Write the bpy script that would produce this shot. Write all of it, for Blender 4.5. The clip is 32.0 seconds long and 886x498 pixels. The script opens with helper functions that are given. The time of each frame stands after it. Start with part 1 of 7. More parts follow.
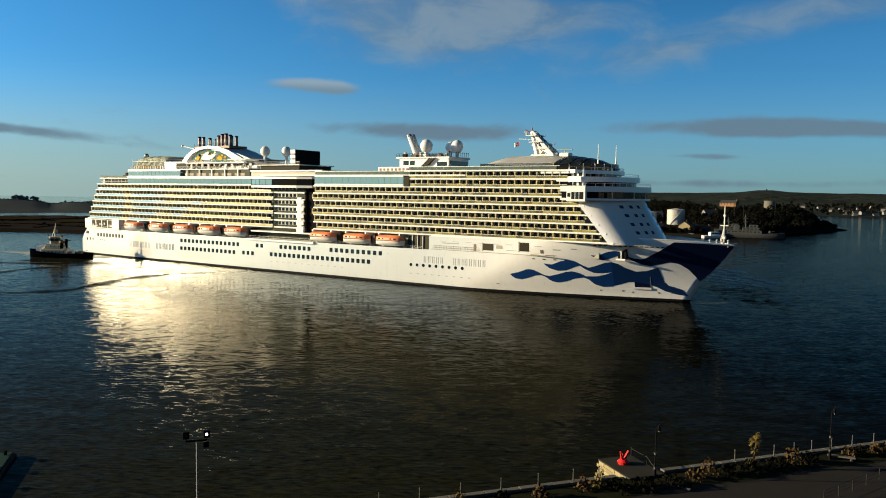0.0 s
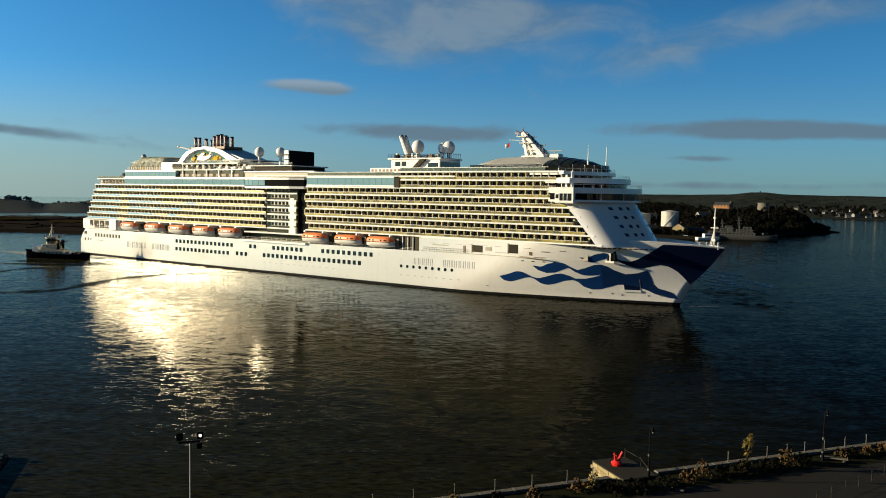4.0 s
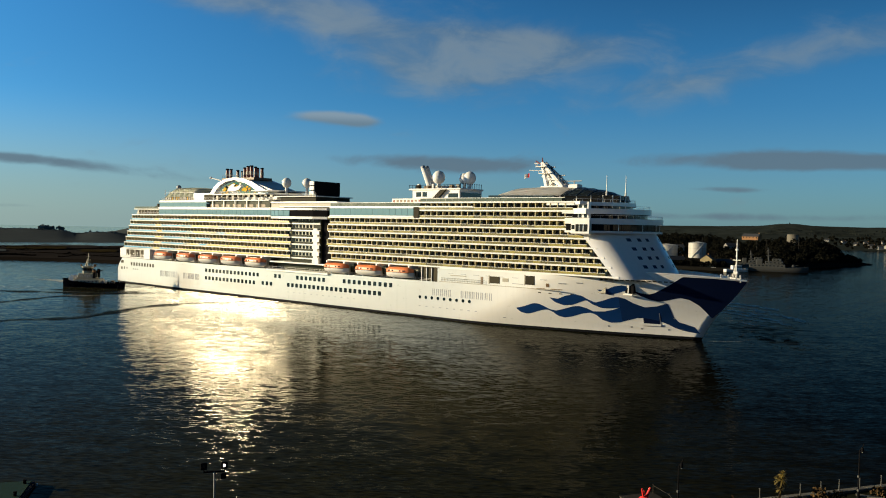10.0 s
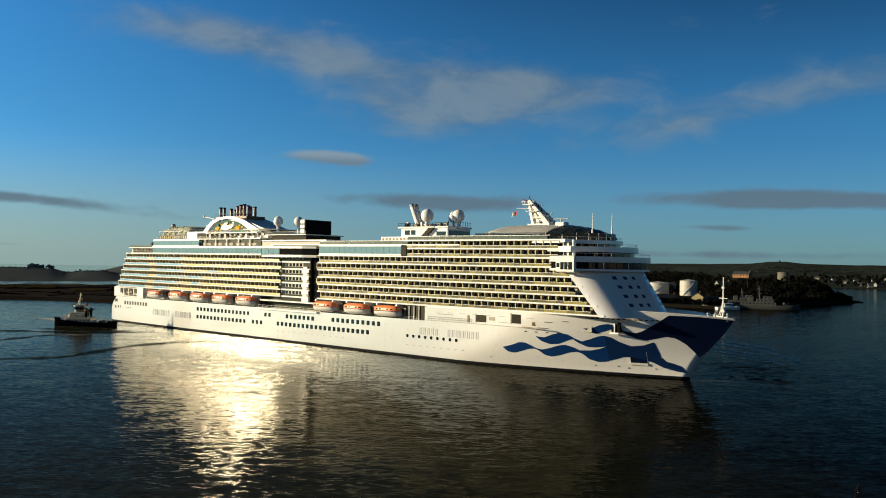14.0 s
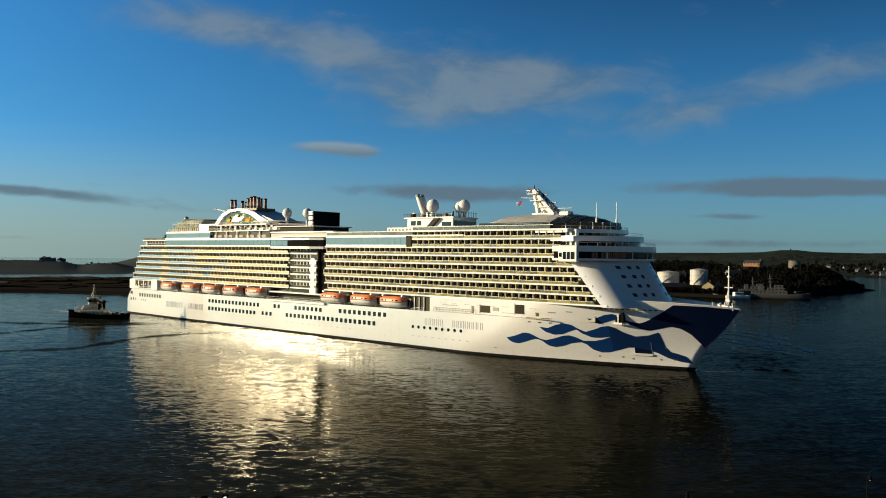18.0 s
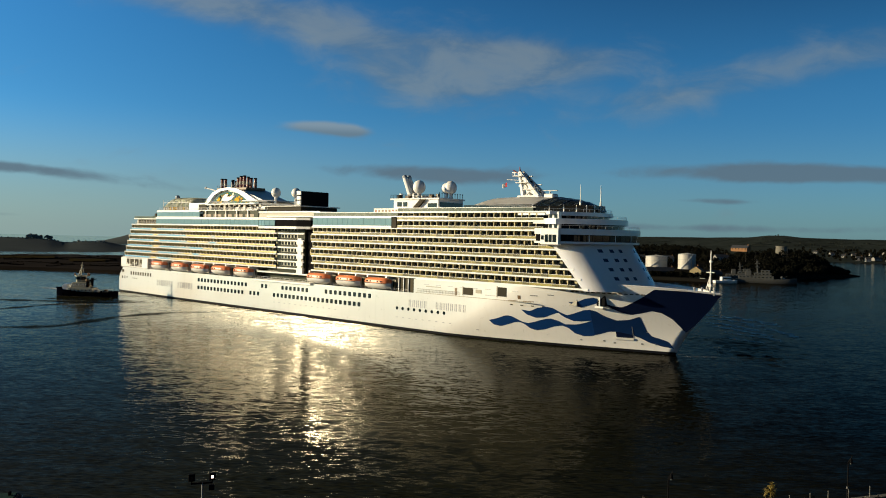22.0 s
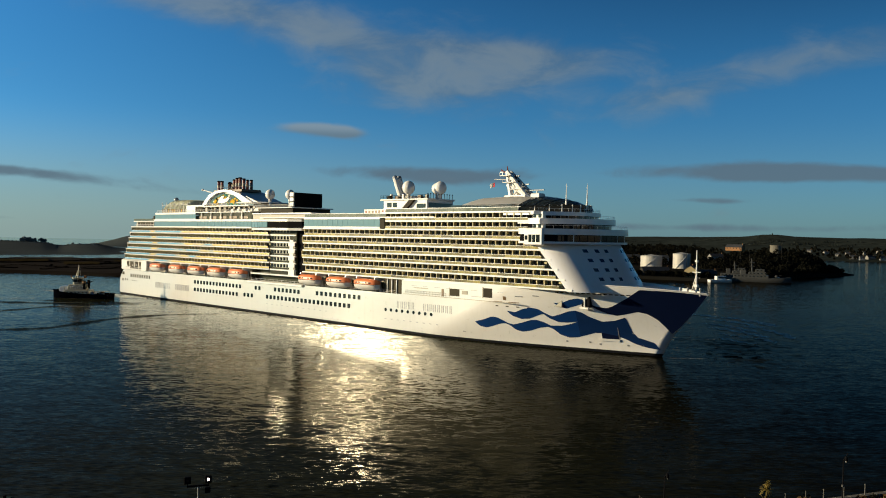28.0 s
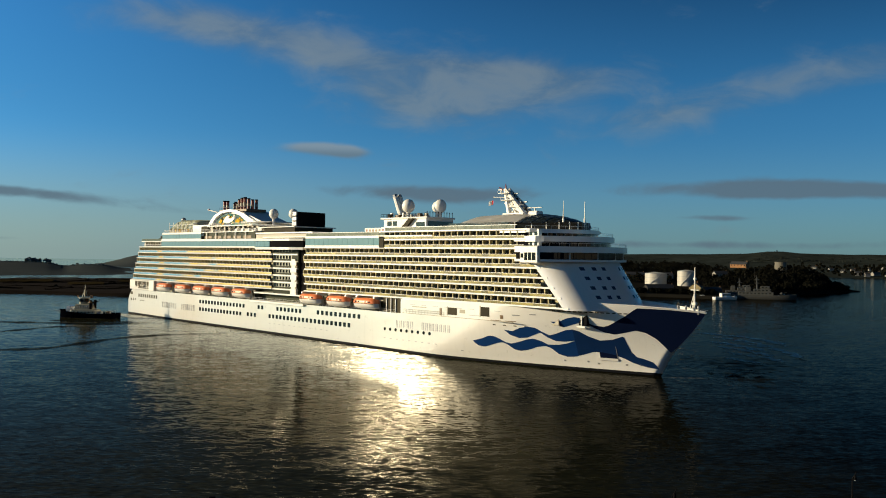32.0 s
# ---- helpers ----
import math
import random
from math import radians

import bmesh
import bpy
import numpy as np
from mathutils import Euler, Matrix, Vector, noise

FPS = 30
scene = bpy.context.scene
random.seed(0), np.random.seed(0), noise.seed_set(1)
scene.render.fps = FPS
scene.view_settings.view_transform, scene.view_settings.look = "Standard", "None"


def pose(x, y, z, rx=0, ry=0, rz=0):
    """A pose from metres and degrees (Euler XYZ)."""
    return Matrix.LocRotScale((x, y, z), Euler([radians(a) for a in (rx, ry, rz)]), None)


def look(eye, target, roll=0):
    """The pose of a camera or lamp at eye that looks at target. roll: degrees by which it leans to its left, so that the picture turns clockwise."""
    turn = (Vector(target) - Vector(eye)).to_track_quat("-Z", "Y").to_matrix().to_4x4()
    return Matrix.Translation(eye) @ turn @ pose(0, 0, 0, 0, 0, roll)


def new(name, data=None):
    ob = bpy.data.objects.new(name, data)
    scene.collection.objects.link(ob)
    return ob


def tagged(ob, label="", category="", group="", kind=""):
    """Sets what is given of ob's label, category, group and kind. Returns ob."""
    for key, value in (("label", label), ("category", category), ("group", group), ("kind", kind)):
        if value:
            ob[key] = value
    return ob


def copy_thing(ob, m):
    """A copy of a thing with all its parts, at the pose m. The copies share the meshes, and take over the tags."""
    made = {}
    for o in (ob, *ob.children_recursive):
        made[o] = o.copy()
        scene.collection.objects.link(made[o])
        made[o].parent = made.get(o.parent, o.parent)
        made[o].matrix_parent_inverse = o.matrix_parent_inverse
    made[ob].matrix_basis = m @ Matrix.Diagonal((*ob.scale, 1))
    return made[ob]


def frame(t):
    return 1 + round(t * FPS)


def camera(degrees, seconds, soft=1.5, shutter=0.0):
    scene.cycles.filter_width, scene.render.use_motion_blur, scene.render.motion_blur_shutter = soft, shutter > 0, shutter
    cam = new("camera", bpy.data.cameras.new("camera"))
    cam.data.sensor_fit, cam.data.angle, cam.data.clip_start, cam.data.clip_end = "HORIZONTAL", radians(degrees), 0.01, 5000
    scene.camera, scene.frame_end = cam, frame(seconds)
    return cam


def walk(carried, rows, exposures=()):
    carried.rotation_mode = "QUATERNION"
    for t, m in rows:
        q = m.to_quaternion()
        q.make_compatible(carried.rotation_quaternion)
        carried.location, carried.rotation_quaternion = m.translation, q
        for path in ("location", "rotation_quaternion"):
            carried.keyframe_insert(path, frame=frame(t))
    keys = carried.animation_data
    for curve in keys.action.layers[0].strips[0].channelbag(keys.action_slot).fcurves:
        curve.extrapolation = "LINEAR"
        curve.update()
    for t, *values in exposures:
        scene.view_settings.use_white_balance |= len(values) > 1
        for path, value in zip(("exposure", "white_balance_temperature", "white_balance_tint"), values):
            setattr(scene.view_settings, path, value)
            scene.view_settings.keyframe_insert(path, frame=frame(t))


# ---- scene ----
# seconds, heading, pitch and lean in degrees; the camera stands on a hillside terrace
EYE = Vector((0.0, 0.0, 34.45))
TURNS = [
    (0, 0.002, -4.106, 0.833), (0.5, 0.125, -4.176, 0.841), (1, 0.298, -4.019, 1.065), (1.5, 0.265, -4.050, 0.929),
    (2, 0.403, -4.151, 0.832), (2.5, 0.360, -4.156, 0.688), (4.5, 0.279, -3.882, 1.176), (5, -0.408, -3.692, 1.372),
    (5.5, -2.020, -3.366, 1.257), (6, -2.459, -2.999, 1.127), (6.5, -1.462, -2.467, 1.353), (7, -1.311, -2.124, 1.363),
    (7.5, -1.249, -2.001, 1.348), (8, -0.901, -1.679, 1.472), (8.5, -0.914, -1.649, 1.448), (9, -1.098, -1.645, 1.446),
    (9.5, -1.185, -1.713, 1.429), (10, -1.498, -1.772, 1.122), (10.5, -1.839, -2.014, 0.868), (11, -1.820, -1.727, 0.941),
    (11.5, -1.745, -0.910, 1.070), (12, -1.834, -0.013, 1.100), (12.5, -1.883, -0.191, 0.952), (13, -1.317, -0.322, 0.956),
    (13.5, -1.717, 1.226, 0.916), (14, -0.947, 1.073, 1.054), (14.5, -1.061, 0.199, 0.991), (16.5, -1.307, 0.504, 0.821),
    (17, -1.501, 0.486, 0.691), (17.5, -1.546, 0.348, 0.713), (18, -1.620, 0.365, 0.690), (18.5, -1.570, 0.369, 0.831),
    (19, -1.217, 0.115, 0.967), (19.5, -1.222, -0.055, 0.874), (20, -1.366, -0.208, 0.847), (20.5, -1.355, -0.588, 1.134),
    (21, -1.062, -0.826, 1.041), (21.5, -0.744, -0.690, 1.252), (22, -0.808, -0.979, 1.325), (22.5, -1.028, -0.963, 1.184),
    (23, -0.910, -1.036, 1.104), (23.5, -0.857, -1.036, 1.107), (24, -0.918, -1.060, 1.060), (24.5, -0.939, -1.039, 1.088),
    (25, -0.904, -0.977, 1.186), (25.5, -0.814, -0.907, 1.343), (27.5, -0.176, -0.940, 1.206), (28, -0.455, -0.910, 1.023),
    (28.5, -0.784, -0.825, 1.026), (29, -0.772, -0.853, 1.031), (29.5, -0.690, -0.638, 0.956), (30, -0.694, -0.580, 0.873),
    (30.5, -0.679, -0.469, 0.675), (31, -0.448, -0.255, 0.708), (31.5, -0.419, 0.043, 0.761), (32, -0.764, 0.457, 0.741),
]


def facing(yaw, pitch, lean):
    a, b = radians(yaw), radians(pitch)
    return look(EYE, EYE + Vector((math.sin(a) * math.cos(b), math.cos(a) * math.cos(b), math.sin(b))), lean)


cam = camera(59.65, 32.0, soft=1.0)
walk(cam, [(t, facing(a, b, c)) for t, a, b, c in TURNS],
     exposures=[(0, 0.85), (6, 0.66), (13, 0.6), (23, 0.5), (32, 0.45)])

# ---- light ----
SUN_AZ, SUN_EL = -89.5, 12.0
sun_way = Vector((math.sin(radians(SUN_AZ)) * math.cos(radians(SUN_EL)),
                  math.cos(radians(SUN_AZ)) * math.cos(radians(SUN_EL)), math.sin(radians(SUN_EL))))
sun = new("sun", bpy.data.lights.new("sun", "SUN"))
sun.data.energy, sun.data.angle, sun.data.color = 5.0, radians(0.53), (1.0, 0.82, 0.52)
sun.matrix_world = look(sun_way * 900, (0, 0, 0))


class Nodes:
    """Short hand for building node trees."""

    def __init__(self, tree):
        self.tree = tree
        tree.nodes.clear()

    def add(self, kind, inputs=None, operation="", data_type="", attribute_name=""):
        node = self.tree.nodes.new(kind)
        if operation:
            node.operation = operation
        if data_type:
            node.data_type = data_type
        if attribute_name:
            node.attribute_name = attribute_name
        for key, value in (inputs or {}).items():
            if isinstance(value, bpy.types.NodeSocket):
                self.tree.links.new(value, node.inputs[key])
            else:
                node.inputs[key].default_value = value
        return node

    def math(self, op, a, b=0.0, c=0.0, clamp=False):
        n = self.add("ShaderNodeMath", {0: a, 1: b, 2: c}, operation=op)
        n.use_clamp = clamp
        return n.outputs[0]

    def ramp(self, value, a, b, lo=0.0, hi=1.0):
        n = self.add("ShaderNodeMapRange", {"Value": value, "From Min": a, "From Max": b, "To Min": lo, "To Max": hi})
        n.interpolation_type = "SMOOTHSTEP"
        return n.outputs[0]

    def mix(self, fac, a, b):
        n = self.add("ShaderNodeMix", {0: fac, 6: a, 7: b}, data_type="RGBA")
        return n.outputs[2]

    def noise(self, vec, scale, detail=3.0, rough=0.55, warp=0.0):
        return self.add("ShaderNodeTexNoise", {"Vector": vec, "Scale": scale, "Detail": detail, "Roughness": rough, "Distortion": warp})


def build_world():
    world = bpy.data.worlds.new("sky")
    scene.world = world
    world.use_nodes = True
    n = Nodes(world.node_tree)
    sky = n.add("ShaderNodeTexSky")
    sky.sky_type, sky.sun_disc, sky.sun_elevation, sky.sun_rotation = "NISHITA", False, radians(SUN_EL), radians(SUN_AZ)
    sky.altitude, sky.air_density, sky.dust_density, sky.ozone_density = 20.0, 1.0, 0.4, 3.0
    way = n.add("ShaderNodeTexCoord").outputs["Generated"]
    xyz = n.add("ShaderNodeSeparateXYZ", {0: way})
    x, y, z = xyz.outputs
    az = n.math("MULTIPLY", n.math("ARCTAN2", x, y), 57.2958)
    el = n.math("MULTIPLY", n.math("ARCSINE", z), 57.2958)
    # cloud field in degrees of heading and height, stretched along the horizon
    spot = n.add("ShaderNodeCombineXYZ", {0: n.math("MULTIPLY", az, 0.07), 1: n.math("MULTIPLY", el, 0.16), 2: 0.3}).outputs[0]
    puff = n.noise(spot, 2.5, 7.0, 0.58, 0.35).outputs[0]
    wisp = n.noise(spot, 1.1, 3.0, 0.5, 0.2).outputs[0]
    fine = n.math("ADD", n.math("MULTIPLY", puff, 1.0), n.math("MULTIPLY", wisp, 0.5))

    def bank(a, e, wa, we, tilt, power):
        da = n.math("SUBTRACT", az, a)
        de = n.math("SUBTRACT", n.math("SUBTRACT", el, e), n.math("MULTIPLY", da, tilt))
        q = n.math("ADD", n.math("POWER", n.math("ABSOLUTE", n.math("DIVIDE", da, wa)), 2.0),
                   n.math("POWER", n.math("ABSOLUTE", n.math("DIVIDE", de, we)), 2.0))
        return n.math("MULTIPLY", n.math("POWER", 2.718, n.math("MULTIPLY", q, -1.0)), power)

    def total(banks):
        out = bank(*banks[0])
        for b in banks[1:]:
            out = n.math("ADD", out, bank(*b))
        return out

    high = total(((-1.2, 12.2, 8.0, 2.9, 0.0, 1.3), (7.0, 12.6, 6.0, 1.6, 0.06, 0.72), (-18.0, 15.7, 8.0, 1.6, -0.05, 0.95),
                  (-7.0, 13.8, 6.0, 1.5, -0.2, 0.45), (14.0, 9.8, 4.5, 1.3, 0.1, 0.52), (21.0, 11.4, 8.0, 1.7, 0.13, 0.58), (31.0, 13.0, 7.0, 1.6, 0.08, 0.62)))
    low = total(((-6.0, 4.6, 8.0, 0.7, -0.02, 0.62), (2.0, 4.55, 5.0, 0.7, 0.0, 0.5), (20.0, 4.85, 9.0, 0.8, -0.01, 0.95), (31.0, 4.3, 9.0, 0.7, -0.03, 0.8),
                 (-30.0, 3.8, 7.5, 0.45, -0.06, 0.8), (18.5, 2.85, 4.5, 0.28, -0.02, 0.6), (-16.0, 2.6, 8.0, 0.4, -0.05, 0.35), (18.0, 0.95, 14.0, 0.35, 0.0, 0.5),
                 (-30.0, 0.75, 5.0, 0.25, 0.0, 0.35), (40.0, 1.3, 10.0, 0.5, 0.0, 0.6)))
    small = total(((-10.5, 7.7, 2.3, 0.46, 0.02, 1.2), (-7.8, 7.45, 1.4, 0.42, 0.0, 1.05)))
    # thin cover that goes on over the rest of the sky
    rest = n.math("MULTIPLY", n.ramp(wisp, 0.55, 0.8), n.ramp(el, 20.0, 40.0, 0.0, 0.12))
    m_high = n.ramp(n.math("ADD", n.math("MINIMUM", high, 1.0), n.math("MULTIPLY", n.math("SUBTRACT", fine, 0.74), 1.45)), 0.2, 1.2)
    m_high = n.math("MAXIMUM", n.math("MULTIPLY", m_high, 0.68), rest)
    m_low = n.math("MULTIPLY", n.ramp(n.math("ADD", n.math("MINIMUM", low, 1.0), n.math("MULTIPLY", n.math("SUBTRACT", fine, 0.74), 1.15)), 0.34, 0.86), 0.85)
    near_sun = n.add("ShaderNodeVectorMath", {0: way, 1: sun_way}, operation="DOT_PRODUCT").outputs["Value"]
    base = n.add("ShaderNodeHueSaturation", {"Hue": 0.5, "Saturation": 1.12, "Value": 1.0, "Color": sky.outputs[0]}).outputs[0]
    base = n.add("ShaderNodeVectorMath", {0: base, 1: n.mix(n.ramp(el, 0.0, 14.0), (0.52, 1.06, 1.68, 1), (0.42, 1.04, 1.42, 1))}, operation="MULTIPLY").outputs[0]
    base = n.add("ShaderNodeVectorMath", {0: base, 3: n.math("MULTIPLY", n.ramp(el, 10.0, 34.0, 1.05, 0.2), n.math("MULTIPLY", n.math("MULTIPLY_ADD", near_sun, 0.32, 0.95), n.math("MULTIPLY_ADD", near_sun, n.ramp(el, 9.0, 28.0, 0.0, 1.4), 1.0)))}, operation="SCALE").outputs[0]
    base = n.mix(n.math("MULTIPLY", n.ramp(el, 0.0, 9.0, 0.72, 0.0), n.ramp(near_sun, -0.9, 0.6, 0.38, 1.0)), base, n.mix(n.ramp(near_sun, -0.1, 0.55), (2.3, 4.0, 4.9, 1), (3.8, 4.95, 4.85, 1)))
    lit = n.mix(n.ramp(n.math("ADD", puff, n.math("MULTIPLY", m_high, 0.12)), 0.36, 0.68), (1.65, 2.2, 2.55, 1), (2.65, 3.25, 3.5, 1))
    col = n.mix(m_high, base, lit)
    col = n.mix(m_low, col, (1.35, 2.0, 2.6, 1))
    m_small = n.ramp(n.math("ADD", small, n.math("MULTIPLY", n.math("SUBTRACT", fine, 0.74), 1.2)), 0.2, 0.95)
    col = n.mix(n.math("MULTIPLY", m_small, 0.8), col, n.mix(n.ramp(el, 7.2, 7.9), (1.9, 2.55, 2.95, 1), (3.1, 3.9, 4.4, 1)))
    back = n.add("ShaderNodeBackground", {"Color": col, "Strength": 0.055})
    n.add("ShaderNodeOutputWorld", {"Surface": back.outputs[0]})


build_world()

# ---- materials ----


def paint(name, color, rough=0.45, metal=0.0, grain=0.08, scale=1.5, bump=0.0, spec=0.5, coat=0.0, streak=0.0, islands=0.0, objects=0.0, wavy=0.0, coat_ior=2.2, coat_rough=0.1, glint_tint=None, worn=None):
    """A surface with mottling at two scales, optional run-down streaks and relief."""
    m = bpy.data.materials.new(name)
    m.use_nodes = True
    n = Nodes(m.node_tree)
    vec = n.add("ShaderNodeTexCoord").outputs["Object"]
    big = n.noise(vec, scale * 0.12, 3.0).outputs[0]
    small = n.noise(vec, scale, 4.0, 0.6).outputs[0]
    v = n.math("ADD", n.math("MULTIPLY", n.math("SUBTRACT", big, 0.5), grain * 1.6), n.math("MULTIPLY", n.math("SUBTRACT", small, 0.5), grain * 1.6))
    if streak:
        tall = n.add("ShaderNodeMapping", {"Vector": vec, "Scale": (0.7, 0.7, 0.05)}).outputs[0]
        run = n.ramp(n.noise(tall, 1.0, 4.0).outputs[0], 0.5, 0.75)
        v = n.math("SUBTRACT", v, n.math("MULTIPLY", run, streak))
    if islands:
        v = n.math("ADD", v, n.math("MULTIPLY", n.math("SUBTRACT", n.add("ShaderNodeNewGeometry").outputs["Random Per Island"], 0.5), islands * 2))
    if objects:
        v = n.math("ADD", v, n.math("MULTIPLY", n.math("SUBTRACT", n.add("ShaderNodeObjectInfo").outputs["Random"], 0.5), objects * 2))
    value = n.math("ADD", v, 1.0)
    tone = (*color, 1)
    if glint_tint:
        # another tint, painted to stand in for glints along the thing
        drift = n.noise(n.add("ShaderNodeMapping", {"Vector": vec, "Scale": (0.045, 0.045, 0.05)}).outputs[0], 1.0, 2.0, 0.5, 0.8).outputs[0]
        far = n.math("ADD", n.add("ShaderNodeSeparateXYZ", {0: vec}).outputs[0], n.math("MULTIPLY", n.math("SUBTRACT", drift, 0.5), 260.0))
        tone = n.mix(n.ramp(far, 72.0, 40.0), tone, (*glint_tint, 1))
    col = n.add("ShaderNodeHueSaturation", {"Value": value, "Color": tone}).outputs[0]
    ins = {"Base Color": col, "Roughness": n.math("ADD", rough, n.math("MULTIPLY", n.math("SUBTRACT", small, 0.5), 0.15), clamp=True),
           "Metallic": metal, "Specular IOR Level": spec, "Coat Weight": coat, "Coat Roughness": coat_rough, "Coat IOR": coat_ior}
    if worn:
        # coat weight and roughness both fall along x, forwards
        along = n.add("ShaderNodeSeparateXYZ", {0: vec}).outputs[0]
        ins["Coat Weight"] = n.ramp(along, worn[0], worn[1], coat, coat * 0.1)
        ins["Coat Roughness"] = n.ramp(along, 95.0, 150.0, coat_rough * 1.55, coat_rough)
    if bump:
        ins["Normal"] = n.add("ShaderNodeBump", {"Height": small, "Strength": 1.0, "Distance": bump}).outputs[0]
    if wavy:
        # plates and panes that never stand quite flat
        dent = n.add("ShaderNodeVectorMath", {0: n.noise(vec, 0.35, 2.0, 0.5).outputs[1], 1: (0.5, 0.5, 0.5)}, operation="SUBTRACT").outputs[0]
        dent = n.add("ShaderNodeVectorMath", {0: dent, 1: (wavy, wavy, wavy * 0.3)}, operation="MULTIPLY").outputs[0]
        flat = n.add("ShaderNodeVectorMath", {0: n.add("ShaderNodeNewGeometry").outputs["Normal"], 1: dent}, operation="ADD").outputs[0]
        ins["Coat Normal"] = n.add("ShaderNodeVectorMath", {0: flat}, operation="NORMALIZE").outputs[0]
    bsdf = n.add("ShaderNodeBsdfPrincipled", ins)
    n.add("ShaderNodeOutputMaterial", {"Surface": bsdf.outputs[0]})
    return m


def water_material():
    m = bpy.data.materials.new("harbour_water")
    m.use_nodes = True
    n = Nodes(m.node_tree)
    vec = n.add("ShaderNodeTexCoord").outputs["Object"]
    flat = n.add("ShaderNodeMapping", {"Vector": vec, "Scale": (0.34, 1.0, 1.0), "Rotation": (0, 0, radians(6))}).outputs[0]
    chop = n.noise(flat, 1.8, 4.0, 0.6).outputs[1]
    swell = n.noise(flat, 0.42, 3.0, 0.55).outputs[1]
    patch = n.noise(vec, 0.006, 4.0, 0.6, 0.8).outputs[0]
    calm = n.ramp(patch, 0.35, 0.65, 0.8, 1.12)
    tilt = n.add("ShaderNodeVectorMath", {0: chop, 1: (0.5, 0.5, 0.5)}, operation="SUBTRACT").outputs[0]
    tilt = n.add("ShaderNodeVectorMath", {0: tilt, 3: calm}, operation="SCALE").outputs[0]
    roll = n.add("ShaderNodeVectorMath", {0: swell, 1: (0.5, 0.5, 0.5)}, operation="SUBTRACT").outputs[0]
    both = n.add("ShaderNodeVectorMath", {0: n.add("ShaderNodeVectorMath", {0: tilt, 1: (0.29, 0.34, 0.0)}, operation="MULTIPLY").outputs[0],
                                          1: n.add("ShaderNodeVectorMath", {0: roll, 1: (0.08, 0.15, 0.0)}, operation="MULTIPLY").outputs[0]}, operation="ADD").outputs[0]
    up = n.add("ShaderNodeVectorMath", {0: both, 1: (0, 0, 1)}, operation="ADD").outputs[0]
    up = n.add("ShaderNodeVectorMath", {0: up}, operation="NORMALIZE").outputs[0]
    # water colour painted lighter and olive to one hand, for the ship's reflected light
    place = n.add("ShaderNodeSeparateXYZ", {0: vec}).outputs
    reflected_glow = n.ramp(n.math("ADD", place[0], n.math("MULTIPLY", n.math("SUBTRACT", patch, 0.5), 70.0)), 82.0, -22.0)
    body_tone = n.mix(reflected_glow, (0.0012, 0.0014, 0.0012, 1), (0.0160, 0.0162, 0.0078, 1))
    steep = n.add("ShaderNodeVectorMath", {0: both, 1: (3.0, 2.2, 0.0)}, operation="MULTIPLY").outputs[0]
    steep = n.add("ShaderNodeVectorMath", {0: steep, 1: (0, 0, 1)}, operation="ADD").outputs[0]
    steep = n.add("ShaderNodeVectorMath", {0: steep}, operation="NORMALIZE").outputs[0]
    depth = n.add("ShaderNodeBsdfDiffuse", {"Color": body_tone, "Normal": steep})
    sheen = n.add("ShaderNodeBsdfGlossy", {"Color": (1.0, 0.96, 0.86, 1), "Roughness": 0.05, "Normal": up})
    facing = n.add("ShaderNodeFresnel", {"IOR": 1.044, "Normal": up}).outputs[0]
    # reflection strength set by position: fuller to one hand, dimmer towards the channel
    film = n.math("ADD", n.ramp(place[0], -150.0, 120.0, 0.86, 0.47), n.ramp(place[0], -125.0, -195.0, 0.0, 0.3))
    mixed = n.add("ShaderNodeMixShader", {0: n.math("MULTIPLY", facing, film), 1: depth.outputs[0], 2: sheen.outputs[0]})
    n.add("ShaderNodeOutputMaterial", {"Surface": mixed.outputs[0]})
    return m


def foam_material():
    """Broken churned water: lighter flecks that thin out to clear at the rim of the patch."""
    m = bpy.data.materials.new("churned_water")
    m.use_nodes = True
    n = Nodes(m.node_tree)
    vec = n.add("ShaderNodeTexCoord").outputs["Object"]
    fleck = n.noise(n.add("ShaderNodeMapping", {"Vector": vec, "Rotation": (0, 0, radians(38)), "Scale": (0.45, 1.5, 1.0)}).outputs[0], 0.5, 6.0, 0.68, 0.8).outputs[0]
    band = n.noise(vec, 0.06, 3.0, 0.5, 1.5).outputs[0]
    rim = n.add("ShaderNodeAttribute", attribute_name="rim").outputs["Fac"]
    cover = n.math("MULTIPLY", n.ramp(n.math("ADD", fleck, n.math("MULTIPLY", band, 0.6)), 0.56, 0.84), n.ramp(rim, 0.0, 0.6))
    foam = n.add("ShaderNodeBsdfDiffuse", {"Color": (0.72, 0.74, 0.66, 1)})
    clear = n.add("ShaderNodeBsdfTransparent")
    mixed = n.add("ShaderNodeMixShader", {0: n.math("MULTIPLY", cover, 0.6), 1: clear.outputs[0], 2: foam.outputs[0]})
    n.add("ShaderNodeOutputMaterial", {"Surface": mixed.outputs[0]})
    return m


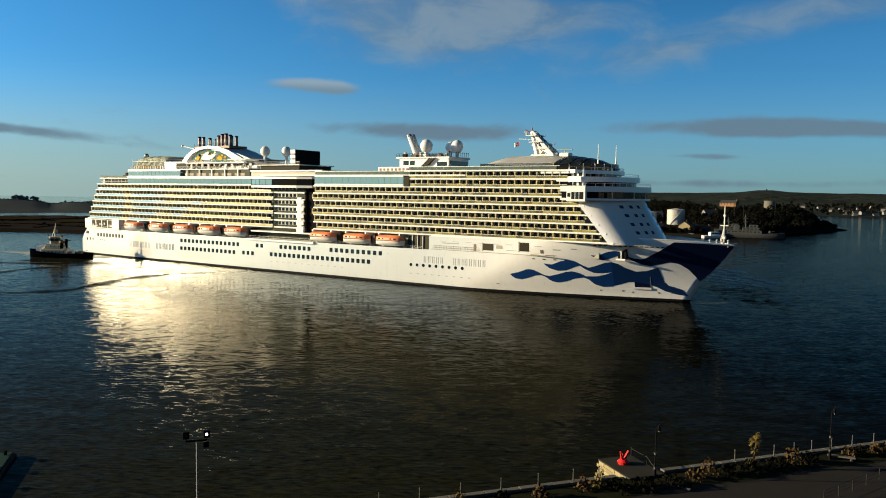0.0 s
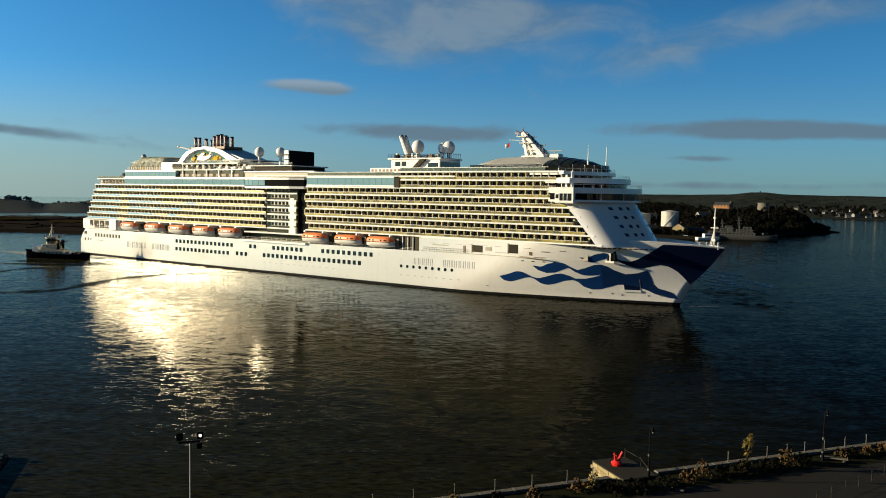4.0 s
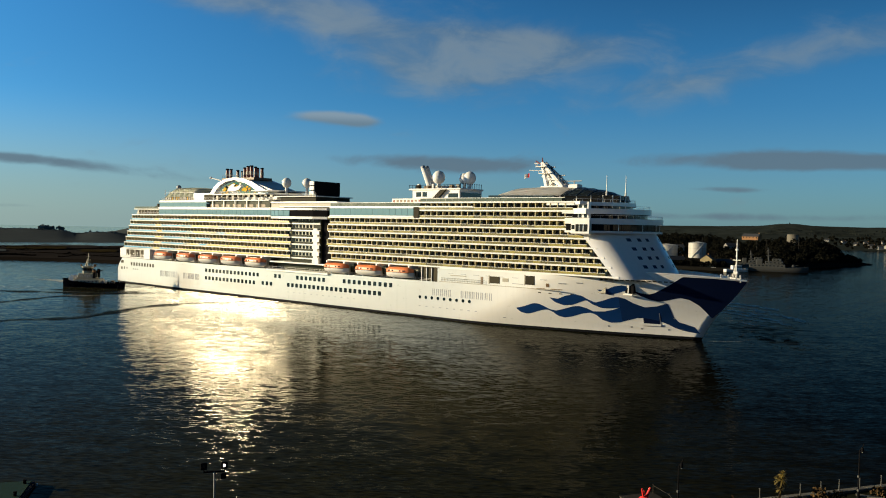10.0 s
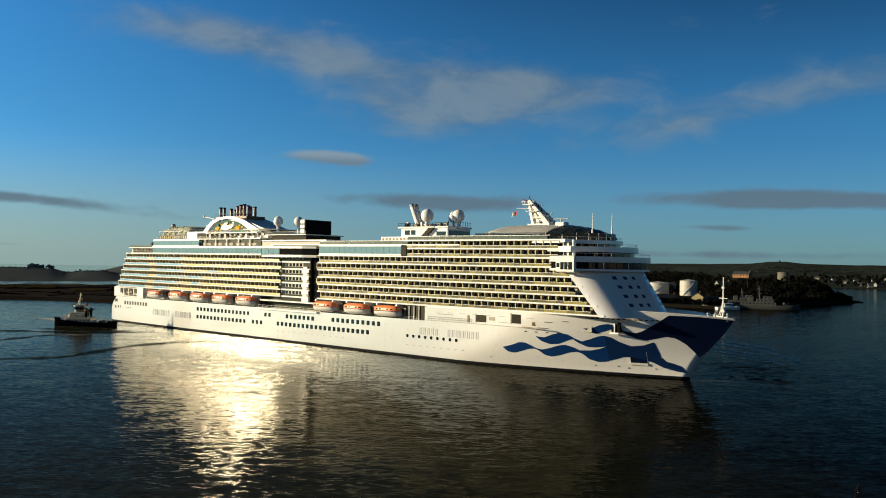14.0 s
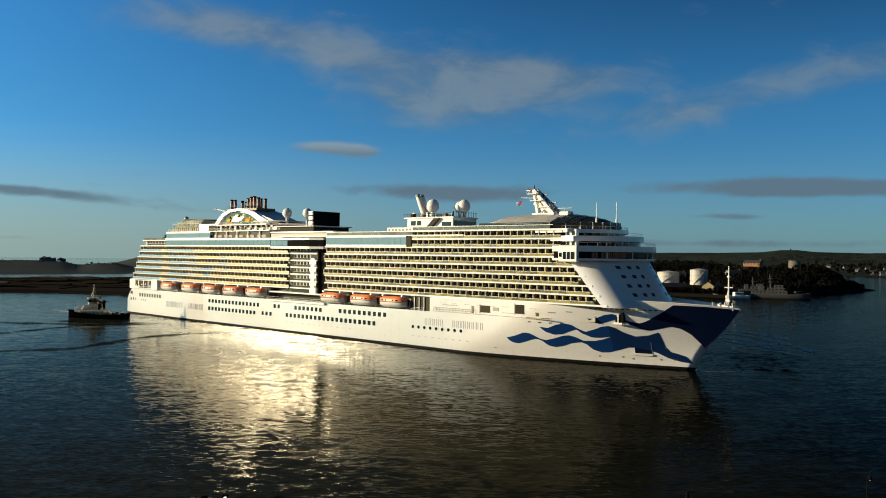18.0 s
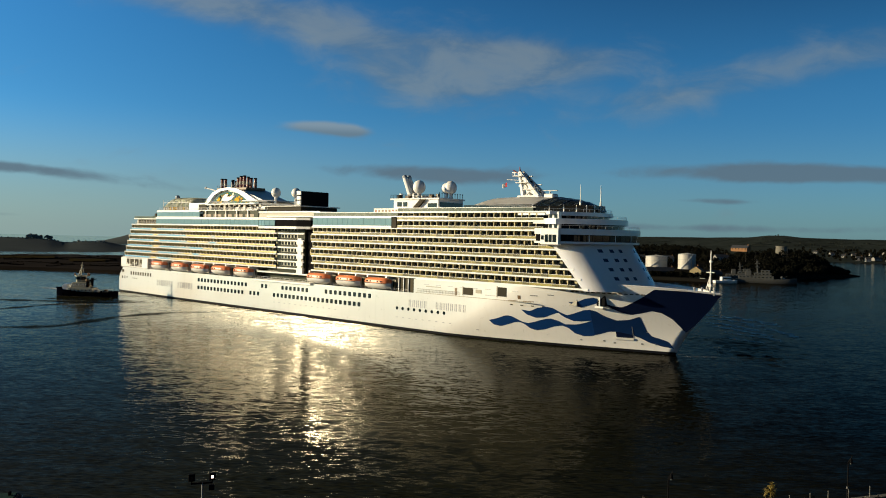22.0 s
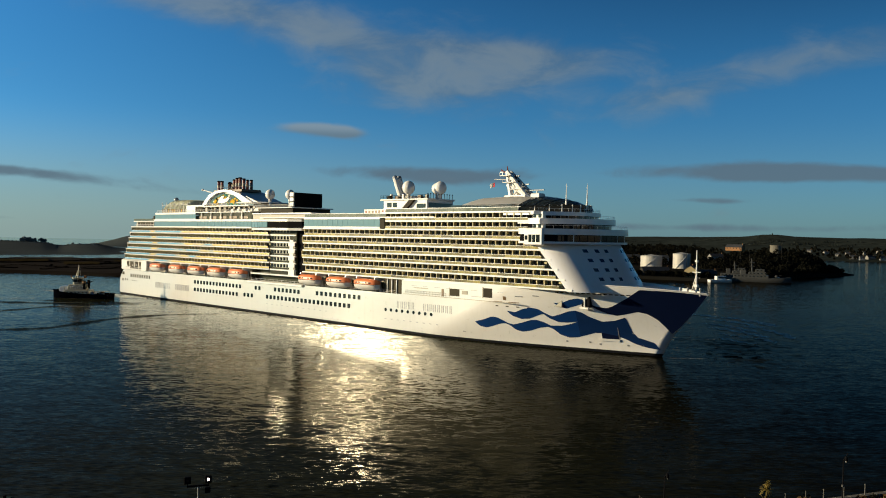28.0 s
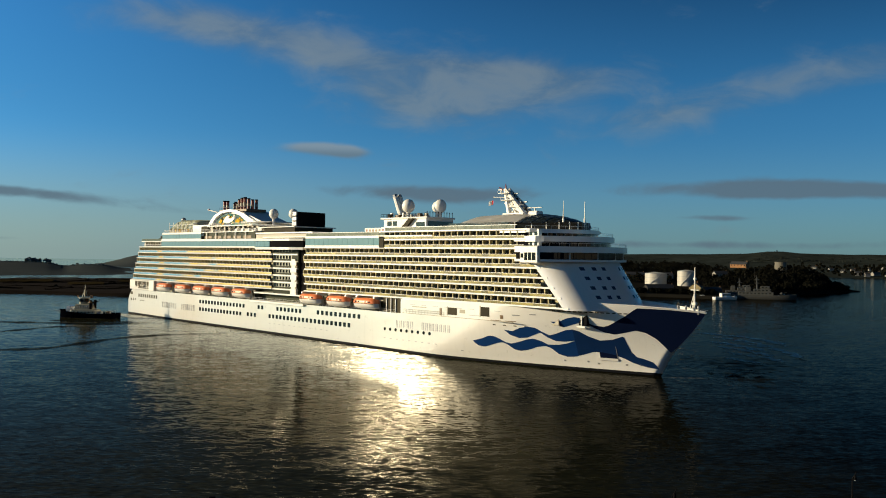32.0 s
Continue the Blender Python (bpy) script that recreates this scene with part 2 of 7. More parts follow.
def water_dark_material():
    """Dark diffuse stand-in for dim wave reflections and the ship's shade on water."""
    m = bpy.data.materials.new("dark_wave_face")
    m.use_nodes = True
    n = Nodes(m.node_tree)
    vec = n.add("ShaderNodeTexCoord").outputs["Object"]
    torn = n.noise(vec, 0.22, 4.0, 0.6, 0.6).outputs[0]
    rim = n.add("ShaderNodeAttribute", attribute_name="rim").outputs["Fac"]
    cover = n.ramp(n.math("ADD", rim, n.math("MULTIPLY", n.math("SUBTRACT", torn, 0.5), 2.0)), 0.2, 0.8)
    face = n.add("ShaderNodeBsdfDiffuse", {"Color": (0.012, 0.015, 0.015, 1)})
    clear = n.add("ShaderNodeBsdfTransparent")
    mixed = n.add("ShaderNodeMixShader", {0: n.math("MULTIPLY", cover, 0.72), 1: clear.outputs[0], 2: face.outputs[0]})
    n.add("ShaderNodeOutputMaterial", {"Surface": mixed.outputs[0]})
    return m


def glow(name, color, power):
    m = bpy.data.materials.new(name)
    m.use_nodes = True
    n = Nodes(m.node_tree)
    n.add("ShaderNodeOutputMaterial", {"Surface": n.add("ShaderNodeEmission", {"Color": (*color, 1), "Strength": power}).outputs[0]})
    return m


WATER, FOAM, WATER_DARK = water_material(), foam_material(), water_dark_material()
HULL = paint("white_hull_paint", (0.80, 0.79, 0.755), 0.3, grain=0.03, scale=0.5, streak=0.05, spec=1.0, coat=1.0, wavy=0.05, coat_ior=4.6, coat_rough=0.11, worn=(215.0, 285.0))
SUPER = paint("white_deck_paint", (0.78, 0.76, 0.72), 0.34, grain=0.04, scale=0.8, streak=0.03, spec=0.8, coat=0.4, wavy=0.12, coat_ior=2.5)
WHITE = paint("white_upperworks_paint", (0.74, 0.725, 0.68), 0.5, grain=0.06, scale=0.9, streak=0.06)
TOPGLASS = paint("green_top_rail_glass", (0.085, 0.105, 0.075), 0.2, grain=0.3, scale=0.5, spec=0.6)
# pale wall tone lowered to carry shade behind boats and balconies
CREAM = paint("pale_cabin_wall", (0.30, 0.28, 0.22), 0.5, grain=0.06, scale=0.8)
# one livery blue in three tones, darker forward to carry the bow's shading
NAVY = paint("navy_livery", (0.0015, 0.006, 0.028), 0.5, grain=0.08, scale=0.4, spec=0.12)
BLUE = paint("blue_livery", (0.004, 0.032, 0.125), 0.35, grain=0.08, scale=0.4, spec=0.3, coat=0.1)
BODYBLUE = paint("deep_blue_livery", (0.0025, 0.019, 0.074), 0.45, grain=0.25, scale=0.25, spec=0.2)
BOOT = paint("dark_waterline_paint", (0.008, 0.009, 0.012), 0.7, grain=0.25, scale=0.6, spec=0.05)
BAYGLASS = paint("dark_bay_glass", (0.035, 0.04, 0.024), 0.3, grain=0.3, scale=0.4, spec=0.1, objects=0.3)
PANE = paint("dark_window_glass", (0.012, 0.018, 0.02), 0.08, grain=0.2, scale=0.3, spec=0.8, objects=0.3)
FRONTPANE = paint("navy_front_window_glass", (0.035, 0.06, 0.10), 0.25, grain=0.2, scale=0.3, spec=0.6)
CANOPY = paint("dark_canopy_glass", (0.050, 0.068, 0.070), 0.2, grain=0.3, scale=0.4, spec=0.5)
TEAL = paint("blue_green_screen_glass", (0.16, 0.29, 0.35), 0.07, grain=0.12, scale=0.3, spec=0.9)
# wall yellow carries the sunlight on balcony backs
CABIN = paint("warm_cabin_wall", (0.50, 0.43, 0.22), 0.6, grain=0.1, scale=0.8, objects=0.12)
# rail glass yellow stands for sunlight glowing through it
RAILGLASS = paint("greenish_balcony_glass", (0.24, 0.20, 0.045), 0.35, grain=0.5, scale=0.5, spec=0.3, coat=0.25, wavy=0.12, coat_ior=2.4, objects=0.5, islands=0.45)
# amber and teal stand in for glare colours on the aft glass
AFTGLASS = paint("amber_and_teal_balcony_glass", (0.60, 0.42, 0.02), 0.3, grain=0.35, scale=0.5, spec=0.6, coat=0.4, wavy=0.06, coat_ior=5.0, coat_rough=0.21, glint_tint=(0.01, 0.27, 0.50))
# near-black fill for doors, dark gear and the shade inside openings
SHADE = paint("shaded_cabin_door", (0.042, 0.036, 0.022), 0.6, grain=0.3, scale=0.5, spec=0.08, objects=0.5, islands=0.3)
DECK = paint("grey_green_deck", (0.16, 0.19, 0.17), 0.7, grain=0.2, scale=0.7)
STEEL = paint("grey_steel", (0.30, 0.31, 0.32), 0.45, metal=0.4, grain=0.15)
BLACK = paint("black_paint", (0.008, 0.008, 0.009), 0.8, grain=0.25, spec=0.02)
ORANGE = paint("orange_lifeboat_top", (0.75, 0.20, 0.06), 0.42, grain=0.1, scale=0.9)
RUSTRED = paint("dark_red_pipe", (0.20, 0.045, 0.03), 0.5, grain=0.2)
BRASSY = paint("brown_pipe", (0.16, 0.10, 0.05), 0.5, grain=0.2)
EMBLEM = paint("dark_teal_funnel_panel", (0.09, 0.16, 0.15), 0.9, grain=0.6, scale=1.2, spec=0.03)
NETTING = paint("green_grey_netting", (0.62, 0.64, 0.50), 0.7, grain=0.25, scale=0.6)
LETTER = paint("grey_blue_lettering", (0.25, 0.26, 0.29), 0.5, grain=0.05)
RED = paint("signal_red", (0.65, 0.02, 0.015), 0.45, grain=0.12)
GREEN = paint("sea_green_paint", (0.03, 0.24, 0.16), 0.8, spec=0.05)
YELLOW = paint("yellow_paint", (0.60, 0.36, 0.03), 0.8, spec=0.05)
# FIELD, ISLE and LEAF are dimmed to carry cloud shade over the land
FIELD = paint("winter_fields", (0.0260, 0.0225, 0.0200), 0.9, grain=0.5, scale=0.02, bump=0.3, spec=0.0)
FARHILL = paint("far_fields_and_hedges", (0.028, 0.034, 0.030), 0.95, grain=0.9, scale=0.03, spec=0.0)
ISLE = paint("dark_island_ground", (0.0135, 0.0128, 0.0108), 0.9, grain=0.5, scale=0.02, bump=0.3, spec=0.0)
HEDGE = paint("dark_far_hedges", (0.030, 0.035, 0.030), 0.95, grain=0.3, scale=0.03, spec=0.0)
SHINGLE = paint("wet_shingle", (0.015, 0.0125, 0.010), 0.8, grain=0.35, scale=0.2, spec=0.0)
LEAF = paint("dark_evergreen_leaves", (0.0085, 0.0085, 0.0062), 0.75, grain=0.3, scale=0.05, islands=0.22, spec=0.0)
BARE = paint("brown_winter_twigs", (0.016, 0.0125, 0.0085), 0.85, grain=0.3, scale=0.05, islands=0.2, spec=0.0)
STUBBLE = paint("dry_yellow_grass", (0.034, 0.026, 0.012), 0.9, grain=0.4, scale=0.05, spec=0.0)
# distance haze is mixed into these two ridge colours
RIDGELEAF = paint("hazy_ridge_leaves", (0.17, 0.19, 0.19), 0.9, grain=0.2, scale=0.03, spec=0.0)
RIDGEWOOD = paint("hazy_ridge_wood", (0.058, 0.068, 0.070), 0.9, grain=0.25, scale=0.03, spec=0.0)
DARKSTONE = paint("dark_weathered_stone", (0.035, 0.032, 0.026), 0.85, grain=0.3, scale=0.4, spec=0.1)
TANKW = paint("white_tank_paint", (0.43, 0.41, 0.36), 0.55, grain=0.08, scale=0.3, streak=0.16)
RENDER = paint("pale_house_render", (0.22, 0.21, 0.19), 0.8, grain=0.12, scale=0.4, objects=0.2)
OCHRE = paint("orange_brick", (0.21, 0.095, 0.03), 0.8, grain=0.2, scale=0.5)
SLATE = paint("grey_slate", (0.04, 0.042, 0.046), 0.7, grain=0.25, scale=0.6, spec=0.1)
NAVALGREY = paint("naval_grey", (0.055, 0.057, 0.056), 0.6, grain=0.1, scale=0.5, streak=0.1, spec=0.05)
STONE = paint("yellowish_quay_stone", (0.25, 0.20, 0.10), 0.85, grain=0.3, scale=1.5, bump=0.03, objects=0.25)
COPING = paint("grey_granite_coping", (0.12, 0.11, 0.085), 0.8, grain=0.2, scale=2.0, bump=0.02, objects=0.15)
# ASPHALT and GRASS are darkened to stand for shade on the waterfront
ASPHALT = paint("worn_asphalt", (0.024, 0.022, 0.019), 0.85, grain=0.25, scale=0.8, bump=0.01, spec=0.1)
HILLSIDE = paint("dry_sunlit_hillside", (0.34, 0.29, 0.19), 0.9, grain=0.4, scale=0.06, spec=0.1)
GRASS = paint("rough_grass", (0.016, 0.017, 0.007), 0.95, grain=0.45, scale=0.8, bump=0.05, spec=0.05)
YELLOWLEAF = paint("yellow_green_leaves", (0.16, 0.115, 0.018), 0.7, grain=0.3, scale=1.0, islands=0.3)
TUGHULL = paint("black_blue_tug_hull", (0.0012, 0.0015, 0.003), 1.0, grain=0.1, scale=0.5, spec=0.0)
TUGWHITE = paint("cream_tug_house", (0.33, 0.30, 0.21), 0.5, grain=0.12, scale=0.6, streak=0.15)
BARGEGREEN = paint("green_barge_deck", (0.009, 0.036, 0.026), 0.8, grain=0.3, scale=0.6, spec=0.1)
BARGEBLUE = paint("blue_barge_side", (0.003, 0.009, 0.02), 0.7, grain=0.3, scale=0.5, streak=0.2, spec=0.05)
LAMPLIT = glow("lit_floodlight", (1.0, 0.80, 0.68), 3.0)
RUSTLEAF = paint("rusty_winter_leaves", (0.075, 0.045, 0.018), 0.8, grain=0.3, scale=1.0, islands=0.35, spec=0.1)
POSTGREY = paint("weathered_grey_post", (0.07, 0.07, 0.065), 0.6, grain=0.2)

# ---- tools ----


def link(name, bm, mats, parent=None, label="", smooth=False):
    me = bpy.data.meshes.new(name)
    if smooth:
        for face in bm.faces:
            face.smooth = True
    bm.to_mesh(me)
    bm.free()
    for mat in (mats if isinstance(mats, (list, tuple)) else [mats]):
        me.materials.append(mat)
    ob = new(name, me)
    ob.parent = parent
    if label:
        ob["label"] = label
    return ob


def part(name, bm, mat, parent, label="", smooth=False):
    return link(name, bm, mat, parent, label, smooth)


def thing(name, m, label, category, group="", kind=""):
    ob = new(name)
    ob.matrix_world = m
    return tagged(ob, label, category, group, kind)


def box(bm, x0, x1, y0, y1, z0, z1, mat=0, bevel=0.0):
    vs = [bm.verts.new((x, y, z)) for z in (z0, z1) for y in (y0, y1) for x in (x0, x1)]
    fs = [bm.faces.new([vs[i] for i in q]) for q in ((0, 2, 3, 1), (4, 5, 7, 6), (0, 1, 5, 4), (2, 6, 7, 3), (1, 3, 7, 5), (0, 4, 6, 2))]
    for fc in fs:
        fc.material_index = mat
    if bevel:
        es = list({e for fc in fs for e in fc.edges})
        bmesh.ops.bevel(bm, geom=es, offset=bevel, segments=1, affect="EDGES")
    return vs


def prism(bm, outline, a, b, axis="y", mat=0):
    """An outline of (u, v) pulled from a to b: along y it lies in x, z; along z in x, y; along x in y, z."""
    def at(u, v, w):
        return {"y": (u, w, v), "z": (u, v, w), "x": (w, u, v)}[axis]
    lo = [bm.verts.new(at(u, v, a)) for u, v in outline]
    hi = [bm.verts.new(at(u, v, b)) for u, v in outline]
    k = len(outline)
    fs = [bm.faces.new(lo[::-1]), bm.faces.new(hi)]
    fs += [bm.faces.new((lo[i], lo[(i + 1) % k], hi[(i + 1) % k], hi[i])) for i in range(k)]
    for fc in fs:
        fc.material_index = mat
    return lo + hi


def tube(bm, a, b, r0, r1=None, n=8, mat=0):
    a, b = Vector(a), Vector(b)
    r1 = r0 if r1 is None else r1
    q = (b - a).to_track_quat("Z", "Y")
    ring = [[bm.verts.new(p + q @ Vector((math.cos(k * math.tau / n) * r, math.sin(k * math.tau / n) * r, 0))) for k in range(n)] for p, r in ((a, r0), (b, r1))]
    fs = [bm.faces.new((ring[0][k], ring[0][(k + 1) % n], ring[1][(k + 1) % n], ring[1][k])) for k in range(n)]
    fs += [bm.faces.new(ring[0][::-1]), bm.faces.new(ring[1])]
    for fc in fs:
        fc.material_index = mat


def ball(bm, c, r, squash=1.0, seg=14, rings=9, mat=0):
    got = bmesh.ops.create_uvsphere(bm, u_segments=seg, v_segments=rings, radius=r, matrix=Matrix.Translation(c) @ Matrix.Diagonal((1, 1, squash, 1)))
    for v in got["verts"]:
        for fc in v.link_faces:
            fc.material_index = mat


def sheet(bm, rows, mat=0, close=False):
    """Faces between rows of points of equal length."""
    vs = [[bm.verts.new(p) for p in row] for row in rows]
    for a, b in zip(vs, vs[1:]):
        k = len(a)
        for i in range(k if close else k - 1):
            fc = bm.faces.new((a[i], a[(i + 1) % k], b[(i + 1) % k], b[i]))
            fc.material_index = mat
    return vs


def spline(points, x):
    """Smooth curve through (x, y) points, by cosine steps."""
    if x <= points[0][0]:
        return points[0][1]
    for (x0, y0), (x1, y1) in zip(points, points[1:]):
        if x <= x1:
            u = (x - x0) / (x1 - x0)
            return y0 + (y1 - y0) * u
    return points[-1][1]

ROLL = random.Random(7)

# ---- water and distance ----


def water_sheet():
    bm = bmesh.new()
    sheet(bm, [[(x, y, 0) for x in np.linspace(-3200, 3200, 25)] for y in np.linspace(-3200, 3200, 25)])
    ob = link("water", bm, WATER)
    return tagged(ob, "dark rippled harbour water", "water", kind="structure")


water = water_sheet()


def polar(az, d, z=0.0):
    return Vector((math.sin(radians(az)) * d, math.cos(radians(az)) * d, z))


def bumpy(x, y, s, seed=0.0):
    return noise.fractal(Vector((x * s, y * s, seed)), 1.0, 2.0, 4)

# ---- cruise ship: x forward from the stern, y to port, z up from the waterline ----
STEM = ((-4, 314.0), (0, 316.2), (6.4, 319.5), (9.3, 322.0), (14.2, 326.3), (19.4, 330.0), (22, 331.5))
STERN = ((-4, -1.0), (0, -4.0), (8.5, -4.0), (13.6, 1.0), (22, 6.0))
LEVELS = [19.2 + 2.95 * k for k in range(9)]


def half_beam(x, z):
    zz = min(max(z, 0), 20) / 19.4
    x0, xs, p = 237 + 35 * zz ** 0.8, spline(STEM, z), 1.36 + 0.18 * zz
    u = (x - x0) / (xs - x0)
    b = 19.2 * (1 - u ** p) if u > 0 else 19.2
    if x < 85:
        b -= 1.6 * ((85 - x) / 85) ** 2
    d = x - spline(STERN, z)
    if d < 7:
        b *= 1 - 0.14 * (1 - max(d, 0) / 7) ** 2.5
    return max(b, 0.0)


def bulwark_top(x):
    return spline(((225, 18.7), (288, 18.9), (299, 20.9), (312, 20.6), (321, 20.1), (330, 19.3)), x)


ship = thing("cruise_ship", Matrix(), "huge white cruise ship with balcony rows and blue wave livery, turning", "cruise ship")


def ship_hull():
    bm = bmesh.new()
    s = [0, .004, .01, .02, .04, .07, .12, .2, .35, .5, .62, .7, .74] + [.76 + .24 * k / 28 for k in range(29)]
    rows = []
    for z in (-3.0, 0.75, 2.5, 5, 7.5, 10, 12, 13.6):
        x0, x1 = spline(STERN, z), spline(STEM, z)
        xs = [x0 + (x1 - x0) * u for u in s]
        rows.append([(x, -half_beam(x, z), z) for x in xs] + [(x, half_beam(x, z), z) for x in xs[-2::-1]])
    sheet(bm, rows, close=True)
    for fc in bm.faces:
        if max(v.co.z for v in fc.verts) < 1.1:
            fc.material_index = 1
    part("hull", bm, [HULL, BOOT], ship, smooth=True)
    # plating of the fore part, up to the bulwark
    bm = bmesh.new()
    xs = [225 + (330 - 225) * (k / 46) ** 0.92 for k in range(47)]
    for side in (-1, 1):
        rows = []
        for j in range(7):
            row = []
            for k, x in enumerate(xs):
                top = bulwark_top(x)
                z = 13.6 + (top - 13.6) * j / 6
                # stations lean with the stem
                end = spline(STEM, z)
                q = 225 + (end - 225) * (k / 46) ** 0.92
                row.append((q, side * half_beam(q, z), z))
            rows.append(row)
        sheet(bm, rows)
    part("fore_plating", bm, HULL, ship, smooth=True)
    # decks that close the hull
    bm = bmesh.new()
    xs = np.linspace(3.5, 300, 60)
    sheet(bm, [[(x, -half_beam(x, 13.5) + 0.05, 13.55) for x in xs], [(x, half_beam(x, 13.5) - 0.05, 13.55) for x in xs]])
    part("promenade_deck", bm, DECK, ship)
    bm = bmesh.new()
    xs = np.linspace(288, 329, 24)
    sheet(bm, [[(x, -half_beam(x, 18.6) + 0.1, 18.7) for x in xs], [(x, half_beam(x, 18.6) - 0.1, 18.7) for x in xs]])
    part("bow_deck", bm, DECK, ship)
    bm = bmesh.new()
    for side in (-1, 1):
        xs = np.linspace(226, 329.4, 50)
        sheet(bm, [[(x, side * (half_beam(x, bulwark_top(x)) + 0.06), bulwark_top(x) - 0.1) for x in xs],
                   [(x, side * (half_beam(x, bulwark_top(x)) + 0.06), bulwark_top(x) + 0.2) for x in xs],
                   [(x, side * (half_beam(x, bulwark_top(x)) - 0.25), bulwark_top(x) + 0.2) for x in xs]])
    part("bulwark_cap", bm, SUPER, ship)


ship_hull()


def wave_strip(name, top, bottom, mat, label, n=40, lift=0.06):
    """A painted wave on the bow: a skin laid over the plating between two curves in x, z."""
    x0, x1 = max(top[0][0], bottom[0][0]), min(top[-1][0], bottom[-1][0])
    for side in (-1, 1):
        bm = bmesh.new()
        rows = []
        for k in range(n + 1):
            x = x0 + (x1 - x0) * k / n
            a, b = spline(bottom, x), spline(top, x)
            b = max(b, a + 0.02)
            rows.append([(min(x, spline(STEM, z) - 0.02), side * (half_beam(x, z) + lift), z) for z in (a + (b - a) * j / 6 for j in range(7))])
        sheet(bm, rows)
        part(name, bm, mat, ship, label, smooth=True)


LOW_TOP = ((259.0, 6.8), (262.3, 7.7), (265.4, 8.9), (267.3, 8.8), (269.1, 8.0), (270.9, 7.1), (272.8, 6.8), (275.7, 7.6), (278.6, 8.6), (280.7, 8.9), (283.1, 8.2), (284.8, 7.3), (288.4, 7.5), (291.1, 8.2), (293.4, 9.1))
LOW_FOOT = ((259.0, 6.7), (260.4, 5.4), (262.9, 5.0), (265.5, 5.8), (268.0, 6.7), (270.0, 7.0), (271.5, 6.4), (273.2, 5.0), (275.4, 4.6), (278.2, 5.2), (281.1, 6.3), (283.9, 6.8), (285.6, 6.2), (287.3, 4.6), (289.9, 3.8), (292.7, 4.1), (295.4, 5.0))
MID_TOP = ((271.4, 11.2), (274.1, 10.9), (277.1, 12.2), (279.8, 12.7), (282.0, 12.4), (283.6, 11.4), (286.0, 10.3), (288.7, 11.2), (291.4, 12.3), (293.4, 12.6))
MID_FOOT = ((271.3, 11.1), (273.1, 9.6), (275.8, 8.8), (278.6, 9.1), (281.4, 10.3), (283.3, 11.0), (285.0, 9.7), (287.6, 8.6), (290.2, 8.6), (293.4, 9.1))
wave_strip("livery_wave", LOW_TOP, LOW_FOOT, BLUE, "blue painted wave")
wave_strip("livery_wave", MID_TOP, MID_FOOT, BLUE, "blue painted wave")
wave_strip("livery_wave", ((287.3, 14.7), (289.7, 14.7), (292.5, 16.0), (295.0, 16.5), (296.4, 16.2)), ((287.3, 14.6), (288.9, 13.7), (290.9, 13.1), (293.3, 13.9), (296.6, 15.0)), BLUE, "blue painted wave", 20)
wave_strip("livery_body", ((293.4, 12.6), (295.3, 12.1), (297.4, 10.8), (300.7, 9.6), (304.3, 10.1), (307.5, 11.3), (308.1, 9.0), (308.6, 7.2), (309.1, 6.3), (309.5, 5.9), (310.0, 5.2), (311.7, 4.8), (314.4, 3.9), (315.8, 2.1)),
           ((293.4, 4.4), (295.4, 5.0), (298.0, 5.9), (300.6, 6.0), (304.1, 5.4), (306.6, 4.5), (309.2, 3.2), (312.6, 2.3), (315.8, 1.9)), BODYBLUE, "deep blue flowing figure on the bow, darkened for shading", 60)
wave_strip("livery_bow", ((297.3, 15.2), (300.1, 14.2), (302.7, 13.9), (304.4, 14.5), (308.7, 17.1), (312.7, 19.9), (321.0, 19.7), (329.6, 19.0)),
           ((297.3, 15.1), (300.0, 13.3), (302.6, 12.2), (305.2, 11.7), (307.8, 12.3), (311.1, 13.2), (313.7, 12.7), (316.2, 11.0), (318.1, 8.7), (319.3, 7.0), (322.0, 9.4), (326.3, 14.3), (329.6, 18.9)), NAVY, "navy painted bow, darkened for shading", 60)


def aft_end(z):
    return 5.5 + (z - 15.2) * 0.5


def fore_end(z):
    return 296.4 - (z - 19.5) * 0.88 if z < 34 else 283.0


def front_x(z, y):
    """The raked, bowed front of the deckhouse."""
    u = (z - 20) / 13
    return 298.5 - (z - 20) * 0.85 + (8.5 + 3.0 * u) * (1 - (y / 18.6) ** 2)


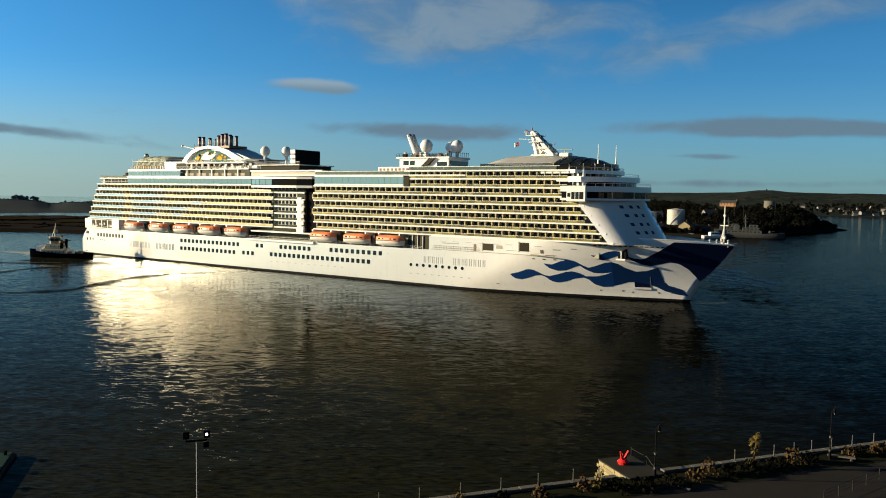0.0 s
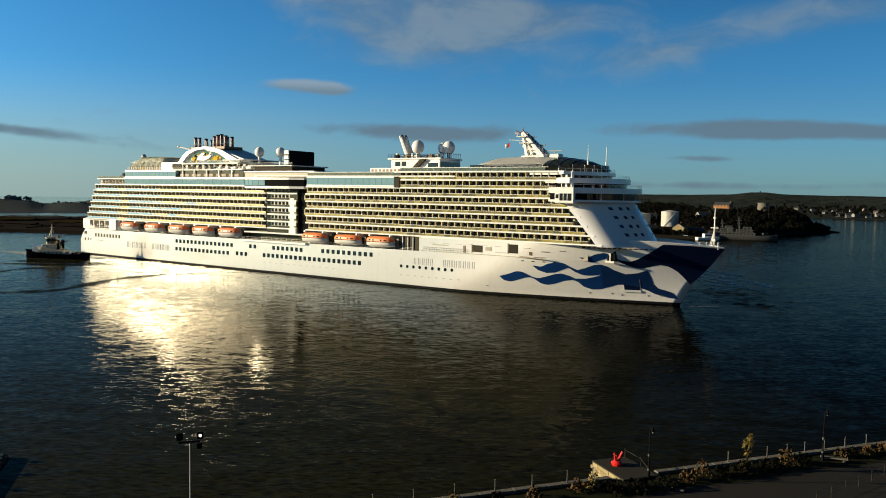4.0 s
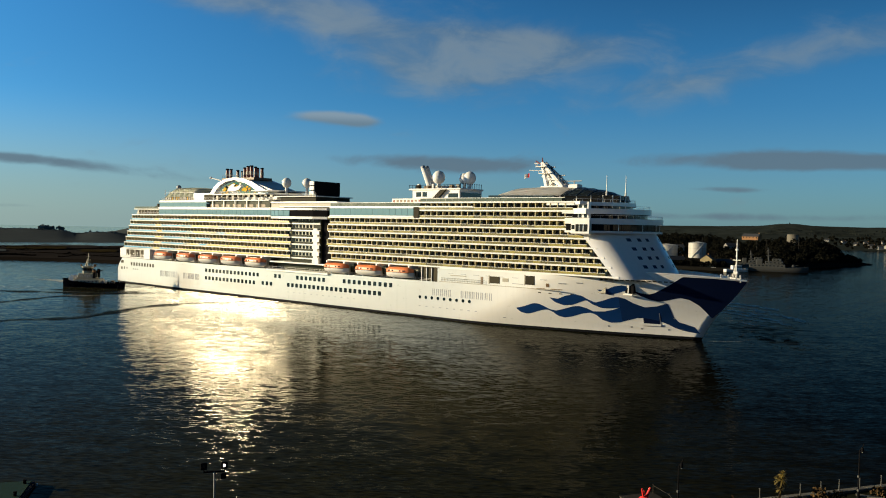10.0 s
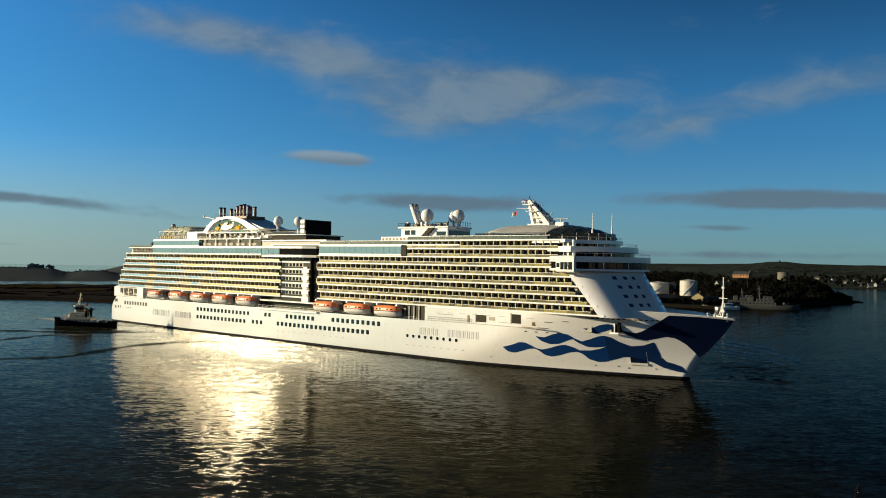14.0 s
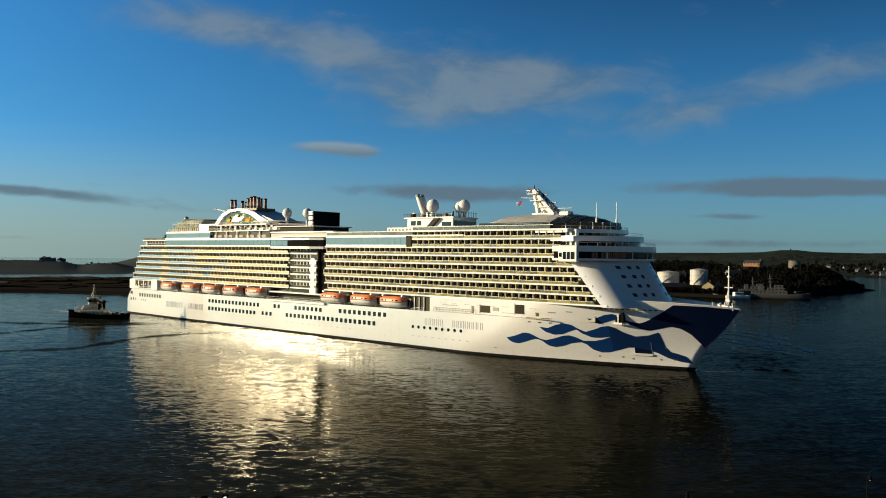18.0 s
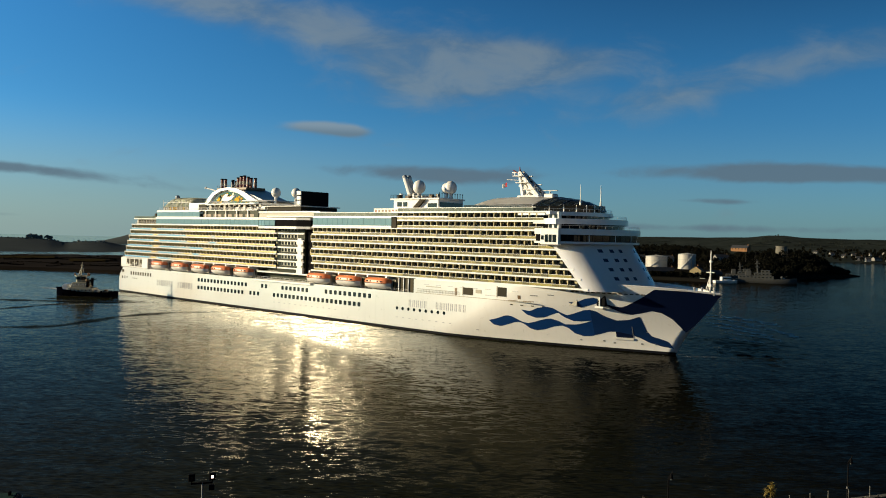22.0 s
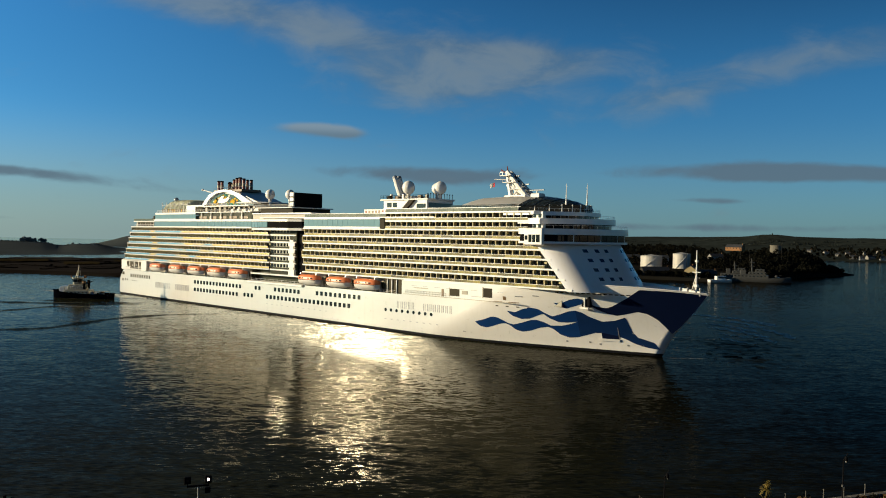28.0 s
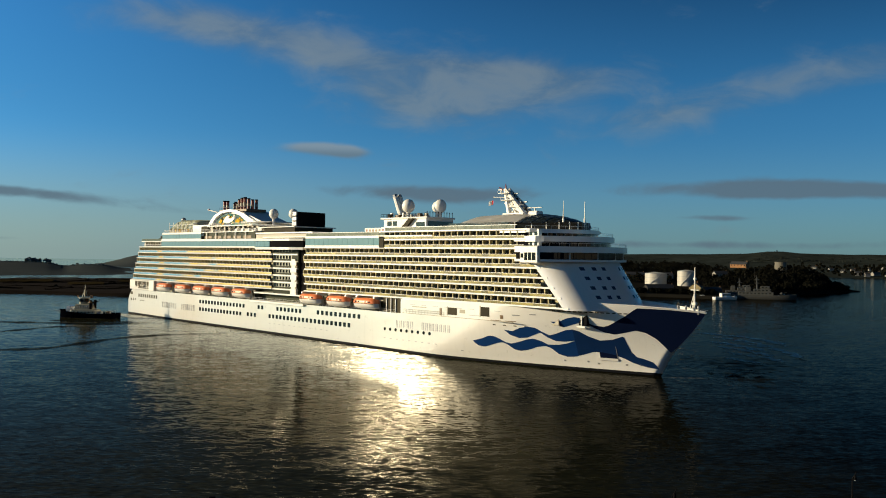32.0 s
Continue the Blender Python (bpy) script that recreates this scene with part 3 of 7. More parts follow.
def deckhouse():
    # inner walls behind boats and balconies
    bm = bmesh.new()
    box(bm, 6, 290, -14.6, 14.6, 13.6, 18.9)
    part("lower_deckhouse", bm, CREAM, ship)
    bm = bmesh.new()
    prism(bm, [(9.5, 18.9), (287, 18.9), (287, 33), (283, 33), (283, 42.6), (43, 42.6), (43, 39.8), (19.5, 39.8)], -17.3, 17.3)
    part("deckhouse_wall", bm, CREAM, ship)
    bm = bmesh.new()
    rows = []
    for z in np.linspace(18.7, 33.2, 8):
        fx, ex = front_x(z, 14.5), front_x(z, 18.6) - 4.5
        turn = [((1 - u) ** 2 * fx + 2 * u * (1 - u) * (fx - 2.6) + u * u * ex, (1 - u) ** 2 * 14.5 + 2 * u * (1 - u) * 18.9 + u * u * 19.28, z) for u in np.linspace(0.12, 1, 9)]
        rows.append([(p[0], -p[1], z) for p in turn[::-1]] + [(front_x(z, y), y, z) for y in np.linspace(-14.5, 14.5, 17)] + turn)
    sheet(bm, rows)
    part("raked_front", bm, SUPER, ship, "white raked front with small square windows", smooth=True)
    for z in (22.6, 25.3, 28.1, 30.9):
        for y in (-11.5, -8.2, -5.0, 3.2, 6.0, 8.8):
            bm = bmesh.new()
            o = [(front_x(z + dz, y + dy) + 0.05, y + dy, z + dz) for dy, dz in ((-.62, -.5), (.62, -.5), (.62, .5), (-.62, .5))]
            i = [(p[0] - 0.25, p[1], p[2]) for p in o]
            sheet(bm, [o, i], close=True)
            bm.faces.new([bm.verts.new(p) for p in o])
            part("front_window", bm, FRONTPANE, ship)


deckhouse()


def deck_slabs():
    for k, z in enumerate(LEVELS):
        bm = bmesh.new()
        spans = [(aft_end(z), 143.6), (166.9, fore_end(z))]
        if k in (7, 8):
            spans = [(213, 283.0)]
        for x0, x1 in spans:
            box(bm, x0, x1, -19.2, 19.2, z - 0.34, z + 0.22, bevel=0.06)
            part("deck_slab", bm, HULL if x1 < 150 else SUPER, ship)
            bm = bmesh.new()
        bm.free()


deck_slabs()


def mesh_of(name, bm, mat):
    me = bpy.data.meshes.new(name)
    bm.to_mesh(me)
    bm.free()
    me.materials.append(mat)
    return me


def balcony_meshes():
    """The pieces of one cabin balcony: divider and back wall, door, glass rail, hand rail, two chairs."""
    out = []
    bm = bmesh.new()
    prism(bm, [(-0.13, 0.12), (0.13, 0.12), (0.13, 1.40), (2.67, 1.40), (2.67, 1.76), (-0.13, 1.76)], 0.26, 2.5, "z")
    out.append(mesh_of("balcony", bm, CABIN))
    # dark door carries the divider's shade on the back wall
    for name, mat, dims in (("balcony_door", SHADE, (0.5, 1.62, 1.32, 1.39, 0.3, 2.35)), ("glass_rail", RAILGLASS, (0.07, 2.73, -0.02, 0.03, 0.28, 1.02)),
                            ("handrail", SUPER, (0, 2.8, -0.05, 0.05, 1.02, 1.12)), ("deck_chair", BLACK, (0.5, 1.2, 0.5, 1.0, 0.28, 1.45)), ("deck_chair", BLACK, (1.4, 1.95, 0.6, 1.1, 0.28, 1.7))):
        bm = bmesh.new()
        box(bm, *dims)
        out.append(mesh_of(name, bm, mat))
    return out


def balconies():
    pieces = balcony_meshes()
    near, rest, port = [], [], []
    for k, z in enumerate(LEVELS[:8]):
        x = aft_end(z + 1.5) + 1.0 if k < 6 else 215.5
        while x + 2.8 < fore_end(z + 2.2) - 0.3:
            if not (143.5 < x + 1.4 < 167.5):
                (near if x > 195 else rest).append((x, z))
            port.append((x, z))
            x += 2.8
    near.sort(key=lambda p: -p[0])
    rest += near[300:]
    for x, z in near[:300]:
        ob = new("balcony", pieces[0])
        ob.parent = ship
        ob.location = (x, -19.1, z)
        for me in pieces[1:]:
            new(me.name.split(".")[0], me).parent = ob
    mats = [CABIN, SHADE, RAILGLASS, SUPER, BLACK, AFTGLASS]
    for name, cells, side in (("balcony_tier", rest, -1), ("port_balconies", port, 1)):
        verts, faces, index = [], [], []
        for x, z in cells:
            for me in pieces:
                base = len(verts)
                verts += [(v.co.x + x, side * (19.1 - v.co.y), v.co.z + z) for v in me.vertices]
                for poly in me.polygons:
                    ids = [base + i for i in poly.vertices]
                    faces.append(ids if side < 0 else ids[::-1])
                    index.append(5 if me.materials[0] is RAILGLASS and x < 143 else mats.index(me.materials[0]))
        me = bpy.data.meshes.new(name)
        me.from_pydata(verts, [], faces)
        for mat in mats:
            me.materials.append(mat)
        me.polygons.foreach_set("material_index", index)
        ob = new(name, me)
        ob.parent = ship
        tagged(ob, "rows of cabin balconies with glass rails", kind="stuff")


balconies()

# ---- the ship's side: windows, boats, promenade ----


def hull_patch(name, x0, x1, z0, z1, mat, out=0.06):
    """A flat piece let into the plating, lying along the hull's own curve."""
    bm = bmesh.new()
    face = [bm.verts.new((x, -half_beam(x, z) - out, z)) for x, z in ((x0, z0), (x1, z0), (x1, z1), (x0, z1))]
    back = [bm.verts.new((v.co.x, v.co.y + 0.3, v.co.z)) for v in face]
    bm.faces.new(face)
    for k in range(4):
        bm.faces.new((face[k], back[k], back[(k + 1) % 4], face[(k + 1) % 4]))
    return part(name, bm, mat, ship)


def hull_windows():
    bm = bmesh.new()
    prism(bm, [(-.62, -.85), (.62, -.85), (.8, -.65), (.8, .65), (.62, .85), (-.62, .85), (-.8, .65), (-.8, -.65)], -0.06, 0.3)
    pane = bpy.data.meshes.new("hull_window")
    bm.to_mesh(pane)
    bm.free()
    pane.materials.append(PANE)
    bm = bmesh.new()
    tube(bm, (0, 0.3, 0), (0, -0.07, 0), 0.62, n=12)
    hole = bpy.data.meshes.new("porthole")
    bm.to_mesh(hole)
    bm.free()
    hole.materials.append(PANE)
    runs = [(pane, "hull_window", 83.2, 121.9, 15, 10.6), (pane, "hull_window", 134.1, 136.9, 2, 10.7), (pane, "hull_window", 148.5, 164.7, 7, 10.75), (pane, "hull_window", 176.8, 202.1, 10, 10.95),
            (pane, "hull_window", 83.1, 119.3, 14, 6.95), (pane, "hull_window", 125.5, 131.2, 3, 7.1), (pane, "hull_window", 142.7, 196.3, 21, 7.3), (hole, "porthole", 216.8, 239.7, 9, 7.5)]
    for me, name, a, b, count, z in runs:
        for x in np.linspace(a, b, count):
            ob = new(name, me)
            ob.parent = ship
            ob.location = (x, -half_beam(x, z), z)
    for a, b, count, z in ((142.7, 182.6, 12, 4.25), (216.8, 242.6, 9, 4.2), (289.0, 309.4, 14, 18.1), (268.0, 279.0, 4, 12.6), (254.0, 254.6, 1, 3.0)):
        for x in np.linspace(a, b, count):
            hull_patch("hull_vent", x - 0.5, x + 0.5, z - 0.15, z + 0.15, SHADE if z > 10 else STEEL)
    # small openings by the stern, a boarding door, and pale stern marks
    # dark blocks give the mooring openings their painted shade
    for x in np.linspace(14.9, 36.5, 9):
        bm = bmesh.new()
        y = -half_beam(x, 10.5)
        box(bm, x - 0.7, x + 0.7, y - 0.05, y + 0.5, 9.6, 11.4)
        part("mooring_opening", bm, SHADE, ship)


hull_windows()


def lettering(x0, x1, z0, z1, widths, name):
    """Plain upright bars in place of the painted name."""
    step = (x1 - x0) / sum(widths)
    x = x0
    for w in widths:
        if w < 2:
            bm = bmesh.new()
            y = -half_beam(x, 9) - 0.05
            for u0, u1, v0, v1 in ((0.16, 0.30, 0, 1), (0.58, 0.70, 0, 1)):
                box(bm, x + step * w * u0, x + step * w * u1, y, y + 0.3, z0 + (z1 - z0) * v0, z0 + (z1 - z0) * v1)
            part(name, bm, LETTER, ship, "grey painted bars of the name")
        x += step * w


lettering(222.4, 249.8, 8.5, 11.0, (1, 1, 1, 1, 1, 2.0, 1, 1, .6, 1, 1, 1, 1, 1), "name_bar")
lettering(43, 78, 5.6, 8.5, (1, 1, .6, 1, 1, 1, 1, 1, 2.0, 1, 1, 1, .6, 1, 1, 1), "line_bar")


def lifeboat(x, aft):
    bm = bmesh.new()
    rows = []
    for u in np.linspace(-1, 1, 13):
        w = (1 - abs(u) ** 3.2) ** 0.6 * 2.3 + 0.05
        d = 1.9 - 0.5 * u * u
        rows.append([(x + u * 6.9, -20.2 - w * a, 16.35 - d * b) for a, b in ((1, 0), (1, .45), (.78, .8), (.3, 1.15), (-.3, 1.15), (-.78, .8), (-1, .35), (-1, 0))])
    sheet(bm, rows)
    boat = part("lifeboat", bm, SUPER, ship, "white lifeboat with orange cover", smooth=True)
    bm = bmesh.new()
    rows = []
    for u in np.linspace(-1, 1, 13):
        w = (1 - abs(u) ** 3.5) ** 0.6 * 2.32 + 0.05
        h = 1.85 * (1 - abs(u) ** 4) ** 0.5 + 0.05
        rows.append([(x + u * 6.9, -20.2 - w * a, 16.36 + h * b) for a, b in ((1, 0), (1, .45), (.82, .85), (.4, 1), (-.4, 1), (-.82, .85), (-1, .45), (-1, 0))])
    sheet(bm, rows)
    part("cover", bm, ORANGE, boat, "orange cover", smooth=True)
    for dx in (-3.6, -1.8, 0, 1.8, 3.6):
        bm = bmesh.new()
        box(bm, x + dx - 0.45, x + dx + 0.45, -22.56, -22.3, 16.7, 17.2)
        part("cover_window", bm, PANE, boat)
    bm = bmesh.new()
    box(bm, x - 6.2, x + 6.2, -22.62, -22.4, 16.2, 16.4)
    part("rubbing_strake", bm, SHADE, boat)
    for dx in (-5.0, 5.0):
        bm = bmesh.new()
        prism(bm, [(-15, 19.0), (-21, 19.0), (-21.2, 18.3), (-19.3, 17.6), (-18.2, 13.7), (-17.4, 13.7), (-18.2, 17.7), (-15, 18.2)], x + dx - 0.25, x + dx + 0.25, "x")
        part("davit", bm, SUPER, ship)
    bm = bmesh.new()
    box(bm, x + 6.6, x + 9.2, -17.2, -14.7, 13.6, 18.2, bevel=0.1)
    part("davit_locker", bm, SHADE, ship)


for X in (48.0, 67.6, 85.9, 103.6, 121.5):
    lifeboat(X, True)
for X in (173.3, 191.1, 207.6):
    lifeboat(X, False)


def promenade():
    # windows in the wall behind the boats
    x = 40.0
    while x < 220:
        bm = bmesh.new()
        box(bm, x, x + 2.6, -14.75, -14.5, 14.6, 17.2)
        part("promenade_window", bm, BAYGLASS, ship)
        x += 4.0
    # open terrace amidships: hollow with a dark panel for its shade, rail in front
    bm = bmesh.new()
    box(bm, 131, 166, -15.4, -14.65, 13.6, 18.7)
    part("terrace_glazing", bm, BAYGLASS, ship)
    bm = bmesh.new()
    box(bm, 130.5, 166.5, -19.6, -14.7, 16.7, 17.3, bevel=0.08)
    part("terrace_canopy", bm, SUPER, ship)
    bm = bmesh.new()
    box(bm, 129, 168, -20.2, -14.7, 12.9, 13.75, bevel=0.08)
    part("terrace_floor", bm, SUPER, ship)
    for a in np.arange(130, 167, 3.0):
        bm = bmesh.new()
        tube(bm, (a, -20.0, 13.7), (a, -20.0, 14.9), 0.05, n=6)
        part("rail_post", bm, SUPER, ship)
    for z in (14.2, 14.9):
        bm = bmesh.new()
        tube(bm, (130, -20.0, z), (167, -20.0, z), 0.05, n=6)
        part("rail", bm, SUPER, ship)
    # side rail of the boat deck
    for x0, x1 in ((36, 129), (168, 222)):
        for z in (14.1, 14.6):
            bm = bmesh.new()
            tube(bm, (x0, -19.1, z), (x1, -19.1, z), 0.04, n=5)
            part("rail", bm, SUPER, ship)
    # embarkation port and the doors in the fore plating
    # solid dark boxes stand in for the shade inside these ports
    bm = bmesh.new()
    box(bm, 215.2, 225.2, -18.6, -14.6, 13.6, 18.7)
    part("tender_port", bm, SHADE, ship, "open tender port, its inner shade a dark fill")
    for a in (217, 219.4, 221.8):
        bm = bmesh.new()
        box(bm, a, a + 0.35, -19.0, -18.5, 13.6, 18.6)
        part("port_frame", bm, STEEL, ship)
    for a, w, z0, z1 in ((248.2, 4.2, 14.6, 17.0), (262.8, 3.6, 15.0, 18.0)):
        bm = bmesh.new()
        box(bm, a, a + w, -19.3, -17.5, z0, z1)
        port = part("shell_door", bm, SHADE, ship, "open shell door, its inner shade a dark fill")
        bm = bmesh.new()
        box(bm, a - 0.4, a, -19.34, -18.8, z0 - 0.3, z1 + 0.3)
        part("door_frame", bm, CREAM, port)
    bm = bmesh.new()
    box(bm, 226, 276, -19.32, -18.9, 13.75, 13.95)
    part("plating_seam", bm, CREAM, ship)
    for a in np.arange(230, 274, 5.5):
        bm = bmesh.new()
        box(bm, a, a + 2.4, -19.27, -18.9, 16.9, 17.05)
        part("plating_mark", bm, STEEL, ship)
    # terrace block with rails at the stern
    bm = bmesh.new()
    box(bm, 3.0, 36, -18.0, 18.0, 13.6, 18.8, bevel=0.2)
    part("stern_house", bm, SUPER, ship)
    # boxes painted near-black for the shade inside the stern openings
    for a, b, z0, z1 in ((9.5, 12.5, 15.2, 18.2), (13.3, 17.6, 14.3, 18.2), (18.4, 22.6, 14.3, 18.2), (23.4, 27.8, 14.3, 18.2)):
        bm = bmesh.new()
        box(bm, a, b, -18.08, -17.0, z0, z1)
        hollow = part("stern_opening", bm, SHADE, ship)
        for _ in range(3):
            bm = bmesh.new()
            x, z = ROLL.uniform(a + 0.2, b - 1.2), ROLL.uniform(z0, z1 - 1.6)
            box(bm, x, x + ROLL.uniform(0.4, 1.2), -18.2, -17.9, z, z + ROLL.uniform(0.5, 1.5))
            part("deck_gear", bm, ROLL.choice((CREAM, BRASSY, STEEL, SUPER)), hollow)
    bm = bmesh.new()
    for q in np.arange(4.0, 29, 1.6):
        tube(bm, (q, -18.2, 13.7), (q, -18.2, 15.0), 0.05, n=4)
    tube(bm, (3.5, -18.2, 15.0), (29, -18.2, 15.0), 0.06, n=4)
    part("stern_rail", bm, SUPER, ship)
    for x0, x1, z0, z1 in ((3.2, 6.4, 10.6, 12.2), (4.0, 5.2, 7.2, 8.6), (7.0, 7.8, 7.4, 8.8), (9.6, 10.4, 7.6, 8.6)):
        hull_patch("stern_mark", x0, x1, z0, z1, SHADE)
    for x in (17.0, 19.0, 21.0):
        hull_patch("stern_mark", x - 0.4, x + 0.4, 7.6, 8.1, SHADE)
    # handrails, lockers and marks along the fore plating
    bm = bmesh.new()
    for q in np.arange(227, 247, 1.5):
        tube(bm, (q, -19.5, 14.0), (q, -19.5, 15.3), 0.05, n=4)
    for z in (14.6, 15.3):
        tube(bm, (227, -19.5, z), (246.5, -19.5, z), 0.05, n=4)
    part("side_rail", bm, CREAM, ship)
    for x0, x1, z0, z1, mat in ((244.4, 245.4, 14.1, 16.6, BRASSY), (253.6, 256.0, 15.4, 16.6, CREAM), (231.0, 238.0, 16.2, 16.5, CREAM), (270.6, 271.6, 14.6, 15.8, BRASSY), (275.0, 277.6, 15.9, 16.2, STEEL), (281.0, 283.0, 16.4, 16.7, STEEL), (257.6, 262.0, 14.9, 15.1, STEEL), (267.0, 276.0, 13.9, 14.1, BRASSY)):
        hull_patch("plating_fitting", x0, x1, z0, z1, mat, 0.1)
    bm = bmesh.new()
    box(bm, 29, 35, -19.6, -17.5, 13.6, 19, bevel=0.15)
    part("stern_pillar", bm, SUPER, ship)


promenade()


def midship_bay():
    """Inset bay amidships: dark glass and black slot painted for shade, white column."""
    bm = bmesh.new()
    box(bm, 143.6, 157.2, -18.3, -16.5, 17.3, 36.6)
    part("glass_bay", bm, BAYGLASS, ship, "inset balcony bay shaded by dark greenish glass colour")
    for z in LEVELS[:6]:
        for a in np.arange(144.0, 156.5, 2.2):
            bm = bmesh.new()
            box(bm, a, a + 1.5, -18.4, -18.2, z + 1.1, z + 2.4)
            part("bay_window", bm, PANE, ship)
        bm = bmesh.new()
        box(bm, 146.0, 157.2, -18.36, -18.25, z + 1.0, z + 2.5)
        part("bay_panel", bm, CREAM, ship)
    # black panel stands in for the unlit back of the slot
    bm = bmesh.new()
    box(bm, 161.7, 166.9, -17.45, -16.5, 17.3, 36.6)
    part("dark_slot", bm, BLACK, ship, "recessed slot with a black back painted for shade")
    bm = bmesh.new()
    box(bm, 157.2, 161.7, -18.3, -16.5, 17.3, 36.6)
    part("column_backing", bm, BAYGLASS, ship)
    bm = bmesh.new()
    box(bm, 157.4, 161.6, -19.3, -18.2, 16.9, 19.6, bevel=0.15)
    part("white_column", bm, SUPER, ship)
    bm = bmesh.new()
    box(bm, 157.6, 160.2, -18.9, -18.2, 19.6, LEVELS[4] + 1.0, bevel=0.1)
    part("white_column", bm, SUPER, ship)
    for z in LEVELS[:4]:
        bm = bmesh.new()
        box(bm, 157.3, 161.7, -19.3, -18.85, z + 1.3, z + 2.9, bevel=0.1)
        part("white_column", bm, SUPER, ship)
    for z in LEVELS[:6]:
        bm = bmesh.new()
        box(bm, 143.6, 161.7, -18.8, -18.2, z - 0.35, z + 0.25, bevel=0.05)
        part("bay_slab", bm, SUPER, ship)
    for z in LEVELS[:4]:
        bm = bmesh.new()
        box(bm, 157.6, 161.4, -18.8, -18.25, z + 0.5, z + 1.0)
        part("column_band", bm, CREAM, ship)
    # overhanging glass walkway
    bm = bmesh.new()
    plan = [(130, -17), (131, -19.6), (138, -21.6), (150, -22.3), (160, -21.8), (166.5, -19.6), (167, -17)]
    prism(bm, plan, 35.9, 36.9, "z")
    part("walkway_floor", bm, SUPER, ship)
    bm = bmesh.new()
    prism(bm, [(x, y * 0.985) for x, y in plan], 36.9, 39.6, "z")
    part("walkway_glass", bm, BLACK, ship, "dark glass of the overhanging walkway")
    bm = bmesh.new()
    prism(bm, plan, 39.6, 40.5, "z")
    part("walkway_roof", bm, SUPER, ship)
    for (xa, ya), (xb, yb) in (((131.2, -19.5), (134.5, -20.45)), ((134.7, -20.5), (138.0, -21.45)), ((138.2, -21.45), (142.0, -21.68)), ((142.2, -21.7), (146.0, -21.92))):
        bm = bmesh.new()
        prism(bm, [(xa, ya - 0.1), (xb, yb - 0.1), (xb, yb + 0.25), (xa, ya + 0.25)], 37.1, 39.4, "z")
        part("walkway_pane", bm, TEAL, ship)


midship_bay()


def screens():
    """Wind screens of the open decks: teal panes in white frames."""
    def run(a, b, z0, z1, y, mat, pitch, name):
        bm = bmesh.new()
        box(bm, a, b, y - 0.12, y + 0.3, z0 - 0.55, z0, bevel=0.05)
        part("screen_sill", bm, SUPER, ship)
        bm = bmesh.new()
        box(bm, a, b, y - 0.12, y + 0.3, z1, z1 + 0.6, bevel=0.05)
        part("screen_head", bm, SUPER, ship)
        count = max(1, round((b - a) / pitch))
        w = (b - a) / count
        for k in range(count):
            bm = bmesh.new()
            box(bm, a + k * w + 0.05, a + (k + 1) * w - 0.05, y, y + 0.08, z0, z1)
            part(name, bm, mat, ship)
    run(167.8, 213, 37.7, 40.5, -19.3, TEAL, 3.0, "screen_pane")
    run(42.4, 130.5, 37.3, 39.7, -19.3, TEAL, 3.0, "screen_pane")
    run(42.4, 82.5, 41.0, 43.2, -18.9, TEAL, 3.0, "screen_pane")
    bm = bmesh.new()
    box(bm, 213.2, 215.6, -19.4, -17, 36.9, 40.6)
    part("dark_window", bm, SHADE, ship)
    # roof slabs
    for a, b, y, z0, z1 in ((41.5, 136, 19.2, 40.3, 40.7), (41.5, 128, 18.4, 43.8, 44.2), (136, 240, 19.0, 41.0, 41.4), (128, 170, 17.5, 42.8, 43.4)):
        bm = bmesh.new()
        box(bm, a, b, -y, y, z0, z1, bevel=0.05)
        part("roof_slab", bm, SUPER, ship)
    bm = bmesh.new()
    box(bm, 83, 128, -17.6, 17.6, 40.7, 43.8)
    part("lido_wall", bm, BAYGLASS, ship)
    for q in np.arange(84, 127, 8.6):
        bm = bmesh.new()
        box(bm, q, q + 6.4, -17.68, -17.3, 41.0, 42.2)
        part("lido_opening", bm, BRASSY, ship)
        bm = bmesh.new()
        box(bm, q + 2.3, q + 2.7, -18.3, -18.0, 40.7, 43.8)
        part("lido_post", bm, SUPER, ship)
    # glass rail of the top deck
    x = 168.0
    while x < 276:
        bm = bmesh.new()
        z = 41.4 if x < 214 else 42.95
        box(bm, x, x + 2.9, -19.05, -18.98, z, z + 1.25)
        part("top_rail_pane", bm, TOPGLASS, ship)
        x += 3.0
    for a, b, z in ((168, 214, 42.7), (214, 277, 44.25)):
        bm = bmesh.new()
        box(bm, a, b, -19.1, -18.95, z - 0.08, z + 0.08)
        part("top_rail", bm, SUPER, ship)
    # aft terraces
    # dark boxes painted for the shade of open terrace decks
    for a in np.arange(20.5, 41, 2.9):
        bm = bmesh.new()
        box(bm, a, a + 2.2, -17.42, -17.1, 37.4, 39.3)
        part("terrace_window", bm, SHADE, ship)
    bm = bmesh.new()
    for q in np.arange(19.5, 42, 1.9):
        tube(bm, (q, -18.6, 37.0), (q, -18.6, 38.1), 0.07, n=4)
    tube(bm, (19.5, -18.6, 38.1), (42, -18.6, 38.1), 0.07, n=4)
    part("terrace_rail", bm, SUPER, ship)
    for x, h in ((38.2, 2.6), (40.2, 1.9), (36.6, 1.4)):
        bm = bmesh.new()
        box(bm, x, x + 1.2, -17.8, -16.4, 40.0, 40.0 + h, bevel=0.1)
        part("terrace_locker", bm, SHADE, ship)
    bm = bmesh.new()
    box(bm, 17.5, 42, -18.4, 18.4, 39.6, 40.0)
    part("roof_slab", bm, SUPER, ship)
    for a in np.arange(18, 41, 2.9):
        bm = bmesh.new()
        box(bm, a, a + 2.7, -18.4, -18.32, 40.0, 41.1)
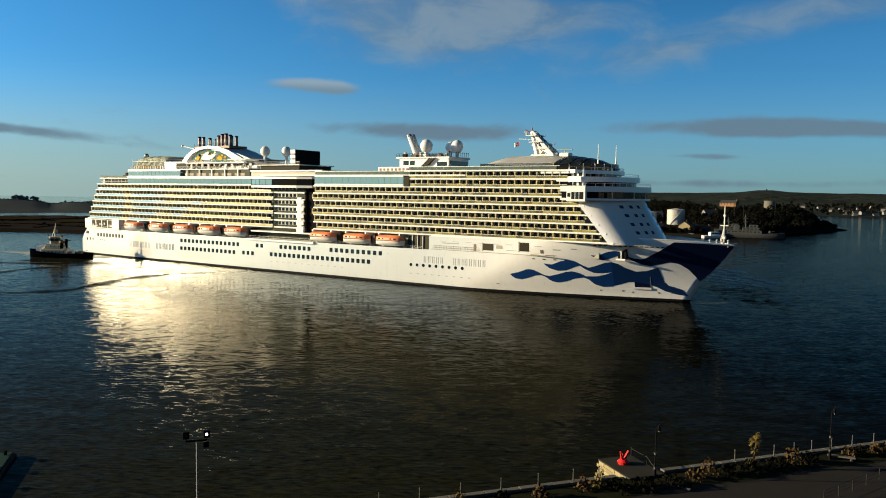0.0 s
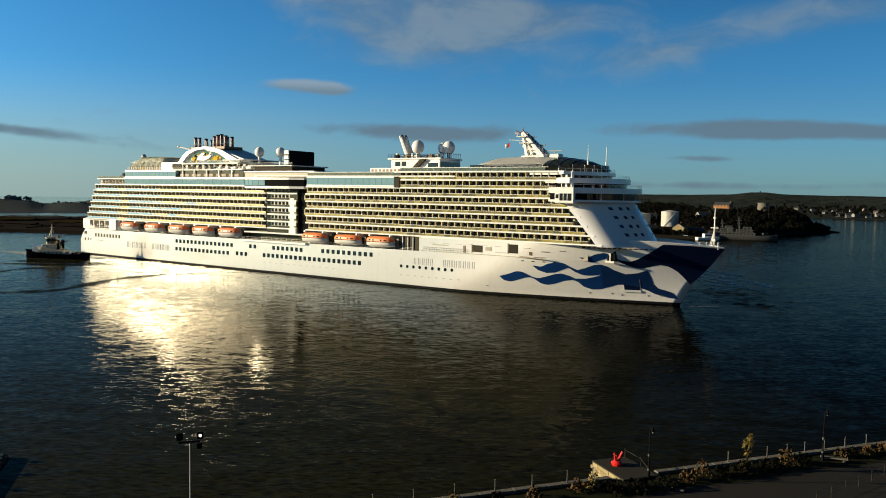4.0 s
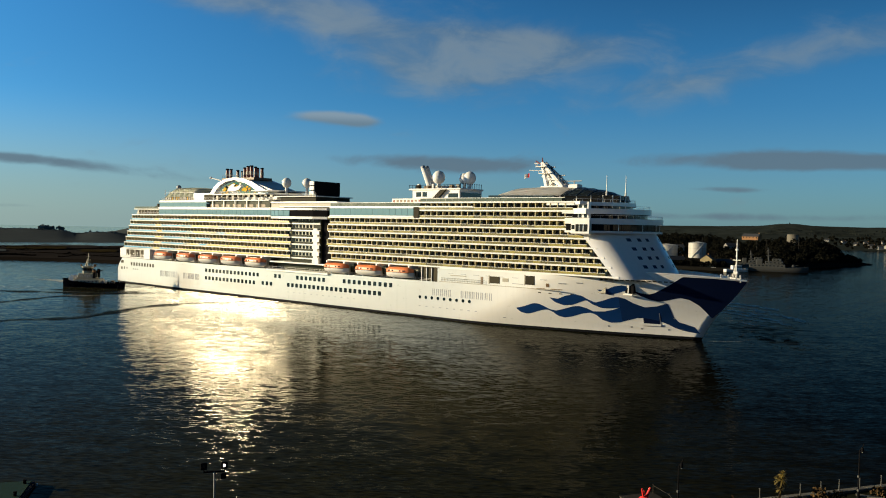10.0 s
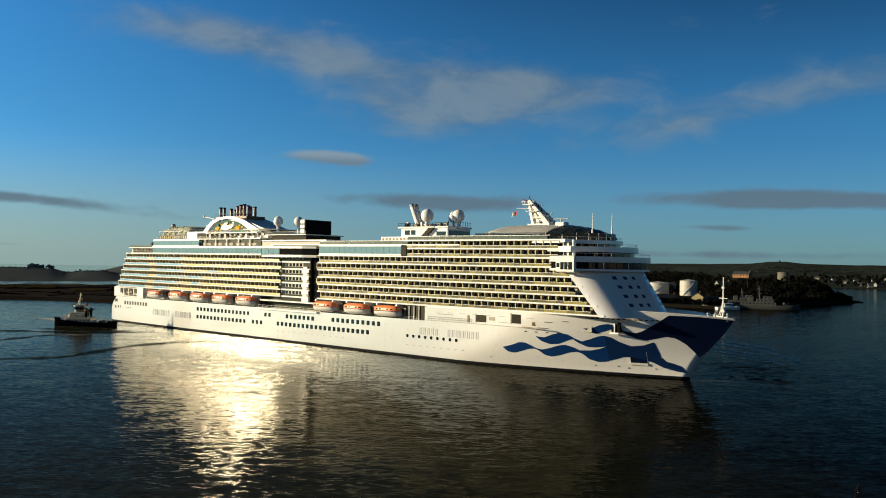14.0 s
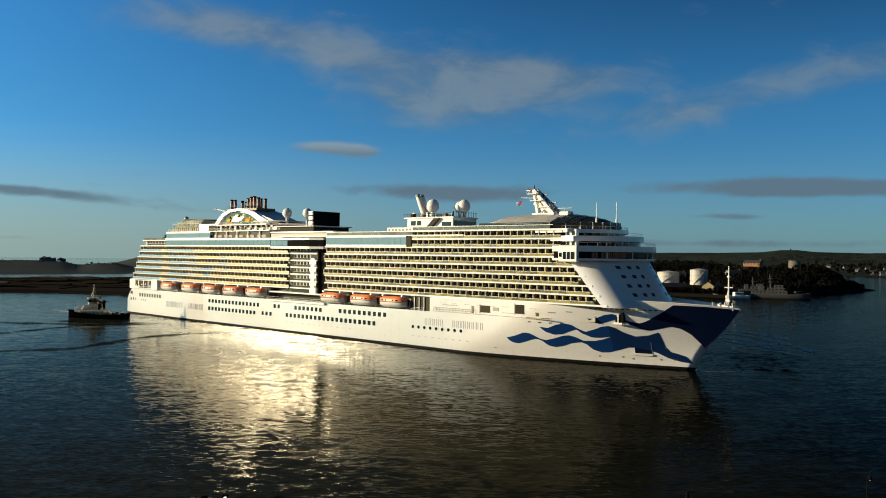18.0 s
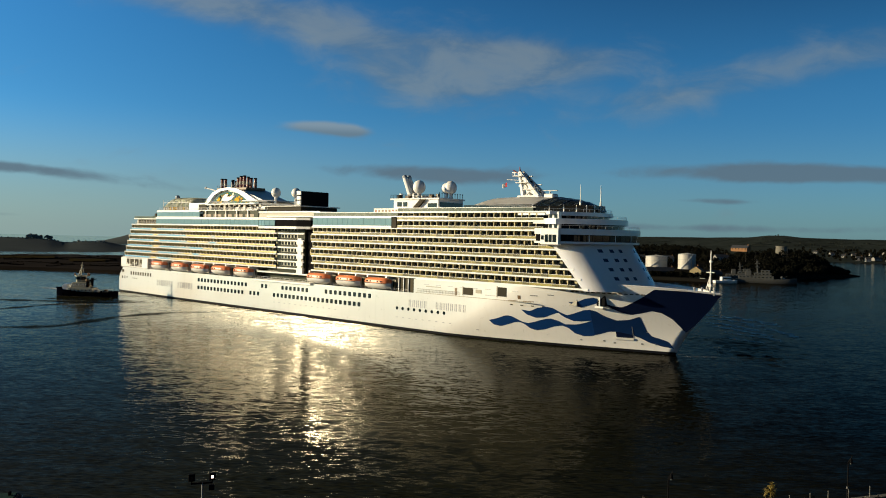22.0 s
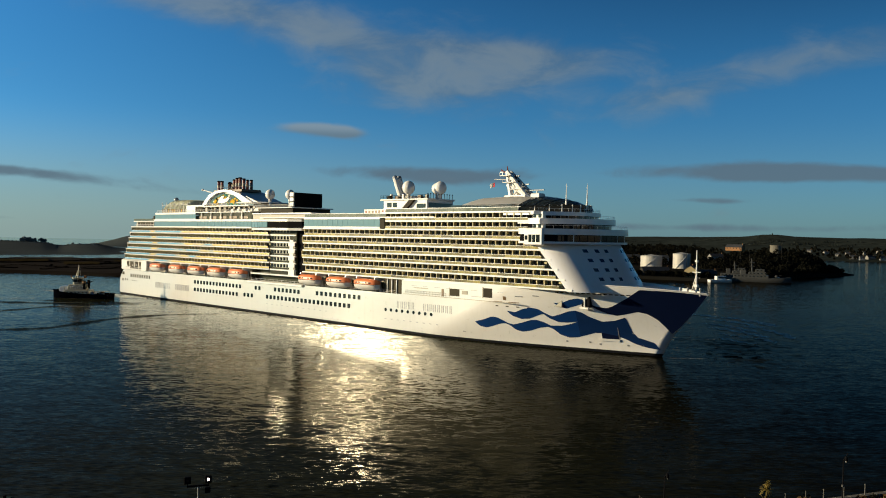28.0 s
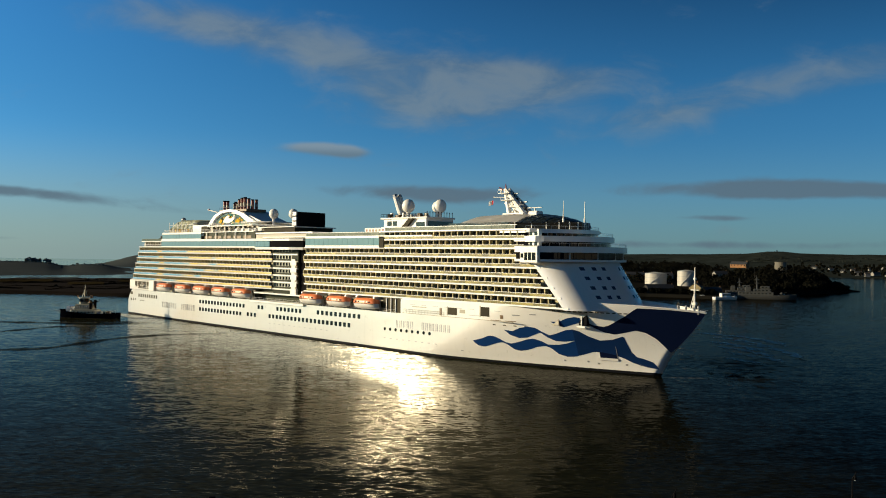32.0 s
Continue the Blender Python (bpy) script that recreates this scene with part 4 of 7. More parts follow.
        part("top_rail_pane", bm, TOPGLASS, ship)
    

screens()


def arc_plan(corner, y, bulge, back, n=17):
    return [(back, -y)] + [(corner + bulge * (1 - (q / y) ** 2), q) for q in np.linspace(-y, y, n)] + [(back, y)]


def bridge():
    for name, corner, y, bulge, back, z0, z1, mat, label in (
            ("bridge_floor", 288.2, 22.8, 12.5, 279.2, 32.9, 33.6, SUPER, ""), ("bridge_band", 287.2, 22.5, 12.4, 279.6, 33.6, 35.7, BLACK, "dark band behind the bridge panes"),
            ("bridge_parapet", 288.2, 22.8, 12.8, 279.2, 35.7, 37.5, SUPER, ""), ("upper_front_band", 284.4, 18.6, 11.5, 276, 37.5, 39.0, BLACK, ""),
            ("upper_front", 285.4, 19.0, 11.8, 276, 39.0, 40.7, SUPER, ""), ("top_front_band", 279.5, 18.2, 11.0, 272, 40.7, 41.7, BLACK, ""),
            ("top_front", 280.2, 18.8, 11.4, 270, 41.7, 42.9, SUPER, ""), ("lookout_band", 270.5, 15.0, 19.3, 244, 42.9, 45.3, PANE, "dark glazed lookout under the roof")):
        bm = bmesh.new()
        prism(bm, arc_plan(corner, y, bulge, back), z0, z1, "z")
        part(name, bm, mat, ship, label)
    for corner, y, bulge, z0, z1, count in ((287.26, 22.4, 12.4, 33.75, 35.55, 20), (284.46, 18.5, 11.5, 37.65, 38.85, 14), (279.56, 18.1, 11.0, 40.8, 41.6, 14)):
        edge = np.linspace(-y, y, count + 1)
        for q0, q1 in zip(edge, edge[1:]):
            bm = bmesh.new()
            a, b = ((corner + bulge * (1 - (q / y) ** 2), q) for q in (q0 + 0.08, q1 - 0.08))
            prism(bm, [a, b, (b[0] - 0.3, b[1]), (a[0] - 0.3, a[1])], z0, z1, "z")
            part("front_pane", bm, PANE, ship)
    for q in np.linspace(-15, 18, 5):
        bm = bmesh.new()
        x = 287.2 + 12.4 * (1 - (q / 22.5) ** 2)
        box(bm, x - 0.1, x + 0.12, q - 0.1, q + 0.1, 33.6, 35.7)
        part("mullion", bm, SUPER, ship)
    # wing cab facing the water
    bm = bmesh.new()
    box(bm, 281.6, 288.4, -23.3, -22.0, 32.4, 37.6, bevel=0.25)
    cab = part("bridge_wing", bm, SUPER, ship)
    for a, b, z0, z1 in ((282.0, 283.0, 34.0, 35.3), (283.4, 284.5, 33.3, 35.6), (284.8, 285.9, 33.3, 35.6), (286.2, 287.5, 33.3, 35.6)):
        bm = bmesh.new()
        box(bm, a, b, -23.38, -23.0, z0, z1)
        part("wing_window", bm, PANE, cab)
    bm = bmesh.new()
    box(bm, 282.0, 286.0, -19.5, -18.0, 37.6, 42.8, bevel=0.2)
    side = part("front_corner_house", bm, SUPER, ship)
    for z in (37.7, 40.8):
        for a in (282.3, 284.2):
            bm = bmesh.new()
            box(bm, a, a + 1.1, -19.57, -19.2, z, z + 1.2)
            part("corner_window", bm, PANE, side)
    for a, b, z0, z1 in ((280.5, 287.6, 38.9, 40.6), (281.0, 285.4, 41.9, 42.9)):
        bm = bmesh.new()
        prism(bm, [(a, -19.3), (a + 1.5, -20.6), (b - 2.0, -20.9), (b, -19.3)], z0, z1, "z")
        part("corner_parapet", bm, SUPER, side)
    # low arched roof
    bm = bmesh.new()
    ridge = ((239, 44.6), (243, 46.6), (249.7, 48.4), (262, 48.8), (275, 48.3), (281, 47.4), (285, 46.4), (288, 45.0), (290.5, 43.2))
    rows = []
    for x in np.linspace(239, 290.3, 33):
        w = 15.4 * min(1, ((x - 236) / 14) ** 0.5) * (1 - max(0, (x - 268) / 23) ** 2 * 0.9)
        z = spline(ridge, x)
        rows.append([(x, w * q, 44.9 + (z - 44.9) * (1 - q * q) if z > 44.9 else z) for q in np.linspace(-1, 1, 17)])
    sheet(bm, rows[:22])
    bmesh.ops.solidify(bm, geom=bm.faces[:], thickness=-0.35)
    part("arched_roof", bm, WHITE, ship, "low arched white roof", smooth=True)
    bm = bmesh.new()
    sheet(bm, rows[21:])
    bmesh.ops.solidify(bm, geom=bm.faces[:], thickness=-0.2)
    canopy = part("glass_canopy", bm, CANOPY, ship, "dark blue-green glass canopy", smooth=True)
    for row in rows[22::2]:
        bm = bmesh.new()
        for a, b in zip(row, row[1:]):
            tube(bm, (a[0], a[1], a[2] + 0.05), (b[0], b[1], b[2] + 0.05), 0.08, n=4)
        part("canopy_rib", bm, STEEL, canopy)
    for q in np.linspace(-0.95, 0.95, 14):
        bm = bmesh.new()
        x = 270.6 + 19.3 * (1 - q * q)
        box(bm, x - 0.1, x + 0.1, 15.05 * q - 0.12, 15.05 * q + 0.12, 42.9, 45.3)
        part("lookout_post", bm, WHITE, canopy)
    # rails on the steps of the front
    for corner, y, bulge, z in ((288.0, 22.6, 12.6, 37.5), (285.0, 18.8, 11.6, 40.7), (280.0, 18.6, 11.2, 42.9)):
        bm = bmesh.new()
        pts = [(corner + bulge * (1 - (q / y) ** 2), q, z + 1.0) for q in np.linspace(-y, y, 21)]
        for a, b in zip(pts, pts[1:]):
            tube(bm, a, b, 0.04, n=5)
            tube(bm, (a[0], a[1], z), a, 0.035, n=4)
        part("front_rail", bm, SUPER, ship)


bridge()


def masts():
    bm = bmesh.new()
    prism(bm, [(256.5, 46.0), (268.5, 46.0), (267.0, 49.0), (258.5, 49.0)], -3.4, 3.4)
    base = part("mast_base", bm, WHITE, ship)
    for y in (-2.2, 2.2):
        bm = bmesh.new()
        tube(bm, (267.5, y, 47.6), (257.6, y * 0.4, 57.5), 1.15, 0.6, 8)
        tube(bm, (260.6, y, 48.0), (257.3, y * 0.4, 57.4), 1.0, 0.6, 8)
        tube(bm, (266.2, y, 48.6), (259.8, y * 0.8, 52.2), 0.28, 0.28, 6)
        tube(bm, (261.0, y, 48.6), (263.6, y * 0.8, 51.8), 0.28, 0.28, 6)
        tube(bm, (266.5, y, 49.2), (257.8, y * 0.7, 52.6), 0.3, 0.3, 6)
        tube(bm, (258.0, y * .8, 52.4), (264.4, y * 0.8, 51.0), 0.25, 0.25, 6)
        tube(bm, (257.8, y * .6, 55.2), (261.0, y * 0.6, 54.0), 0.25, 0.25, 6)
        part("mast_frame", bm, WHITE, ship, "white raked lattice mast")
    for x, z, w in ((259.5, 53.4, 2.4), (257.8, 55.8, 2.0), (262.8, 51.0, 2.4)):
        bm = bmesh.new()
        box(bm, x - w, x + w, -3.0, 3.0, z, z + 0.25, bevel=0.05)
        for a in (-w, w):
            tube(bm, (x + a, -3, z + 0.2), (x + a, -3, z + 1.2), 0.07, n=5)
        part("mast_platform", bm, WHITE, ship)
    for x, z, w in ((265.0, 52.6, 1.3), (261.2, 55.6, 1.1), (254.8, 57.2, 1.2)):
        bm = bmesh.new()
        tube(bm, (x, 0, z - 1.0), (x, 0, z), 0.2, n=6)
        box(bm, x - w, x + w, -0.25, 0.25, z, z + 0.4, bevel=0.08)
        part("radar_bar", bm, STEEL, ship)
    bm = bmesh.new()
    tube(bm, (257.0, 0, 57.2), (256.8, 0, 59.4), 0.35, 0.12, 6)
    tube(bm, (256.6, -.6, 57.0), (254.5, -.6, 58.2), 0.2, 0.2, 6)
    part("mast_tip", bm, RUSTRED, ship)
    bm = bmesh.new()
    tube(bm, (257.6, 0, 54.6), (252.0, -1.0, 54.9), 0.12, n=5)
    part("signal_yard", bm, WHITE, ship)
    for x, mat, lab in ((252.2, RED, "small red and white flag"),):
        bm = bmesh.new()
        sheet(bm, [[(x - 2.0 * u, -1.1 + 0.25 * math.sin(u * 6), 53.9 - 1.0 * v - 0.6 * u) for u in np.linspace(0, 1, 6)] for v in (0, 0.5, 1.0, 1.5)])
        bmesh.ops.solidify(bm, geom=bm.faces[:], thickness=0.03)
        for fc in bm.faces:
            fc.material_index = 1 if sum(v.co.x for v in fc.verts) / len(fc.verts) < x - 1.0 else 0
        part("flag", bm, [mat, WHITE], ship, lab)
    # radar on the roof, whip aerials
    bm = bmesh.new()
    box(bm, 269.8, 273.6, -4.2, -0.8, 46.8, 49.4, bevel=0.3)
    drum = part("radar_drum", bm, WHITE, ship)
    bm = bmesh.new()
    tube(bm, (271, -2, 49.3), (271, -2, 50.4), 0.25, n=6)
    box(bm, 268.0, 274.0, -2.2, -1.8, 50.4, 50.75, bevel=0.1)
    part("radar_scanner", bm, STEEL, drum)
    for x, y in ((285.3, -6.1), (289.5, -0.5)):
        bm = bmesh.new()
        tube(bm, (x, y, 44.6), (x, y, 46.5), 0.35, 0.3, 8)
        tube(bm, (x, y, 46.5), (x, y, 52.0), 0.2, 0.08, 6)
        part("whip_aerial", bm, WHITE, ship)
    # bow mast with crow's platform
    bm = bmesh.new()
    tube(bm, (326.2, 0, 18.7), (326.2, 0, 31.9), 0.34, 0.12, 8)
    tube(bm, (324.9, -1.0, 18.7), (326.2, 0, 25.0), 0.11, n=6)
    tube(bm, (324.9, 1.0, 18.7), (326.2, 0, 25.0), 0.11, n=6)
    tube(bm, (325.0, 0, 25.5), (327.4, 0, 25.5), 0.15, n=6)
    box(bm, 325.6, 326.8, -.6, .6, 21.2, 22.0, bevel=0.1)
    box(bm, 325.8, 326.6, -.4, .4, 28.4, 29.0, bevel=0.1)
    part("bow_mast", bm, WHITE, ship, "slim white mast on the bow")
    for x, y in ((324.6, -2.0), (327.8, -0.8), (322.5, -2.4)):
        bm = bmesh.new()
        tube(bm, (x, y, 18.7), (x, y, 20.6), 0.3, 0.3, 8)
        ball(bm, (x, y, 20.7), 0.42)
        part("mooring_gear", bm, STEEL, ship)
    bm = bmesh.new()
    for a in np.linspace(312, 328.5, 10):
        y = -half_beam(a, bulwark_top(a)) + 0.2
        tube(bm, (a, y, bulwark_top(a)), (a, y, bulwark_top(a) + 0.6), 0.035, n=4)
        b = a + 1.8
        tube(bm, (a, y, bulwark_top(a) + 0.6), (b, -half_beam(b, bulwark_top(b)) + 0.2 if b < 329.5 else 0, bulwark_top(min(b, 330)) + 0.6), 0.035, n=4)
    part("bow_rail", bm, STEEL, ship)
    # anchor pocket and a small hatch near the waterline, filled dark for shade
    bm = bmesh.new()
    y = -half_beam(297.1, 15.3)
    box(bm, 295.7, 298.8, y - 0.35, y + 2.0, 14.0, 17.3, bevel=0.2)
    pocket = part("anchor_pocket", bm, BLACK, ship)
    bm = bmesh.new()
    tube(bm, (297.0, y - 0.5, 16.8), (297.0, y - 0.6, 13.8), 0.25, n=6)
    box(bm, 295.4, 298.6, y - 0.9, y - 0.3, 13.3, 13.9, bevel=0.15)
    part("anchor", bm, WHITE, pocket, "pale anchor in its pocket")
    hull_patch("lower_recess", 299.8, 304.6, 4.3, 6.2, NAVY)
    hull_patch("recess_ledge", 299.2, 304.9, 3.6, 4.25, WHITE, 0.35)
    hull_patch("recess_edge", 304.65, 304.8, 4.25, 8.0, STEEL, 0.08)
    for x, z in ((289, 2.6), (296, 2.8), (299, 2.4), (307, 2.6), (311, 2.8)):
        hull_patch("hull_fitting", x - 0.3, x + 0.3, z - 0.25, z + 0.25, STEEL)
    # aerials, lamps and brackets crowding the main mast
    for _ in range(16):
        u = ROLL.random()
        x, z = 256.5 + 9.5 * u, 58.0 - 8.0 * u + ROLL.uniform(-1.5, 0.5)
        bm = bmesh.new()
        l = ROLL.uniform(0.5, 1.6)
        tube(bm, (x, ROLL.uniform(-1.5, 1.0), z), (x + ROLL.uniform(-1, 1) * l, ROLL.uniform(-2, 1), z + l), 0.12, n=5)
        box(bm, x - 0.3, x + 0.3, -0.9, 0.4, z - 0.2, z + ROLL.uniform(0.2, 0.6))
        part("mast_aerial", bm, ROLL.choice((WHITE, STEEL, BRASSY, BLACK)), ship)


masts()


def radome(x, y, z, r, foot):
    bm = bmesh.new()
    tube(bm, (x, y, foot), (x, y, z - r * 0.7), r * 0.26, r * 0.34, 10)
    stalk = part("radome_stalk", bm, WHITE, ship)
    bm = bmesh.new()
    ball(bm, (x, y, z), r, 1.08, 20, 14)
    part("radome", bm, WHITE, stalk, "white radome", smooth=True)


def top_works():
    # radome house
    for name, a, b, y, z0, z1 in (("house_base", 192.7, 208, 9, 42.6, 44.7), ("radome_house", 202, 225.4, 7.2, 42.8, 48.0), ("house_platform", 200.4, 226, 7.6, 48.0, 48.6), ("house_top", 205, 216, 4, 48.6, 49.8)):
        bm = bmesh.new()
        box(bm, a, b, -y, y, z0, z1, bevel=0.12)
        part(name, bm, WHITE, ship)
    for a in np.arange(193.4, 207, 1.9):
        bm = bmesh.new()
        box(bm, a, a + 1.1, -9.06, -8.6, 43.2, 44.2)
        part("small_window", bm, ROLL.choice((BRASSY, RUSTRED, SHADE)), ship)
    bm = bmesh.new()
    prism(bm, [(211, 42.8), (213.4, 42.8), (219.5, 48.0), (217.1, 48.0)], -8.4, -7.4)
    stair = part("outside_stair", bm, SHADE, ship, "dark outside stair")
    bm = bmesh.new()
    for u in np.linspace(0, 1, 7):
        tube(bm, (212 + 6.2 * u, -8.4, 42.8 + 5.2 * u), (212 + 6.2 * u, -8.4, 43.8 + 5.2 * u), 0.06, n=4)
    tube(bm, (212, -8.4, 43.8), (218.2, -8.4, 49.0), 0.06, n=4)
    part("stair_rail", bm, STEEL, stair)
    for a, b, z0, z1 in ((204, 206.5, 45.4, 47.2), (207.2, 209.4, 45.4, 47.2), (220, 224.6, 45.0, 46.6)):
        bm = bmesh.new()
        box(bm, a, b, -7.28, -6.8, z0, z1)
        part("house_window", bm, PANE, ship)
    bm = bmesh.new()
    box(bm, 225.35, 225.6, -6.4, 6.4, 45.2, 47.0)
    part("house_window", bm, PANE, ship)
    for a in np.arange(200.6, 225.5, 1.6):
        bm = bmesh.new()
        tube(bm, (a, -7.5, 48.6), (a, -7.5, 49.9), 0.07, n=5)
        tube(bm, (a, -7.5, 49.9), (a + 1.6, -7.5, 49.9), 0.07, n=5)
        tube(bm, (a, -7.5, 49.2), (a + 1.6, -7.5, 49.2), 0.05, n=5)
        part("platform_rail", bm, BLACK, ship)
    for q in np.arange(-7.4, 7.6, 1.5):
        bm = bmesh.new()
        tube(bm, (225.9, q, 48.6), (225.9, q, 50.2), 0.1, n=5)
        ball(bm, (225.9, q, 50.3), 0.24, 1, 6, 4)
        part("rail_lamp_post", bm, BLACK, ship)
    for x, y, w, h in ((203, -6.4, 1.6, 1.4), (207.5, -6.6, 2.2, 1.1), (210.6, -5.8, 1.0, 1.9), (219.4, -6.2, 1.6, 1.3), (222.0, -5.0, 1.2, 1.6), (200.9, -3.0, 1.0, 2.2)):
        bm = bmesh.new()
        box(bm, x, x + w, y, y + w, 48.6, 48.6 + h, bevel=0.1)
        part("roof_gear", bm, ROLL.choice((STEEL, SHADE, CREAM, BRASSY)), ship)
    radome(213.6, -5.2, 52.9, 2.45, 48.6)
    radome(223.0, 2.4, 52.9, 2.4, 48.6)
    radome(217.0, 7.0, 53.0, 2.1, 48.6)
    radome(126.4, -7.0, 52.3, 2.15, 46.0)
    radome(134.7, -2.1, 52.3, 2.1, 46.0)
    for y in (-3.1, -0.8):
        bm = bmesh.new()
        tube(bm, (207.8, y, 48.6), (203.9, y, 57.0), 1.15, 1.0, 10)
        pipe = part("raked_pipe", bm, WHITE, ship, "white raked stack with dark rim")
        bm = bmesh.new()
        tube(bm, (204.0, y, 56.8), (203.6, y, 57.7), 1.06, 0.9, 10)
        part("stack_rim", bm, STEEL, pipe)
    # big film screen across the deck, dark face looking forward
    bm = bmesh.new()
    box(bm, 144.6, 147.5, -9, 6.2, 46.3, 52.6, bevel=0.2)
    frame_ob = part("film_screen", bm, BLACK, ship, "black film screen in a pale frame")
    bm = bmesh.new()
    box(bm, 147.5, 147.8, -8.7, 5.9, 46.6, 52.5)
    part("screen_face", bm, BLACK, frame_ob)
    for a, b in ((46.5, 48.3), (48.7, 50.4), (50.8, 52.6)):
        bm = bmesh.new()
        box(bm, 144.4, 147.3, -9.5, -8.9, a, b, bevel=0.15)
        part("side_speaker", bm, WHITE, frame_ob)
    for y in (-7, 4):
        bm = bmesh.new()
        box(bm, 143.5, 146, y - 1, y + 1, 43.2, 46.4)
        part("screen_leg", bm, STEEL, frame_ob)
    bm = bmesh.new()
    box(bm, 134, 157, -17, 3, 43.4, 45.4)
    part("pool_bar_wall", bm, SHADE, ship)
    bm = bmesh.new()
    box(bm, 131, 158, -18, 4, 45.4, 45.8, bevel=0.08)
    part("pool_bar_roof", bm, WHITE, ship)
    # funnel casing, arch and emblem
    out = [(69, 44.2), (70.5, 47), (75, 51.4), (80, 53.8), (90, 54.9), (100, 54.0), (110, 51.2), (120, 48.2), (132, 45.4), (132, 44.2)]
    bm = bmesh.new()
    prism(bm, out, -7.2, 7.2)
    part("funnel_casing", bm, WHITE, ship, "sloping pale funnel casing")
    inner = ((72.0, 46.0), (75.8, 50.0), (78.6, 52.0), (83.5, 53.7), (89.5, 54.3), (95.3, 53.7), (101.0, 51.8), (107.0, 48.8), (112.0, 46.0))
    outer = ((68.0, 46.0), (73.6, 51.0), (77.0, 53.2), (83, 54.9), (90, 55.5), (97, 54.9), (104, 53.0), (112, 49.6), (119.5, 46.0))
    for y0, y1 in ((-8.6, -7.2), (7.2, 8.6)):
        bm = bmesh.new()
        at = np.linspace(0, 8, 33)
        edges = [[(float(np.interp(q, range(9), [p[0] for p in e])), float(np.interp(q, range(9), [p[1] for p in e]))) for q in at] for e in (outer, inner)]
        rows = []
        for (x0, z0), (x1, z1) in zip(*edges):
            rows.append([(x0, y0, z0), (x0, y1, z0), (x1, y1, z1), (x1, y0, z1)])
        sheet(bm, rows, close=True)
        part("funnel_arch", bm, HULL, ship, "white curved funnel arch")
    bm = bmesh.new()
    prism(bm, [(74.4, 46.4), (78, 50.6), (83, 52.9), (89.5, 53.6), (96, 52.8), (102.5, 50.6), (108.5, 46.6)], -7.6, -7.2)
    board = part("funnel_panel", bm, EMBLEM, ship, "mottled blue-green and yellow funnel panel")
    for pts, mat, lab in (([(83.5, 48.6), (85.2, 50.6), (87.2, 51.8), (89.8, 51.7), (88.2, 50.6), (90.6, 50.4), (93.0, 51.2), (94.4, 50.6), (92.2, 49.0), (88.6, 48.2)], WHITE, "white emblem"),
                          ([(79.5, 48.4), (81.5, 50.4), (83.0, 49.6), (81.6, 48.0)], YELLOW, "yellow patch"), ([(95.5, 48.4), (96.5, 50.4), (99, 49.2), (98, 47.8)], YELLOW, "yellow patch"),
                          ([(85, 47.5), (90, 48.1), (92, 47.2), (88, 46.8)], BLUE, "blue patch")):
        bm = bmesh.new()
        prism(bm, [(x, z + 0.6) for x, z in pts], -7.85, -7.5)
        part("emblem_piece", bm, mat, board, lab)
    for _ in range(110):
        x, z = ROLL.uniform(76, 106), ROLL.uniform(46.8, 53.0)
        if z > 53.0 - ((x - 90) / 14.5) ** 2 * 5.2:
            continue
        s = ROLL.uniform(0.4, 1.0)
        bm = bmesh.new()
        prism(bm, [(x - s, z - s * 0.5), (x + s * 0.7, z - s * 0.6), (x + s, z + s * 0.4), (x - s * 0.6, z + s * 0.6)], -7.72, -7.5)
        part("emblem_piece", bm, ROLL.choice((YELLOW, BODYBLUE, GREEN, BLACK, YELLOW, NETTING, OCHRE)), board)
    bm = bmesh.new()
    box(bm, 66, 118, -12, 12, 44.2, 46.4, bevel=0.2)
    part("funnel_house", bm, HULL, ship)
    for q in np.arange(82, 117, 2.7):
        bm = bmesh.new()
        box(bm, q, q + ROLL.uniform(0.9, 1.8), -12.08, -11.6, 44.6, ROLL.uniform(45.4, 46.1))
        part("house_opening", bm, ROLL.choice((SHADE, BRASSY, CREAM)), ship)
    bm = bmesh.new()
    box(bm, 76, 101, -5.5, 5.5, 54.4, 55.6, bevel=0.1)
    rack = part("stack_rack", bm, BRASSY, ship)
    for x, y, r, h in ((77.6, -3.5, .8, 4.4), (80.6, -3.5, .75, 4.2), (78.0, 2.5, .8, 4.2), (84, -2, .4, 3.2), (86.3, 1, .4, 3.8), (88.5, -3, .4, 3.0), (91.8, -3.8, .75, 4.6), (94.4, -3.8, .85, 5.2), (97.0, -3.8, .85, 5.4), (99.2, -3.2, .8, 4.8), (93.5, 2.5, .8, 4.8), (97, 2.5, .8, 4.6)):
        bm = bmesh.new()
        tube(bm, (x, y, 55.4), (x, y, 55.4 + h), r, r * 0.92, 10)
        pipe = part("exhaust_pipe", bm, BRASSY if r < 0.6 else RUSTRED, rack)
        bm = bmesh.new()
        tube(bm, (x, y, 55.4 + h * 0.34), (x, y, 55.4 + h * 0.62), r * 1.06, r * 1.06, 10)
        part("pipe_band", bm, CREAM, pipe, "pale band")
        bm = bmesh.new()
        tube(bm, (x, y, 55.4 + h), (x, y, 56.0 + h), r * 1.08, r * 1.05, 10)
        part("pipe_rim", bm, BLACK, pipe)
    bm = bmesh.new()
    for q in np.arange(76, 101.1, 1.9):
        tube(bm, (q, -5.3, 55.6), (q, -5.3, 56.8), 0.08, n=4)
    tube(bm, (76, -5.3, 56.8), (101, -5.3, 56.8), 0.08, n=4)
    part("rack_rail", bm, STEEL, rack)
    bm = bmesh.new()
